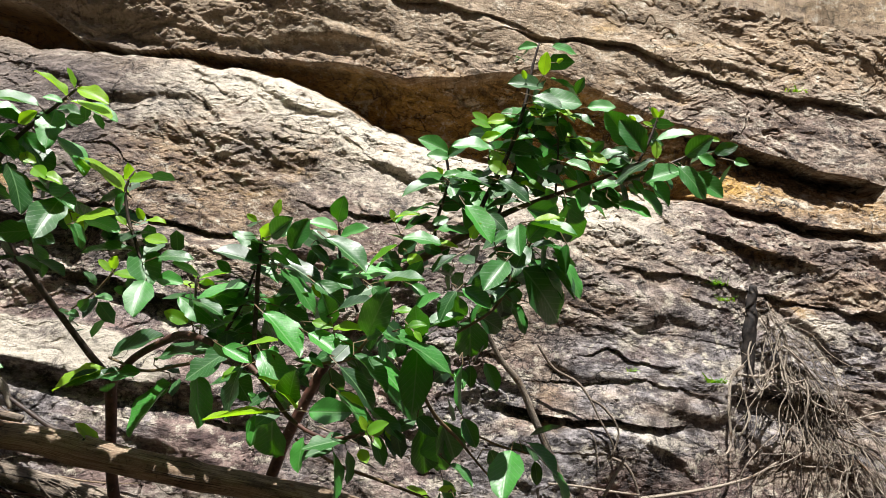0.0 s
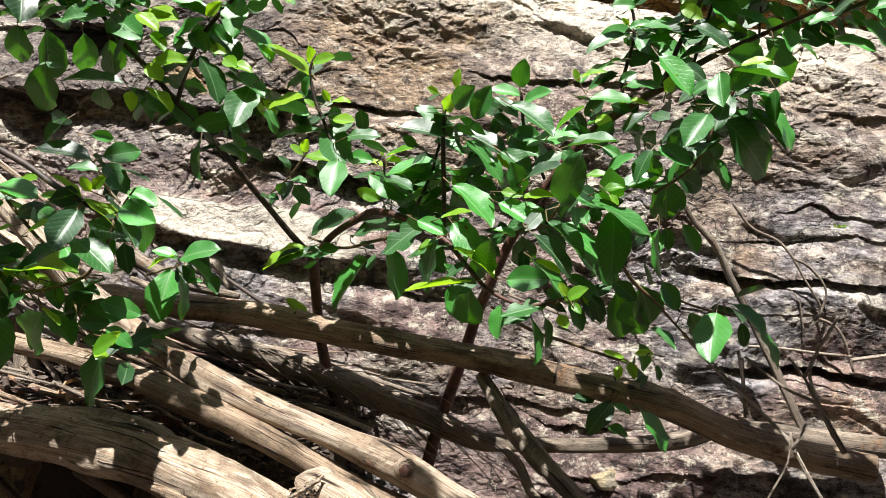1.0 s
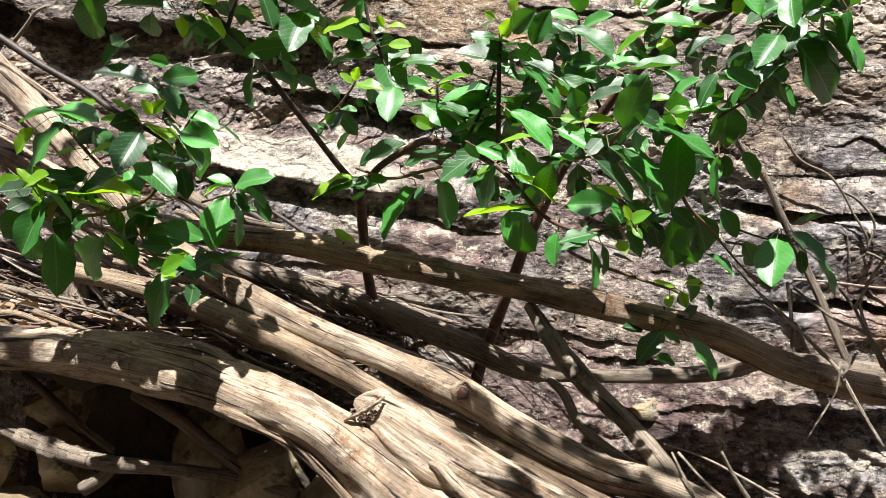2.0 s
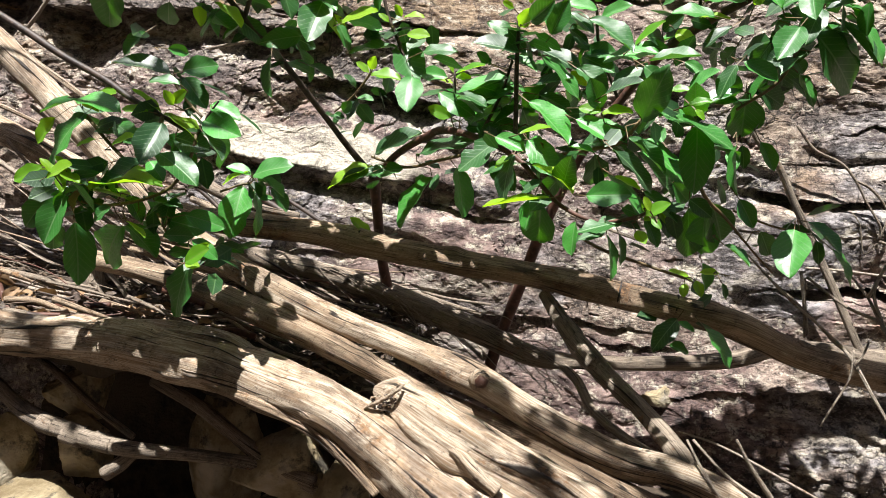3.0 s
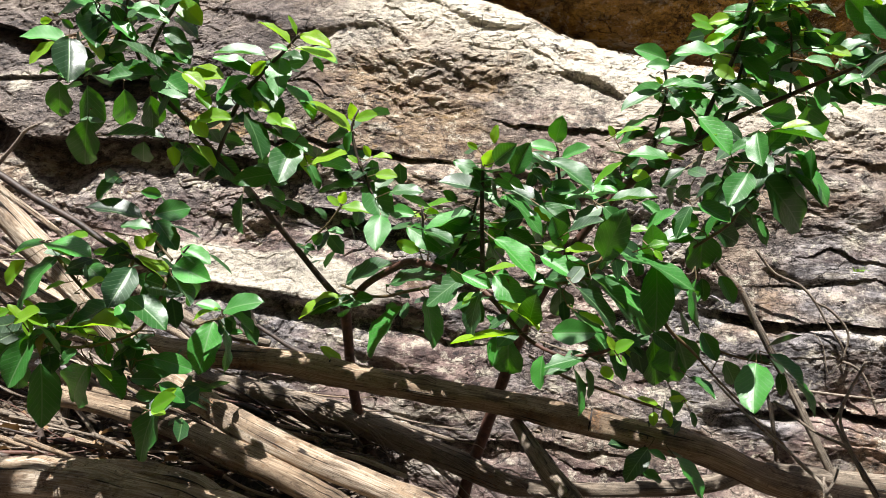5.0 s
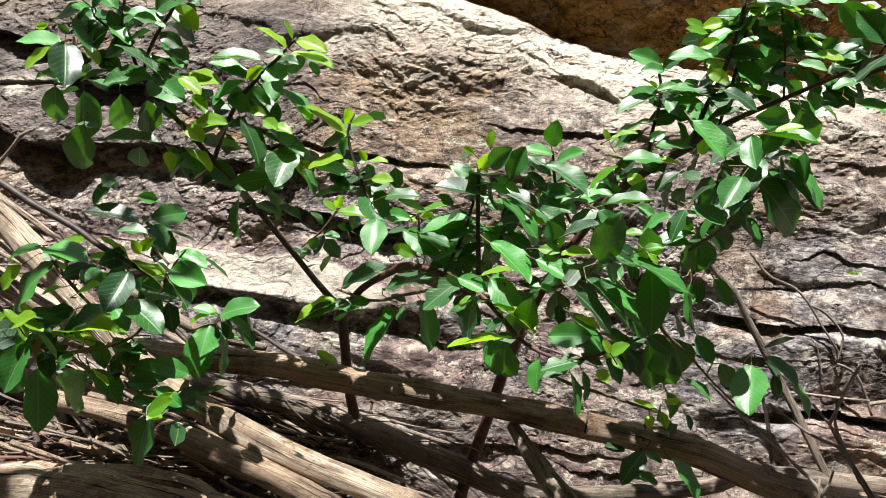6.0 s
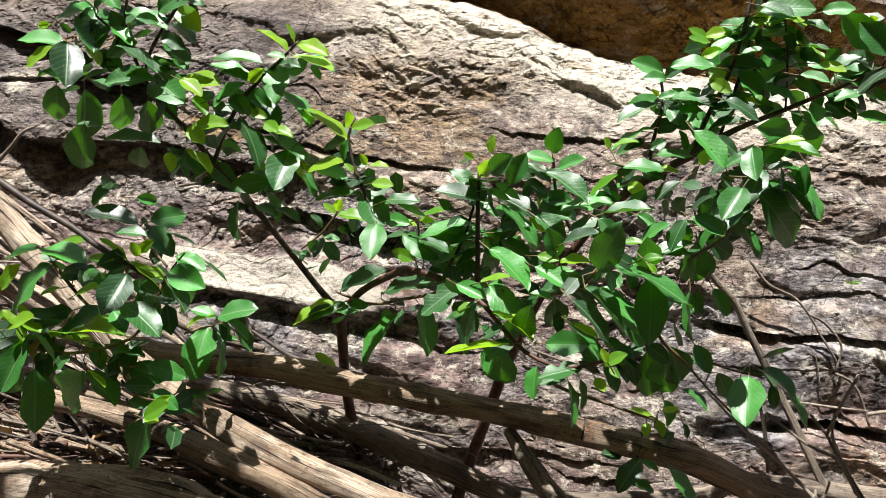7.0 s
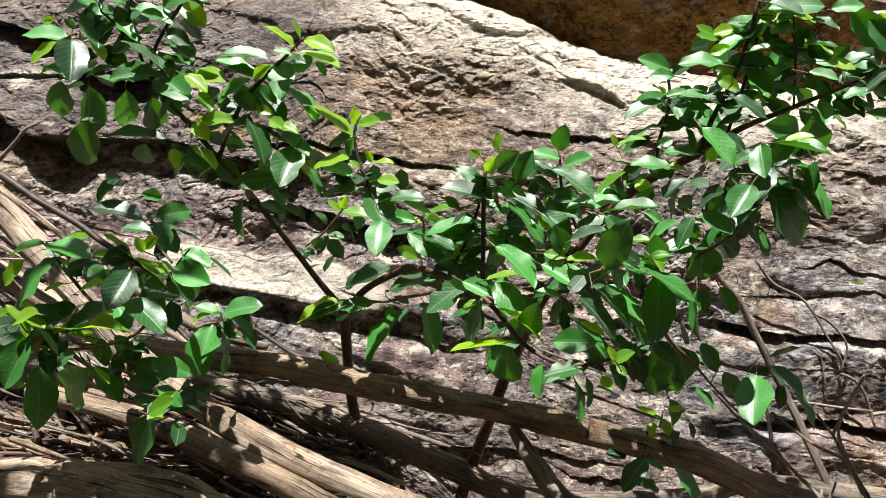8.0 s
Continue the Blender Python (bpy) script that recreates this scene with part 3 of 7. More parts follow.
def ground():
    xs = spaced(-60, -3, 2.5, 60, 0.03, 1.5)
    ys = spaced(-60, 0.9, 2.9, 12, 0.03, 1.0)
    x, y = np.meshgrid(xs, ys)
    z = ground_height(x, y)
    ny, nx = x.shape
    i = np.arange(ny * nx).reshape(ny, nx)
    faces = np.stack([i[:-1, :-1], i[:-1, 1:], i[1:, 1:], i[1:, :-1]], -1).reshape(-1, 4)
    me = mesh_of("ground", np.stack([x, y, z], -1).reshape(-1, 3).tolist(), faces.tolist(), SOIL)
    return tagged(new("ground", me), "dark soil covered with leaf litter below the cliff", "ground", kind="structure")


ground()
litter_bank()


def sky_block_wall():
    """An unseen plain dark bank of rock, added behind the viewer to cut skylight."""
    xs, zs = np.arange(-30, 30.1, 0.5), np.arange(-0.5, 9.1, 0.5)
    x, z = np.meshgrid(xs, zs)
    y = -2.5 - 0.03 * z + 0.25 * layered_noise(x * 0.4, z * 0.6, 3, 0.5, 110) + 0.02 * x * x / 8
    ny, nx = x.shape
    i = np.arange(ny * nx).reshape(ny, nx)
    faces = np.stack([i[:-1, :-1], i[1:, :-1], i[1:, 1:], i[:-1, 1:]], -1).reshape(-1, 4)
    me = mesh_of("sky_block_wall", np.stack([x, y, z], -1).reshape(-1, 3).tolist(), faces.tolist(), ROCK)
    return tagged(new("unseen_wall_south", me), "unseen plain layered rock wall added behind the viewer to block skylight", "cliff", kind="structure")


sky_block_wall()


# ---- dead timber ----
def log(name, rows, material, label, category="log", sides=28, rough=1.0, knots=(), seed=0, split=0.10, piece="trunk", step=0.012):
    ob = thing(name, rows[0][:3], label, category, "fallen timber at the cliff foot")
    part(piece, tube(piece, rows, material, step, sides, rough, knots, seed, split), ob)
    return ob

long_rows = [(-1.483, 1.960, 1.242, 0.0280), (-1.353, 1.980, 1.221, 0.0320), (-1.189, 2.000, 1.204, 0.0359), (-0.982, 2.030, 1.187, 0.0341), (-0.825, 2.050, 1.156, 0.0353), (-0.605, 2.060, 1.123, 0.0319), (-0.393, 2.070, 1.096, 0.0313), (-0.160, 2.080, 1.052, 0.0345), (-0.019, 2.090, 1.023, 0.0354), (0.119, 2.100, 0.991, 0.0387), (0.260, 2.130, 0.924, 0.0363), (0.402, 2.170, 0.880, 0.0352), (0.592, 2.200, 0.844, 0.0349)]
long_log = log("fallen_log", long_rows, BROWN_WOOD, "long weathered brown log lying across two stems", seed=1, knots=[(0.06, 0.6, 0.03, 0.012), (0.42, 1.2, 0.02, 0.012), (0.73, 1.4, 0.02, 0.01)])
for where in (0.30, 0.625, 0.695):
    line = spline(long_rows, 0.012)
    k = int(where * (len(line) - 1))
    rows = [tuple((line[k] + 0.3 * q * (line[k + 1] - line[k])) * np.array([1, 1, 1, 1.02])) for q in (0, 1)]
    part("bark_band", tube("bark_band", rows, CHARRED, 0.002, 24, 0.5, (), 1), long_log, "thin dark ring of old bark")
bowed = log("bowed_log", [(-2.060, 1.950, 1.822, 0.0390), (-1.885, 1.920, 1.698, 0.0397), (-1.734, 1.890, 1.587, 0.0388), (-1.606, 1.860, 1.491, 0.0349), (-1.467, 1.830, 1.380, 0.0334), (-1.301, 1.800, 1.248, 0.0333), (-1.140, 1.770, 1.159, 0.0309), (-0.977, 1.750, 1.088, 0.0301), (-0.794, 1.730, 1.025, 0.0306), (-0.623, 1.720, 0.974, 0.0318), (-0.448, 1.710, 0.914, 0.0373), (-0.319, 1.710, 0.846, 0.0405), (-0.158, 1.720, 0.772, 0.0376), (-0.014, 1.740, 0.738, 0.0361), (0.142, 1.760, 0.668, 0.0371)], PALE_WOOD, "bowed pale barkless log with a round knot", seed=2, sides=36, split=0.0, knots=[(0.5, 0.9, 0.014, 0.008), (0.8, 0.2, 0.014, 0.008)])
knot = part("knot", tube("knot", [(-0.444, 1.710, 0.912, 0.0265), (-0.445, 1.685, 0.928, 0.0230), (-0.443, 1.665, 0.938, 0.0184), (-0.443, 1.658, 0.941, 0.0147)], PALE_WOOD, 0.003, 24, 1.0, (), 3), bowed, "round pale knot")
part("knot_core", tube("knot_core", [(-0.437, 1.670, 0.929, 0.0160), (-0.433, 1.648, 0.937, 0.0146), (-0.433, 1.642, 0.939, 0.0097)], STEM, 0.002, 18, 2.0, [(0.5, 0.0, 0.004, -0.004)], 4), knot, "dark red-brown heart of the knot")
log("lower_log", [(-1.575, 1.790, 1.132, 0.0255), (-1.330, 1.760, 1.107, 0.0266), (-1.166, 1.730, 1.084, 0.0278), (-1.032, 1.710, 1.051, 0.0298), (-0.896, 1.700, 1.009, 0.0299), (-0.782, 1.700, 0.964, 0.0308), (-0.658, 1.700, 0.910, 0.0292), (-0.510, 1.700, 0.849, 0.0268), (-0.316, 1.700, 0.785, 0.0274), (-0.179, 1.700, 0.724, 0.0270), (-0.034, 1.700, 0.660, 0.0266), (0.107, 1.700, 0.598, 0.0262)], BROWN_WOOD, "brown cracked log lying under a paler one", seed=3, knots=[(0.5, 0.6, 0.02, 0.01)])
big = log("driftwood_trunk", [(-1.885, 1.630, 0.987, 0.0484), (-1.664, 1.620, 0.960, 0.0526), (-1.495, 1.620, 0.957, 0.0528), (-1.325, 1.610, 0.960, 0.0567), (-1.171, 1.610, 0.945, 0.0583), (-1.018, 1.600, 0.930, 0.0594), (-0.868, 1.580, 0.898, 0.0576), (-0.738, 1.560, 0.873, 0.0597), (-0.645, 1.550, 0.824, 0.0720), (-0.529, 1.540, 0.755, 0.0884), (-0.369, 1.530, 0.668, 0.0979)], PALE_WOOD, "thick pale driftwood trunk with torn forked root end", seed=4, sides=40, rough=1.3, knots=[(0.3, 0.8, 0.03, 0.01), (0.52, 0.5, 0.02, -0.012), (0.44, 1.0, 0.015, -0.01)])
part("fork", tube("fork", [(-0.659, 1.620, 0.906, 0.0112), (-0.627, 1.610, 0.900, 0.0307), (-0.557, 1.590, 0.876, 0.0506), (-0.477, 1.570, 0.839, 0.0590), (-0.378, 1.560, 0.793, 0.0603), (-0.283, 1.560, 0.749, 0.0597), (-0.169, 1.560, 0.695, 0.0589)], PALE_WOOD, 0.006, 56, 1.8, [(0.10, 1.4, 0.02, 0.015), (0.25, 2.2, 0.02, 0.012), (0.45, 1.0, 0.012, -0.012)], 5, 0.12), big, "torn forked end")
burr_rows = [(-0.655, 1.535, 0.895, 0.003), (-0.632, 1.535, 0.906, 0.007), (-0.607, 1.540, 0.922, 0.006), (-0.590, 1.548, 0.934, 0.007), (-0.575, 1.56, 0.946, 0.003)]
rnd = random.Random(61)
lumps = [(rnd.uniform(0.1, 0.9), rnd.uniform(-1.2, 2.2), rnd.uniform(0.002, 0.004), rnd.uniform(-0.003, 0.003)) for _ in range(40)]
part("burr", tube("burr", [(*row[:3], row[3] * 0.6) for row in burr_rows], PALE_WOOD, 0.0015, 40, 1.0, lumps, 8, 0.3), big, "splintered pale burr")
part("bark_flake", tube("bark_flake", [(-0.464, 1.500, 0.840, 0.0034), (-0.441, 1.500, 0.829, 0.0146), (-0.410, 1.490, 0.806, 0.0179), (-0.362, 1.480, 0.774, 0.0166)], PALE_WOOD, 0.003, 40, 3.5, (), 9, 0.4), big, "lifted flake of split wood")
part("bark_flake", tube("bark_flake", [(-0.875, 1.540, 0.899, 0.0037), (-0.841, 1.540, 0.882, 0.0098), (-0.790, 1.530, 0.878, 0.0121), (-0.747, 1.520, 0.866, 0.0060)], BROWN_WOOD, 0.003, 30, 4.0, (), 10, 0.4), big, "crumbling brown bark flake")
part("lobe", tube("lobe", [(-1.411, 1.660, 0.978, 0.0168), (-1.266, 1.660, 0.987, 0.0233), (-1.135, 1.650, 0.985, 0.0268), (-1.025, 1.640, 0.971, 0.0263), (-0.943, 1.620, 0.947, 0.0193)], PALE_WOOD, 0.012, 24, 1.4, (), 6, 0.1), big)
log("back_log", [(-1.377, 2.160, 1.124, 0.0190), (-1.189, 2.160, 1.077, 0.0288), (-1.048, 2.170, 1.049, 0.0336), (-0.905, 2.170, 1.017, 0.0364), (-0.735, 2.180, 0.962, 0.0376), (-0.550, 2.180, 0.901, 0.0370), (-0.390, 2.200, 0.837, 0.0288), (-0.233, 2.220, 0.829, 0.0206), (-0.065, 2.250, 0.832, 0.0221), (0.130, 2.280, 0.848, 0.0218), (0.291, 2.310, 0.890, 0.0201), (0.526, 2.350, 0.863, 0.0261), (0.673, 2.380, 0.846, 0.0275)], GREY_WOOD, "thin grey-brown log behind against the cliff foot", seed=7, sides=20)
def crumbs(ob, line, count, spread, size, material, seed, label):
    """Crumbling rotten wood: angular bits heaped along a line, one part."""
    rnd = random.Random(seed)
    p = np.array(line, float)
    verts, faces = [], []
    for _ in range(count):
        u = rnd.uniform(0, len(p) - 1.001)
        k = int(u)
        c = p[k] + (p[k + 1] - p[k]) * (u - k) + np.array([rnd.gauss(0, spread[q]) for q in range(3)])
        m = Euler((rnd.uniform(0, 6), rnd.gauss(0, 0.6), rnd.gauss(0.4, 0.4))).to_matrix()
        r = size * rnd.uniform(0.35, 1.3)
        first = len(verts)
        for a, b, d in ((-1, -1, -1), (1, -1, -1), (1, 1, -1), (-1, 1, -1), (-1, -1, 1), (1, -1, 1), (1, 1, 1), (-1, 1, 1)):
            v = Vector((a * r * rnd.uniform(1.0, 2.2), b * r * rnd.uniform(0.5, 1.1), d * r * rnd.uniform(0.4, 1.0)))
            verts.append(tuple(Vector(c) + m @ v))
        for f in ((0, 3, 2, 1), (4, 5, 6, 7), (0, 1, 5, 4), (1, 2, 6, 5), (2, 3, 7, 6), (3, 0, 4, 7)):
            faces.append(tuple(first + q for q in f))
    uv = np.array(verts)[:, (0, 2)] * 3.0
    part("rotten_wood", mesh_of("rotten_wood", verts, faces, material, False, uv), ob, label)


crumbs(big, [(-0.95, 1.588, 0.946), (-0.86, 1.585, 0.950), (-0.79, 1.578, 0.928)], 160, (0.012, 0.012, 0.003), 0.0022, DARK_STEM, 71, "dark crumbling bark")
crumbs(big, [(-0.655, 1.546, 0.866), (-0.625, 1.556, 0.900), (-0.590, 1.568, 0.926)], 150, (0.010, 0.005, 0.010), 0.0020, PALE_WOOD, 74, "pale splintered wood")
crumbs(big, [(-0.640, 1.545, 0.876), (-0.600, 1.558, 0.910)], 90, (0.012, 0.004, 0.010), 0.0018, DARK_STEM, 75, "dark rotten wood in the fork")
part("rotten_edge", tube("rotten_edge", [(-1.06, 1.556, 0.908, 0.004), (-0.98, 1.552, 0.896, 0.013), (-0.90, 1.545, 0.884, 0.018), (-0.82, 1.534, 0.862, 0.016), (-0.75, 1.520, 0.836, 0.018), (-0.68, 1.500, 0.790, 0.015), (-0.61, 1.480, 0.735, 0.010)], BROWN_WOOD, 0.004, 40, 3.2, (), 91, 0.45), big, "ragged brown rotten edge")


def bark_rings(ob, rows, places, material, wide, label):
    """Broken sleeves of bark left standing on a stick."""
    line = spline(rows, 0.012)
    for where in places:
        k = int(where * (len(line) - 6))
        sleeve = [tuple(line[k + q] * np.array([1, 1, 1, 1.0 + wide])) for q in range(5)]
        part("bark_sleeve", tube("bark_sleeve", sleeve, material, 0.004, 20, 1.5, [(0.2, 0.5, 0.006, -0.004), (0.8, 1.5, 0.006, -0.004)], k), ob, label)


stick_rows = [(-0.360, 2.080, 1.043, 0.0149), (-0.278, 2.000, 0.961, 0.0214), (-0.202, 1.940, 0.898, 0.0207), (-0.104, 1.860, 0.837, 0.0197), (-0.039, 1.790, 0.794, 0.0226), (0.004, 1.750, 0.751, 0.0288)]
stick = log("broken_stick", stick_rows, GREY_WOOD, "broken grey stick leaning up from a log", "stick", seed=8, sides=22, rough=1.6, split=0.2, knots=[(0.3, 0.3, 0.012, 0.006), (0.55, 0.8, 0.012, 0.006)])
bark_rings(stick, stick_rows, (0.22, 0.38, 0.5, 0.63, 0.75, 0.86), GREY_WOOD, 0.06, "dark broken ring of bark")
log("short_stick", [(-0.334, 2.200, 0.831, 0.0095), (-0.273, 2.160, 0.792, 0.0148), (-0.221, 2.100, 0.730, 0.0144), (-0.143, 2.050, 0.691, 0.0139), (-0.071, 2.000, 0.672, 0.0135)], GREY_WOOD, "short grey stick leaning on the cliff foot", "stick", seed=9, sides=12)
log("grey_branch", [(0.122, 2.300, 1.526, 0.0073), (0.169, 2.320, 1.444, 0.0083), (0.227, 2.340, 1.377, 0.0105), (0.270, 2.350, 1.288, 0.0105), (0.322, 2.350, 1.183, 0.0104), (0.375, 2.340, 1.075, 0.0103), (0.449, 2.330, 0.915, 0.0113), (0.500, 2.330, 0.812, 0.0112)], GREY_WOOD, "bare grey branch leaning on the cliff", "branch", seed=10, sides=14)
branch_rows = [(-1.909, 1.740, 0.821, 0.0203), (-1.779, 1.720, 0.772, 0.0230), (-1.599, 1.640, 0.738, 0.0232), (-1.455, 1.610, 0.721, 0.0224), (-1.310, 1.610, 0.699, 0.0220), (-1.167, 1.630, 0.693, 0.0178), (-1.063, 1.660, 0.679, 0.0164), (-0.959, 1.690, 0.655, 0.0179), (-0.825, 1.720, 0.601, 0.0206)]
branch = log("lower_branch", branch_rows, GREY_WOOD, "grey peeling branch below the thick trunk", "branch", seed=11, sides=18, rough=1.4, knots=[(0.5, 0.6, 0.012, 0.006)])
bark_rings(branch, branch_rows, (0.36, 0.44, 0.52), GREY_WOOD, 0.06, "grey peeling bark")
log("cut_stub", [(-1.355, 1.600, 0.630, 0.0166), (-1.321, 1.610, 0.653, 0.0180), (-1.297, 1.630, 0.677, 0.0167)], GREY_WOOD, "short hollow stick stub lying on stone", "stick", seed=33, sides=14)
log("lower_twig", [(-1.735, 1.800, 0.851, 0.0094), (-1.602, 1.750, 0.814, 0.0106), (-1.442, 1.700, 0.747, 0.0102), (-1.322, 1.670, 0.702, 0.0085)], GREY_WOOD, "thin brown stick among stones", "stick", seed=12, sides=9)
log("dark_branch", [(-1.306, 1.750, 0.828, 0.0190), (-1.158, 1.720, 0.778, 0.0170), (-1.054, 1.700, 0.724, 0.0167), (-0.958, 1.690, 0.674, 0.0178), (-0.840, 1.690, 0.639, 0.0176)], GREY_WOOD, "dark branch in shade among stones", "branch", seed=13, sides=12)
log("pale_stick", [(-2.034, 2.000, 1.796, 0.0083), (-1.820, 1.970, 1.659, 0.0089), (-1.658, 1.950, 1.563, 0.0087), (-1.562, 1.940, 1.501, 0.0086), (-1.494, 1.930, 1.451, 0.0070)], PALE_WOOD, "thin straight pale stick", "stick", seed=14, sides=9)
log("hooked_twig", [(-2.153, 2.300, 1.768, 0.0067), (-2.084, 2.300, 1.833, 0.0057), (-2.039, 2.300, 1.879, 0.0057), (-1.994, 2.300, 1.897, 0.0047)], GREY_WOOD, "thin grey hooked twig", "twig", seed=15, sides=7)
log("left_log", [(-2.274, 2.120, 1.527, 0.0418), (-2.001, 2.100, 1.429, 0.0388), (-1.842, 2.080, 1.367, 0.0363), (-1.708, 2.060, 1.312, 0.0339), (-1.467, 2.040, 1.221, 0.0296)], PALE_WOOD, "pale straight log lying on dry sticks", seed=16, sides=20)
log("leaning_pole", [(-1.549, 2.200, 1.367, 0.0158), (-1.414, 2.200, 1.292, 0.0191), (-1.281, 2.200, 1.239, 0.0172), (-1.113, 2.200, 1.208, 0.0119)], GREY_WOOD, "thin grey pole among dry sticks", "stick", seed=17, sides=12)
# sticks fanned out between the long log and the cliff
for k, (wood, label, rows) in enumerate([
        (PALE_ROOT, "pale crooked root end on dry sticks", [(-1.251, 2.209, 1.276, 0.0112), (-1.236, 2.216, 1.303, 0.0128), (-1.200, 2.220, 1.303, 0.0128), (-1.171, 2.215, 1.270, 0.0096), (-1.153, 2.207, 1.233, 0.0064)]),
        (DARK_STEM, "dark dead stick slanting behind a log", [(-1.274, 2.206, 1.275, 0.0080), (-1.207, 2.205, 1.243, 0.0096), (-1.135, 2.201, 1.202, 0.0096)]),
        (DARK_STEM, "thin dark dead stick slanting behind a log", [(-1.213, 2.215, 1.290, 0.0048), (-1.099, 2.210, 1.226, 0.0064), (-1.034, 2.208, 1.191, 0.0064), (-0.937, 2.209, 1.161, 0.0048)]),
        (PALE_ROOT, "thin pale dry stick slanting behind a log", [(-1.297, 2.202, 1.266, 0.0048), (-1.242, 2.200, 1.236, 0.0064), (-1.175, 2.195, 1.191, 0.0048)]),
        (DARK_STEM, "dark dead stick slanting behind a log", [(-1.470, 2.195, 1.302, 0.0064), (-1.409, 2.190, 1.259, 0.0080), (-1.343, 2.183, 1.203, 0.0080)]),
        (PALE_WOOD, "pale barkless stick slanting behind a log", [(-1.463, 2.184, 1.251, 0.0096), (-1.395, 2.184, 1.227, 0.0112), (-1.336, 2.180, 1.187, 0.0096)])]):
    log("dry_stick", rows, wood, label, "stick", 10, 1.0, (), 320 + k, 0.0, "stem", 0.015)
log("upright_root", [(-1.710, 2.000, 1.157, 0.0251), (-1.689, 2.000, 1.039, 0.0336), (-1.650, 1.980, 0.961, 0.0384), (-1.534, 1.950, 0.909, 0.0245)], GREY_WOOD, "stubby brown root stub on litter", "root", seed=18, sides=16)
log("thin_stick", [(-1.591, 1.950, 1.055, 0.0057), (-1.531, 1.930, 1.013, 0.0072), (-1.449, 1.900, 0.936, 0.0079)], GREY_WOOD, "thin grey stick standing in litter", "stick", seed=19, sides=8)


# ---- leaves ----
def leaf_mesh(name, material, wide, fold, droop, wave, seed, bites=()):
    """A pointed oval leaf one long: x along the midrib, y across, z up, with a crease, a droop and wavy edges."""
    rnd = random.Random(seed)
    verts, uv, faces = [], [], []
    n, half = 12, 3
    for i in range(n + 1):
        u = 0.5 - 0.5 * math.cos(math.pi * i / n)
        w = wide / 2 * (1 - abs(2 * u - 1) ** 1.9) ** (0.70 if u > 0.5 else 0.76) if 0 < i < n else 0.006
        for j in range(-half, half + 1):
            c = j / half
            edge = 1.0 + 0.035 * math.sin(u * 37 + seed) * abs(c)
            for at, which, deep in bites:
                if which * c > 0:
                    edge -= deep * math.exp(-((u - at) / 0.05) ** 2) * abs(c)
            y = c * w * edge
            z = fold * abs(y) - droop * u * u + wave * math.sin(u * 13 + seed + 2 * c) * abs(c) ** 2
            verts.append((u + 0.004 * rnd.uniform(-1, 1), y * (1 + 0.05 * rnd.uniform(-1, 1)), z))
            uv.append((u, 0.5 + 0.5 * c * w / (wide / 2)))
    row = 2 * half + 1
    for i in range(n):
        for j in range(row - 1):
            faces.append((i * row + j, (i + 1) * row + j, (i + 1) * row + j + 1, i * row + j + 1))
    return mesh_of(name, verts, faces, material, True, uv)


LEAF_SHAPES = {
    "leaf": [leaf_mesh("leaf", LEAF, 0.58, 0.42, 0.10, 0.02, 1), leaf_mesh("leaf", LEAF, 0.62, 0.25, 0.22, 0.03, 2),
             leaf_mesh("leaf", LEAF, 0.55, 0.55, 0.05, 0.022, 3), leaf_mesh("leaf", LEAF, 0.60, 0.35, 0.16, 0.035, 4, [(0.6, 1, 0.25)]),
             leaf_mesh("leaf", LEAF, 0.53, 0.15, 0.28, 0.04, 9), leaf_mesh("leaf", LEAF, 0.63, 0.48, 0.14, 0.03, 11, [(0.35, -1, 0.15)])],
    "young": [leaf_mesh("leaf", YOUNG, 0.56, 0.3, 0.06, 0.02, 5), leaf_mesh("leaf", YOUNG, 0.55, 0.4, 0.18, 0.03, 6)],
    "chewed": [leaf_mesh("leaf", LEAF, 0.62, 0.2, 0.08, 0.025, 7, [(0.25, 1, 0.35), (0.5, -1, 0.45), (0.72, 1, 0.5), (0.85, -1, 0.4)])],
    "dead": [leaf_mesh("leaf", DEAD, 0.5, 0.7, 0.3, 0.05, 8)],
}
BRANCHES, PETIOLES = {}, {}


def limb(shrub, name, rows, material=None, sides=9, label=""):
    BRANCHES.setdefault(shrub.name, []).append(spline(rows, 0.01)[:, :3])
    return part(name, tube(name, rows, material or TWIG, 0.015, sides, 0.7, (), len(rows)), shrub, label)


def leaf(kind, base, tip, roll):
    """One leaf from its base to its tip; roll turns its face from the viewer's side up to the sky."""
    base, tip = Vector(base), Vector(tip)
    axis = tip - base
    size = axis.length
    axis.normalize()
    face = Vector((0, -1, 0))
    face = (face - face.dot(axis) * axis).normalized()
    other = axis.cross(face)
    if other.z < 0:
        other = -other
    normal = (face * math.cos(radians(roll)) + other * math.sin(radians(roll))).normalized()
    across = normal.cross(axis)
    count = PETIOLES.setdefault(grow.name, [])
    shape = LEAF_SHAPES[kind][len(count) % len(LEAF_SHAPES[kind])]
    count.append((base, axis, size))
    ob = new("leaf", shape)
    m = Matrix((axis, across, normal)).transposed().to_4x4()
    ob.matrix_basis = Matrix.Translation(base) @ m @ Matrix.Diagonal((size, size, size, 1))
    under(ob, grow)
    if kind == "young":
        tagged(ob, "bright yellow-green young leaf")
    elif kind == "dead":
        tagged(ob, "dry brown curled leaf")
    return ob


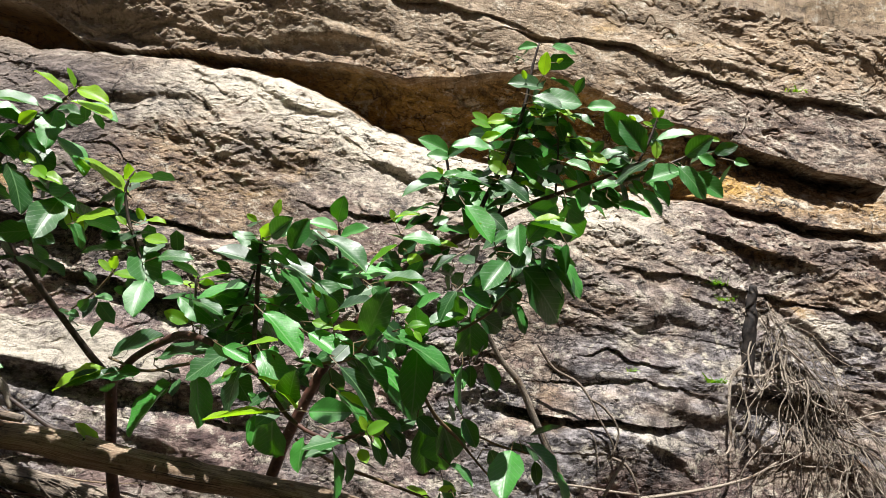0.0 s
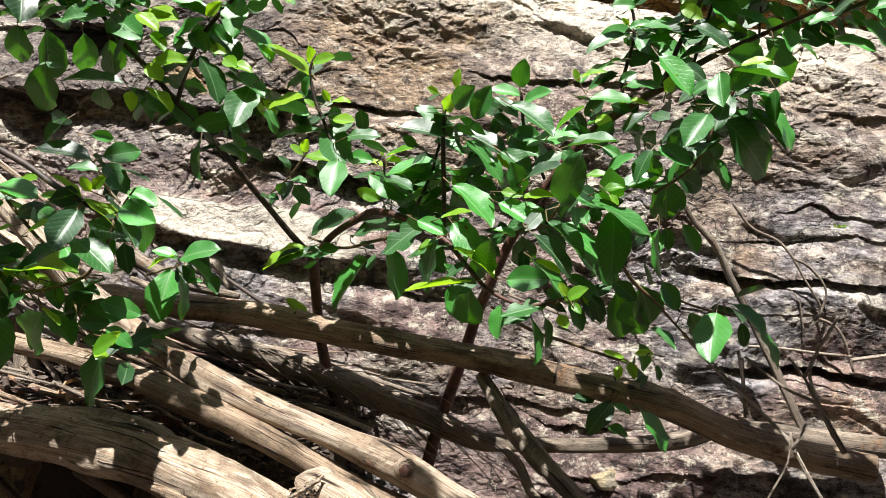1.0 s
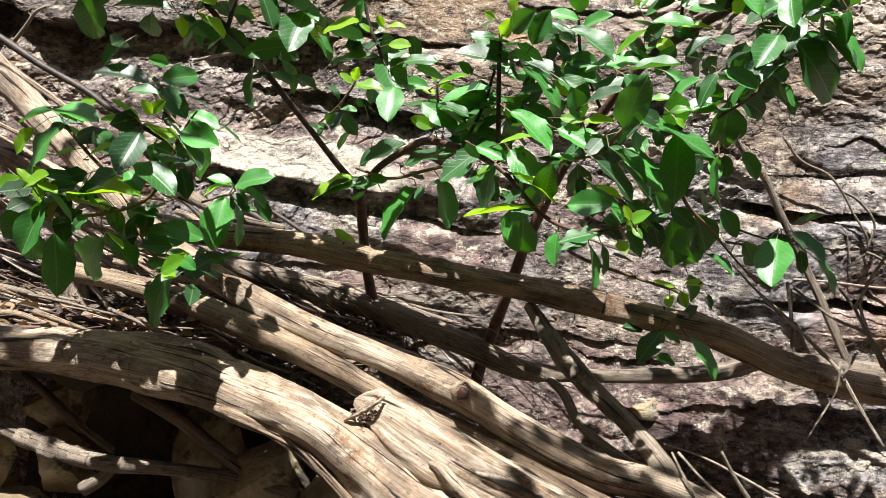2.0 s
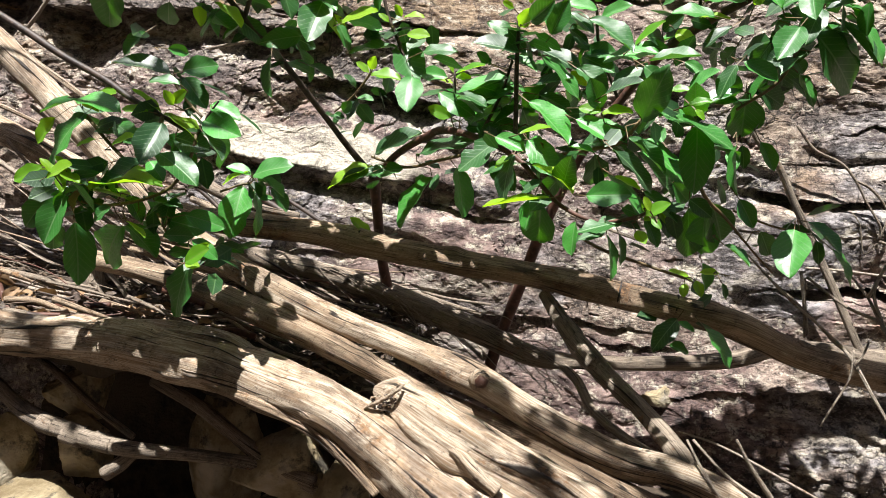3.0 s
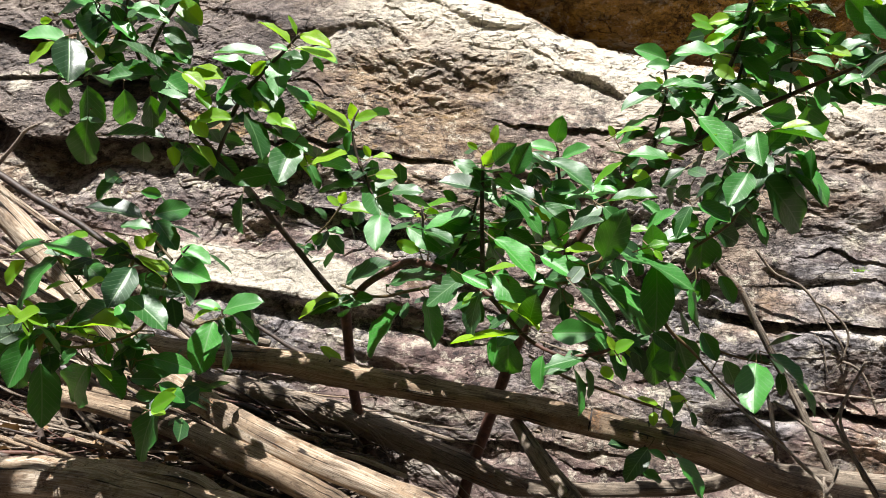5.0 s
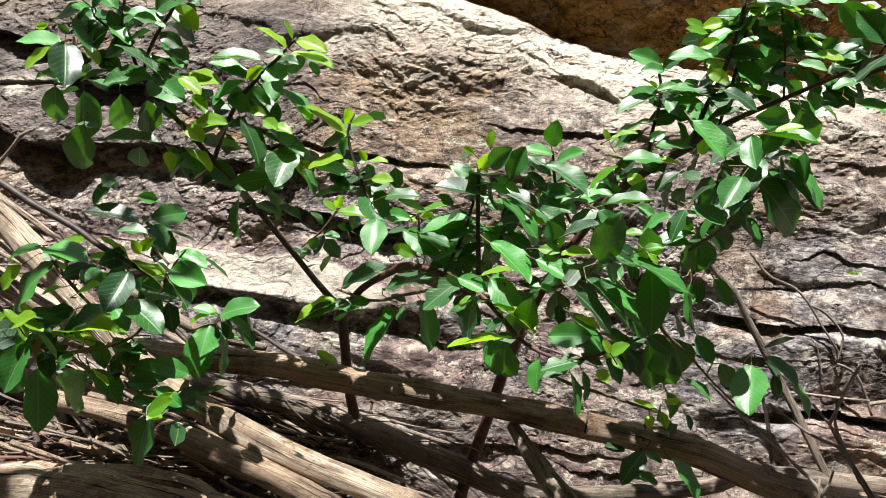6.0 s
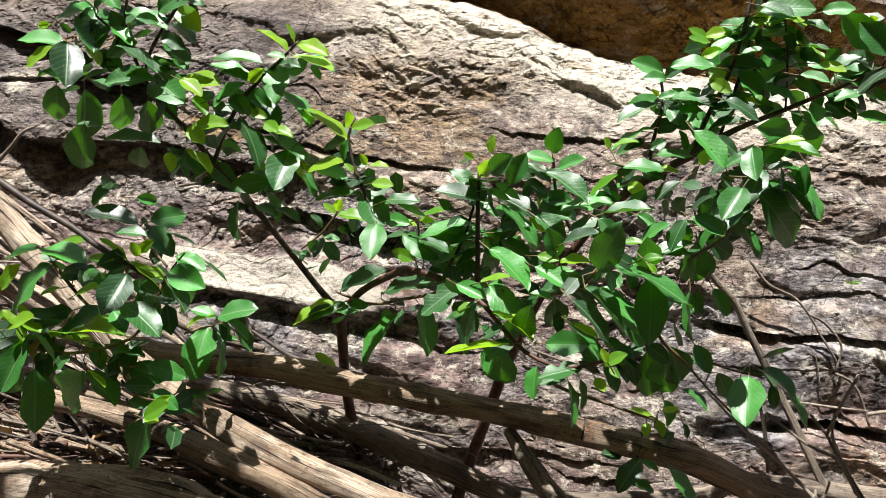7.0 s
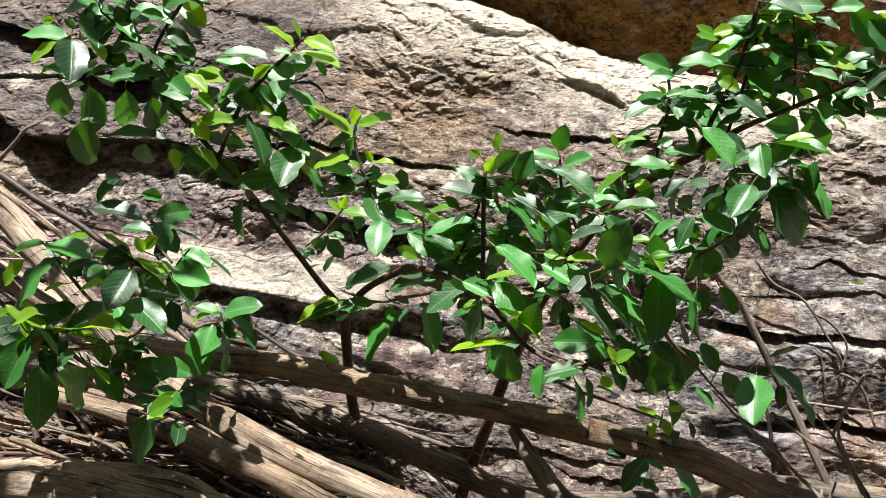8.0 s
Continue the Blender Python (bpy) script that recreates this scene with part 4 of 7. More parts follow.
def petioles(shrub):
    """The short green stalks between the leaves and the nearest twig, one mesh."""
    verts, faces = [], []
    lines = np.vstack(BRANCHES[shrub.name])
    for base, axis, size in PETIOLES[shrub.name]:
        b = np.array(base)
        near = lines[np.argmin(((lines - b) ** 2).sum(1))]
        far = np.linalg.norm(near - b)
        if far > 0.075:
            near = b - np.array(axis) * 0.022 + (near - b) / far * 0.012
        mid = b * 0.6 + near * 0.4 - np.array(axis) * min(0.02, 0.3 * far)
        line = [b, mid, near]
        first = len(verts)
        for k, p in enumerate(line):
            for q in range(5):
                a = q / 5 * 2 * math.pi
                r = (0.0011, 0.0013, 0.0017)[k]
                verts.append((p[0] + r * math.cos(a), p[1] + r * 0.7 * math.sin(a), p[2] + r * math.sin(a)))
        for k in range(2):
            for q in range(5):
                faces.append((first + k * 5 + q, first + k * 5 + (q + 1) % 5, first + k * 5 + 5 + (q + 1) % 5, first + k * 5 + 5 + q))
    tagged(part("petiole", mesh_of("petiole", verts, faces, TWIG), shrub), kind="stuff")


# ---- the shrubs ----

shrub_left = thing("shrub", (-0.62, 2.22, 0.62), "broad-leaved green shrub with forked red-brown stem before the cliff", "shrub", "shrubs before the cliff")
limb(shrub_left, "stem", [(-0.761, 2.220, 0.783, 0.0165), (-0.789, 2.200, 0.870, 0.0164), (-0.811, 2.180, 0.956, 0.0163), (-0.837, 2.160, 1.106, 0.0153), (-0.845, 2.150, 1.237, 0.0152), (-0.849, 2.130, 1.335, 0.0159)], STEM, 12, "red-brown stem")
limb(shrub_left, "branch", [(-0.849, 2.130, 1.335, 0.0100), (-0.902, 2.080, 1.417, 0.0087), (-0.942, 2.020, 1.497, 0.0085), (-0.990, 1.950, 1.591, 0.0083), (-1.028, 1.900, 1.660, 0.0081), (-1.067, 1.870, 1.709, 0.0075), (-1.123, 1.820, 1.798, 0.0069), (-1.174, 1.790, 1.862, 0.0063), (-1.216, 1.760, 1.931, 0.0053), (-1.247, 1.740, 2.010, 0.0038), (-1.325, 1.730, 2.080, 0.0029)], DARK_STEM, 10)
limb(shrub_left, "branch", [(-0.849, 2.130, 1.319, 0.0108), (-0.771, 2.080, 1.396, 0.0099), (-0.672, 2.020, 1.446, 0.0101), (-0.607, 1.980, 1.467, 0.0098), (-0.505, 1.920, 1.448, 0.0082), (-0.403, 1.860, 1.406, 0.0062), (-0.337, 1.820, 1.346, 0.0055), (-0.289, 1.800, 1.303, 0.0054), (-0.211, 1.760, 1.277, 0.0047), (-0.132, 1.730, 1.291, 0.0040), (-0.074, 1.700, 1.325, 0.0024)], STEM, 10)
for rows in (
    [(-1.085, 1.860, 1.733, 0.0057), (-1.036, 1.830, 1.811, 0.0056), (-0.982, 1.800, 1.873, 0.0055), (-0.920, 1.780, 1.921, 0.0047), (-0.845, 1.760, 1.973, 0.0039), (-0.810, 1.750, 2.001, 0.0026)],
    [(-1.216, 1.760, 1.931, 0.0041), (-1.193, 1.750, 1.989, 0.0041), (-1.162, 1.750, 2.041, 0.0041), (-1.117, 1.740, 2.089, 0.0040), (-1.102, 1.740, 2.135, 0.0033)],
    [(-1.278, 1.740, 2.011, 0.0034), (-1.258, 1.740, 2.058, 0.0034), (-1.246, 1.740, 2.132, 0.0034)],
    [(-0.635, 1.800, 1.572, 0.0039), (-0.667, 1.800, 1.664, 0.0040), (-0.690, 1.800, 1.718, 0.0040), (-0.704, 1.800, 1.790, 0.0033), (-0.687, 1.800, 1.829, 0.0020)],
):
    limb(shrub_left, "twig", rows, DARK_STEM, 7)
limb(shrub_left, "twig", [(-0.844, 2.100, 1.393, 0.0031), (-0.729, 2.050, 1.369, 0.0038), (-0.615, 1.980, 1.392, 0.0043), (-0.529, 1.930, 1.412, 0.0042), (-0.458, 1.900, 1.436, 0.0027)], TWIG, 7)
limb(shrub_left, "twig", [(-0.930, 2.050, 1.512, 0.0023), (-0.861, 2.020, 1.555, 0.0030), (-0.808, 2.000, 1.610, 0.0030), (-0.797, 2.000, 1.640, 0.0022)], TWIG, 7)
shrub_right = thing("shrub", (-0.33, 2.2, 0.7), "dense broad-leaved green shrub reaching up along the cliff", "shrub", "shrubs before the cliff")
limb(shrub_right, "stem", [(-0.537, 2.200, 0.742, 0.0177), (-0.505, 2.200, 0.857, 0.0162), (-0.461, 2.180, 0.977, 0.0160), (-0.406, 2.150, 1.128, 0.0150), (-0.363, 2.100, 1.230, 0.0139), (-0.277, 2.050, 1.400, 0.0122), (-0.176, 2.000, 1.544, 0.0106), (-0.094, 1.950, 1.638, 0.0113), (-0.006, 1.920, 1.701, 0.0104), (0.079, 1.900, 1.746, 0.0091), (0.159, 1.880, 1.794, 0.0063), (0.248, 1.860, 1.830, 0.0051), (0.313, 1.850, 1.856, 0.0045), (0.386, 1.840, 1.886, 0.0035), (0.436, 1.830, 1.911, 0.0029)], STEM, 12, "red-brown stem")
for rows in (
    [(0.352, 1.840, 1.848, 0.0044), (0.412, 1.830, 1.871, 0.0044), (0.474, 1.830, 1.897, 0.0038), (0.547, 1.830, 1.933, 0.0025)],
    [(0.436, 1.830, 1.914, 0.0025), (0.457, 1.830, 1.960, 0.0032), (0.476, 1.830, 2.019, 0.0019)],
    [(0.073, 1.900, 1.746, 0.0051), (0.100, 1.880, 1.820, 0.0056), (0.134, 1.870, 1.891, 0.0049), (0.161, 1.860, 1.967, 0.0049), (0.180, 1.860, 2.045, 0.0043), (0.192, 1.860, 2.128, 0.0036), (0.205, 1.860, 2.187, 0.0024)],
    [(0.132, 1.900, 1.784, 0.0038), (0.161, 1.900, 1.883, 0.0038), (0.190, 1.900, 1.994, 0.0037)],
    [(0.257, 1.850, 1.828, 0.0024), (0.259, 1.850, 1.930, 0.0024), (0.253, 1.850, 2.025, 0.0024)],
    [(-0.005, 1.950, 1.703, 0.0033), (-0.015, 1.950, 1.756, 0.0040), (0.009, 1.940, 1.858, 0.0039), (0.003, 1.930, 1.921, 0.0032), (-0.020, 1.920, 1.953, 0.0019)],
    [(-0.413, 1.900, 1.409, 0.0061), (-0.409, 1.880, 1.518, 0.0060), (-0.406, 1.860, 1.624, 0.0053), (-0.401, 1.850, 1.716, 0.0039)],
    [(-0.186, 1.950, 1.545, 0.0040), (-0.212, 1.930, 1.612, 0.0040), (-0.231, 1.920, 1.665, 0.0040), (-0.236, 1.900, 1.743, 0.0033)],
    [(-0.498, 1.920, 1.462, 0.0041), (-0.451, 1.900, 1.545, 0.0041), (-0.420, 1.880, 1.625, 0.0033)],
    [(-0.557, 1.900, 1.517, 0.0028), (-0.556, 1.880, 1.599, 0.0027)],
):
    limb(shrub_right, "twig", rows, DARK_STEM, 7)
for rows in (
    [(-0.296, 1.850, 1.416, 0.0039), (-0.202, 1.800, 1.434, 0.0044), (-0.164, 1.780, 1.448, 0.0043), (-0.125, 1.740, 1.493, 0.0036)],
    [(-0.024, 1.720, 1.501, 0.0023), (-0.028, 1.750, 1.428, 0.0024), (0.011, 1.850, 1.333, 0.0044), (0.064, 1.900, 1.277, 0.0038), (0.124, 1.950, 1.206, 0.0026), (0.181, 2.000, 1.145, 0.0027)],
    [(0.056, 1.750, 1.512, 0.0029), (0.133, 1.750, 1.570, 0.0035), (0.174, 1.740, 1.661, 0.0046), (0.196, 1.730, 1.705, 0.0045), (0.218, 1.720, 1.743, 0.0034)],
    [(-0.301, 1.900, 1.250, 0.0033), (-0.212, 1.950, 1.191, 0.0041), (-0.113, 2.000, 1.151, 0.0041), (-0.013, 2.000, 1.121, 0.0034)],
    [(0.076, 1.900, 1.297, 0.0026), (0.154, 1.900, 1.267, 0.0025), (0.226, 1.900, 1.251, 0.0025)],
):
    limb(shrub_right, "twig", rows, TWIG, 7)
shrub_low = thing("shrub", (-1.75, 1.85, 0.9), "low branch of broad blue-green leaves over dead logs", "shrub", "shrubs before the cliff")
limb(shrub_low, "branch", [(-1.532, 1.550, 1.721, 0.0092), (-1.442, 1.550, 1.672, 0.0091), (-1.354, 1.550, 1.620, 0.0086), (-1.253, 1.550, 1.570, 0.0081), (-1.183, 1.550, 1.526, 0.0071), (-1.093, 1.530, 1.488, 0.0052), (-1.001, 1.500, 1.455, 0.0038), (-0.968, 1.490, 1.491, 0.0025), (-0.936, 1.480, 1.520, 0.0017)], DARK_STEM, 10)
for rows in (
    [(-1.086, 1.510, 1.489, 0.0042), (-1.086, 1.480, 1.444, 0.0035), (-1.099, 1.470, 1.409, 0.0029)],
    [(-1.001, 1.500, 1.455, 0.0041), (-1.014, 1.490, 1.403, 0.0035), (-1.074, 1.490, 1.337, 0.0035), (-1.210, 1.490, 1.303, 0.0036), (-1.308, 1.490, 1.318, 0.0030), (-1.326, 1.480, 1.361, 0.0024)],
    [(-1.072, 1.530, 1.572, 0.0030), (-1.052, 1.530, 1.536, 0.0030), (-0.994, 1.510, 1.490, 0.0029)],
    [(-1.084, 1.720, 1.319, 0.0027), (-1.019, 1.750, 1.337, 0.0027), (-1.021, 1.850, 1.289, 0.0028)],
    [(-1.088, 1.480, 1.291, 0.0029), (-1.049, 1.470, 1.236, 0.0029), (-0.997, 1.450, 1.226, 0.0023), (-0.971, 1.450, 1.227, 0.0017)],
    [(-1.326, 1.550, 1.523, 0.0038), (-1.298, 1.550, 1.485, 0.0044), (-1.241, 1.550, 1.424, 0.0037), (-1.171, 1.530, 1.378, 0.0030)],
):
    limb(shrub_low, "twig", rows, TWIG, 7)

grow = shrub_left
leaf("leaf", (-1.459, 1.784, 2.031), (-1.577, 1.757, 2.050), 50)
leaf("leaf", (-1.339, 1.741, 2.104), (-1.439, 1.719, 2.094), 41)
leaf("leaf", (-1.367, 1.788, 2.116), (-1.316, 1.706, 1.992), 32)
leaf("leaf", (-1.383, 1.698, 2.012), (-1.329, 1.633, 1.907), 59)
leaf("young", (-1.466, 1.751, 2.018), (-1.531, 1.734, 1.967), 26)
leaf("leaf", (-1.169, 1.728, 1.920), (-1.288, 1.700, 1.923), 39)
leaf("leaf", (-1.193, 1.770, 1.932), (-1.079, 1.702, 1.868), 27)
leaf("leaf", (-1.144, 1.707, 1.932), (-1.220, 1.681, 2.012), 81)
leaf("young", (-1.141, 1.777, 2.106), (-1.069, 1.765, 2.042), 25)
leaf("leaf", (-1.251, 1.744, 2.090), (-1.133, 1.722, 2.055), 61)
leaf("leaf", (-1.151, 1.780, 2.069), (-1.076, 1.764, 2.029), 69)
leaf("leaf", (-1.196, 1.808, 2.035), (-1.147, 1.852, 1.972), 53)
leaf("young", (-1.360, 1.733, 2.022), (-1.308, 1.719, 1.961), 82)
leaf("leaf", (-1.528, 1.839, 1.939), (-1.563, 1.880, 1.846), -29)
leaf("leaf", (-1.458, 1.858, 1.930), (-1.499, 1.914, 1.797), -75)
leaf("leaf", (-1.411, 1.797, 1.831), (-1.469, 1.846, 1.713), -22)
leaf("leaf", (-1.348, 1.857, 1.913), (-1.384, 1.919, 1.814), -55)
leaf("leaf", (-1.268, 1.853, 1.894), (-1.295, 1.908, 1.811), -54)
leaf("leaf", (-1.344, 1.778, 1.785), (-1.226, 1.845, 1.797), 60)
leaf("leaf", (-1.267, 1.821, 1.772), (-1.310, 1.871, 1.715), -30)
leaf("leaf", (-1.202, 1.830, 1.772), (-1.162, 1.876, 1.692), 86)
leaf("young", (-1.164, 1.784, 1.754), (-1.138, 1.756, 1.710), 50)
leaf("young", (-1.109, 1.757, 1.925), (-0.999, 1.736, 1.910), 43)
leaf("young", (-1.083, 1.703, 1.915), (-1.020, 1.690, 1.881), 48)
leaf("young", (-1.068, 1.740, 1.881), (-1.029, 1.728, 1.835), 53)
leaf("young", (-1.069, 1.739, 1.811), (-0.979, 1.722, 1.820), 40)
leaf("young", (-1.084, 1.740, 1.808), (-1.030, 1.715, 1.768), 32)
leaf("young", (-1.120, 1.786, 1.760), (-1.035, 1.768, 1.716), 78)
leaf("leaf", (-1.326, 1.795, 2.069), (-1.299, 1.810, 2.033), 33)
leaf("leaf", (-1.367, 1.782, 2.006), (-1.303, 1.801, 1.961), 25)
leaf("leaf", (-1.495, 1.812, 2.091), (-1.481, 1.839, 2.073), 34)
leaf("young", (-1.475, 1.754, 2.074), (-1.511, 1.750, 2.071), -5)
leaf("young", (-1.335, 1.784, 1.983), (-1.309, 1.777, 1.954), 67)
leaf("leaf", (-1.169, 1.748, 2.087), (-1.075, 1.728, 2.133), 13)
leaf("leaf", (-1.359, 1.717, 2.125), (-1.431, 1.699, 2.155), 47)
leaf("leaf", (-1.299, 1.783, 2.105), (-1.340, 1.768, 2.157), 49)
grow = shrub_left
leaf("leaf", (-0.904, 1.769, 1.958), (-1.024, 1.739, 1.977), 64)
leaf("leaf", (-0.951, 1.788, 1.923), (-1.032, 1.764, 1.978), 61)
leaf("leaf", (-0.934, 1.768, 1.916), (-1.004, 1.750, 1.941), 54)
leaf("young", (-0.930, 1.742, 1.911), (-0.889, 1.727, 1.935), -13)
leaf("leaf", (-0.877, 1.789, 1.960), (-0.855, 1.716, 1.878), 22)
leaf("leaf", (-0.878, 1.797, 1.960), (-0.821, 1.785, 1.955), 44)
leaf("leaf", (-0.835, 1.739, 1.961), (-0.876, 1.728, 1.972), 48)
leaf("young", (-0.839, 1.766, 1.979), (-0.899, 1.744, 2.042), 82)
leaf("young", (-0.822, 1.756, 2.000), (-0.835, 1.745, 2.043), 82)
leaf("young", (-0.804, 1.737, 1.992), (-0.727, 1.721, 1.970), 38)
leaf("young", (-0.818, 1.742, 1.966), (-0.712, 1.719, 1.931), 69)
leaf("leaf", (-0.954, 1.816, 1.890), (-0.879, 1.794, 1.809), 60)
leaf("leaf", (-0.884, 1.808, 1.902), (-0.786, 1.782, 1.818), 79)
leaf("leaf", (-0.954, 1.758, 1.821), (-0.880, 1.734, 1.727), 80)
leaf("leaf", (-1.002, 1.794, 1.887), (-0.941, 1.769, 1.840), 27)
leaf("leaf", (-1.015, 1.794, 1.867), (-1.068, 1.813, 1.864), -1)
leaf("young", (-1.057, 1.812, 1.837), (-1.016, 1.793, 1.815), 24)
leaf("young", (-0.940, 1.774, 1.848), (-0.897, 1.763, 1.833), 15)
leaf("leaf", (-0.926, 1.802, 1.791), (-0.803, 1.775, 1.744), 72)
leaf("young", (-0.877, 1.748, 1.802), (-0.817, 1.736, 1.789), 51)
leaf("young", (-0.896, 1.758, 1.818), (-0.851, 1.729, 1.794), 23)
grow = shrub_left
leaf("leaf", (-0.843, 1.785, 1.754), (-0.840, 1.692, 1.670), 23)
leaf("leaf", (-0.926, 1.847, 1.687), (-0.991, 1.777, 1.673), 5)
leaf("leaf", (-0.980, 1.793, 1.636), (-0.983, 1.772, 1.542), 42)
leaf("leaf", (-0.944, 1.870, 1.659), (-0.926, 1.908, 1.583), 77)
leaf("leaf", (-0.963, 1.846, 1.626), (-0.899, 1.833, 1.611), 60)
leaf("leaf", (-0.908, 1.840, 1.618), (-0.836, 1.824, 1.587), 72)
leaf("leaf", (-0.848, 1.860, 1.762), (-0.833, 1.901, 1.682), 85)
leaf("leaf", (-0.807, 1.781, 1.706), (-0.763, 1.766, 1.654), 72)
leaf("young", (-0.850, 1.831, 1.738), (-0.804, 1.815, 1.680), 51)
leaf("young", (-0.788, 1.761, 1.703), (-0.697, 1.741, 1.727), 54)
leaf("leaf", (-0.783, 1.789, 1.712), (-0.699, 1.771, 1.702), 55)
leaf("young", (-0.712, 1.838, 1.776), (-0.817, 1.804, 1.860), 78)
leaf("young", (-0.713, 1.842, 1.808), (-0.706, 1.805, 1.842), -41)
leaf("young", (-0.685, 1.773, 1.803), (-0.629, 1.761, 1.812), 29)
leaf("young", (-0.675, 1.758, 1.701), (-0.696, 1.751, 1.721), 44)
leaf("young", (-0.669, 1.829, 1.722), (-0.677, 1.808, 1.746), 32)
leaf("young", (-0.657, 1.812, 1.718), (-0.609, 1.801, 1.723), 59)
leaf("young", (-0.638, 1.774, 1.676), (-0.583, 1.762, 1.671), 37)
leaf("leaf", (-0.672, 1.801, 1.651), (-0.777, 1.774, 1.652), 69)
leaf("leaf", (-0.600, 1.757, 1.635), (-0.523, 1.739, 1.650), 52)
leaf("leaf", (-0.667, 1.820, 1.660), (-0.613, 1.756, 1.575), 33)
leaf("leaf", (-0.618, 1.803, 1.592), (-0.552, 1.788, 1.587), 31)
leaf("leaf", (-0.622, 1.760, 1.583), (-0.613, 1.686, 1.521), 13)
grow = shrub_left
leaf("young", (-0.793, 1.959, 1.616), (-0.769, 1.928, 1.643), -13)
leaf("young", (-0.812, 2.014, 1.606), (-0.729, 1.996, 1.605), 56)
leaf("young", (-0.807, 1.987, 1.609), (-0.837, 1.977, 1.637), 49)
leaf("leaf", (-0.849, 2.000, 1.572), (-0.874, 1.989, 1.608), 67)
leaf("leaf", (-0.839, 1.984, 1.546), (-0.792, 1.974, 1.543), 55)
leaf("leaf", (-0.891, 2.013, 1.512), (-0.861, 1.983, 1.533), -7)
leaf("leaf", (-0.912, 2.007, 1.506), (-0.879, 1.992, 1.495), 27)
grow = shrub_left
leaf("leaf", (-0.820, 2.062, 1.400), (-0.695, 2.030, 1.473), 57)
leaf("leaf", (-0.686, 2.006, 1.402), (-0.544, 1.970, 1.473), 68)
leaf("young", (-0.812, 2.023, 1.371), (-0.934, 1.990, 1.330), 64)
leaf("leaf", (-0.807, 2.007, 1.357), (-0.894, 1.984, 1.330), 50)
leaf("chewed", (-0.731, 2.038, 1.366), (-0.827, 2.013, 1.355), 53)
leaf("leaf", (-0.656, 2.048, 1.343), (-0.739, 2.009, 1.214), 50)
leaf("leaf", (-0.582, 2.011, 1.373), (-0.542, 1.980, 1.252), 64)
leaf("young", (-0.831, 2.067, 1.171), (-0.886, 2.048, 1.232), 75)
grow = shrub_left
leaf("young", (-0.568, 1.919, 1.599), (-0.589, 1.908, 1.637), 78)
leaf("young", (-0.563, 1.920, 1.600), (-0.489, 1.902, 1.622), 68)
leaf("young", (-0.565, 1.930, 1.593), (-0.527, 1.921, 1.593), 37)
leaf("young", (-0.580, 1.963, 1.579), (-0.617, 1.953, 1.595), 61)
leaf("leaf", (-0.571, 1.929, 1.517), (-0.597, 1.880, 1.502), 6)
leaf("young", (-0.564, 1.879, 1.497), (-0.612, 1.854, 1.520), 23)
leaf("leaf", (-0.565, 1.955, 1.530), (-0.510, 1.986, 1.514), 41)
leaf("leaf", (-0.546, 1.939, 1.496), (-0.480, 1.923, 1.474), 52)
grow = shrub_right
leaf("young", (-0.413, 1.842, 1.735), (-0.434, 1.827, 1.748), 15)
leaf("young", (-0.381, 1.886, 1.751), (-0.376, 1.875, 1.793), 15)
leaf("leaf", (-0.367, 1.801, 1.700), (-0.311, 1.746, 1.733), 2)
leaf("young", (-0.398, 1.848, 1.695), (-0.372, 1.804, 1.724), -3)
leaf("leaf", (-0.413, 1.884, 1.675), (-0.469, 1.866, 1.719), 35)
leaf("leaf", (-0.326, 1.828, 1.675), (-0.290, 1.798, 1.740), 5)
leaf("leaf", (-0.397, 1.838, 1.639), (-0.496, 1.811, 1.668), 56)
leaf("leaf", (-0.465, 1.839, 1.617), (-0.484, 1.814, 1.638), 23)
leaf("leaf", (-0.412, 1.922, 1.654), (-0.367, 1.931, 1.660), 10)
leaf("leaf", (-0.371, 1.901, 1.653), (-0.258, 1.872, 1.610), 61)
leaf("leaf", (-0.354, 1.831, 1.635), (-0.242, 1.799, 1.563), 74)
leaf("leaf", (-0.435, 1.892, 1.633), (-0.360, 1.873, 1.609), 70)
leaf("leaf", (-0.423, 1.873, 1.586), (-0.550, 1.839, 1.549), 69)
leaf("leaf", (-0.535, 1.811, 1.549), (-0.458, 1.793, 1.534), 69)
leaf("leaf", (-0.361, 1.839, 1.565), (-0.280, 1.819, 1.583), 62)
leaf("leaf", (-0.351, 1.860, 1.546), (-0.276, 1.841, 1.518), 56)
leaf("young", (-0.289, 1.900, 1.601), (-0.252, 1.888, 1.569), 28)
leaf("leaf", (-0.271, 1.846, 1.604), (-0.199, 1.826, 1.562), 41)
leaf("leaf", (-0.232, 1.865, 1.729), (-0.298, 1.848, 1.745), 48)
leaf("leaf", (-0.239, 1.895, 1.752), (-0.224, 1.837, 1.793), 4)
leaf("leaf", (-0.222, 1.844, 1.709), (-0.157, 1.827, 1.733), 43)
leaf("leaf", (-0.295, 1.885, 1.728), (-0.236, 1.868, 1.688), 50)
leaf("leaf", (-0.293, 1.870, 1.690), (-0.245, 1.857, 1.665), 48)
leaf("leaf", (-0.244, 1.803, 1.701), (-0.143, 1.775, 1.642), 61)
leaf("leaf", (-0.232, 1.943, 1.664), (-0.279, 1.976, 1.621), 8)
leaf("leaf", (-0.225, 1.928, 1.666), (-0.215, 1.980, 1.617), 19)
leaf("young", (-0.147, 1.821, 1.648), (-0.090, 1.802, 1.697), 65)
leaf("leaf", (-0.146, 1.900, 1.649), (-0.091, 1.886, 1.662), 56)
leaf("leaf", (-0.098, 1.847, 1.634), (-0.206, 1.820, 1.644), 56)
leaf("leaf", (-0.092, 1.893, 1.684), (-0.052, 1.872, 1.715), 11)
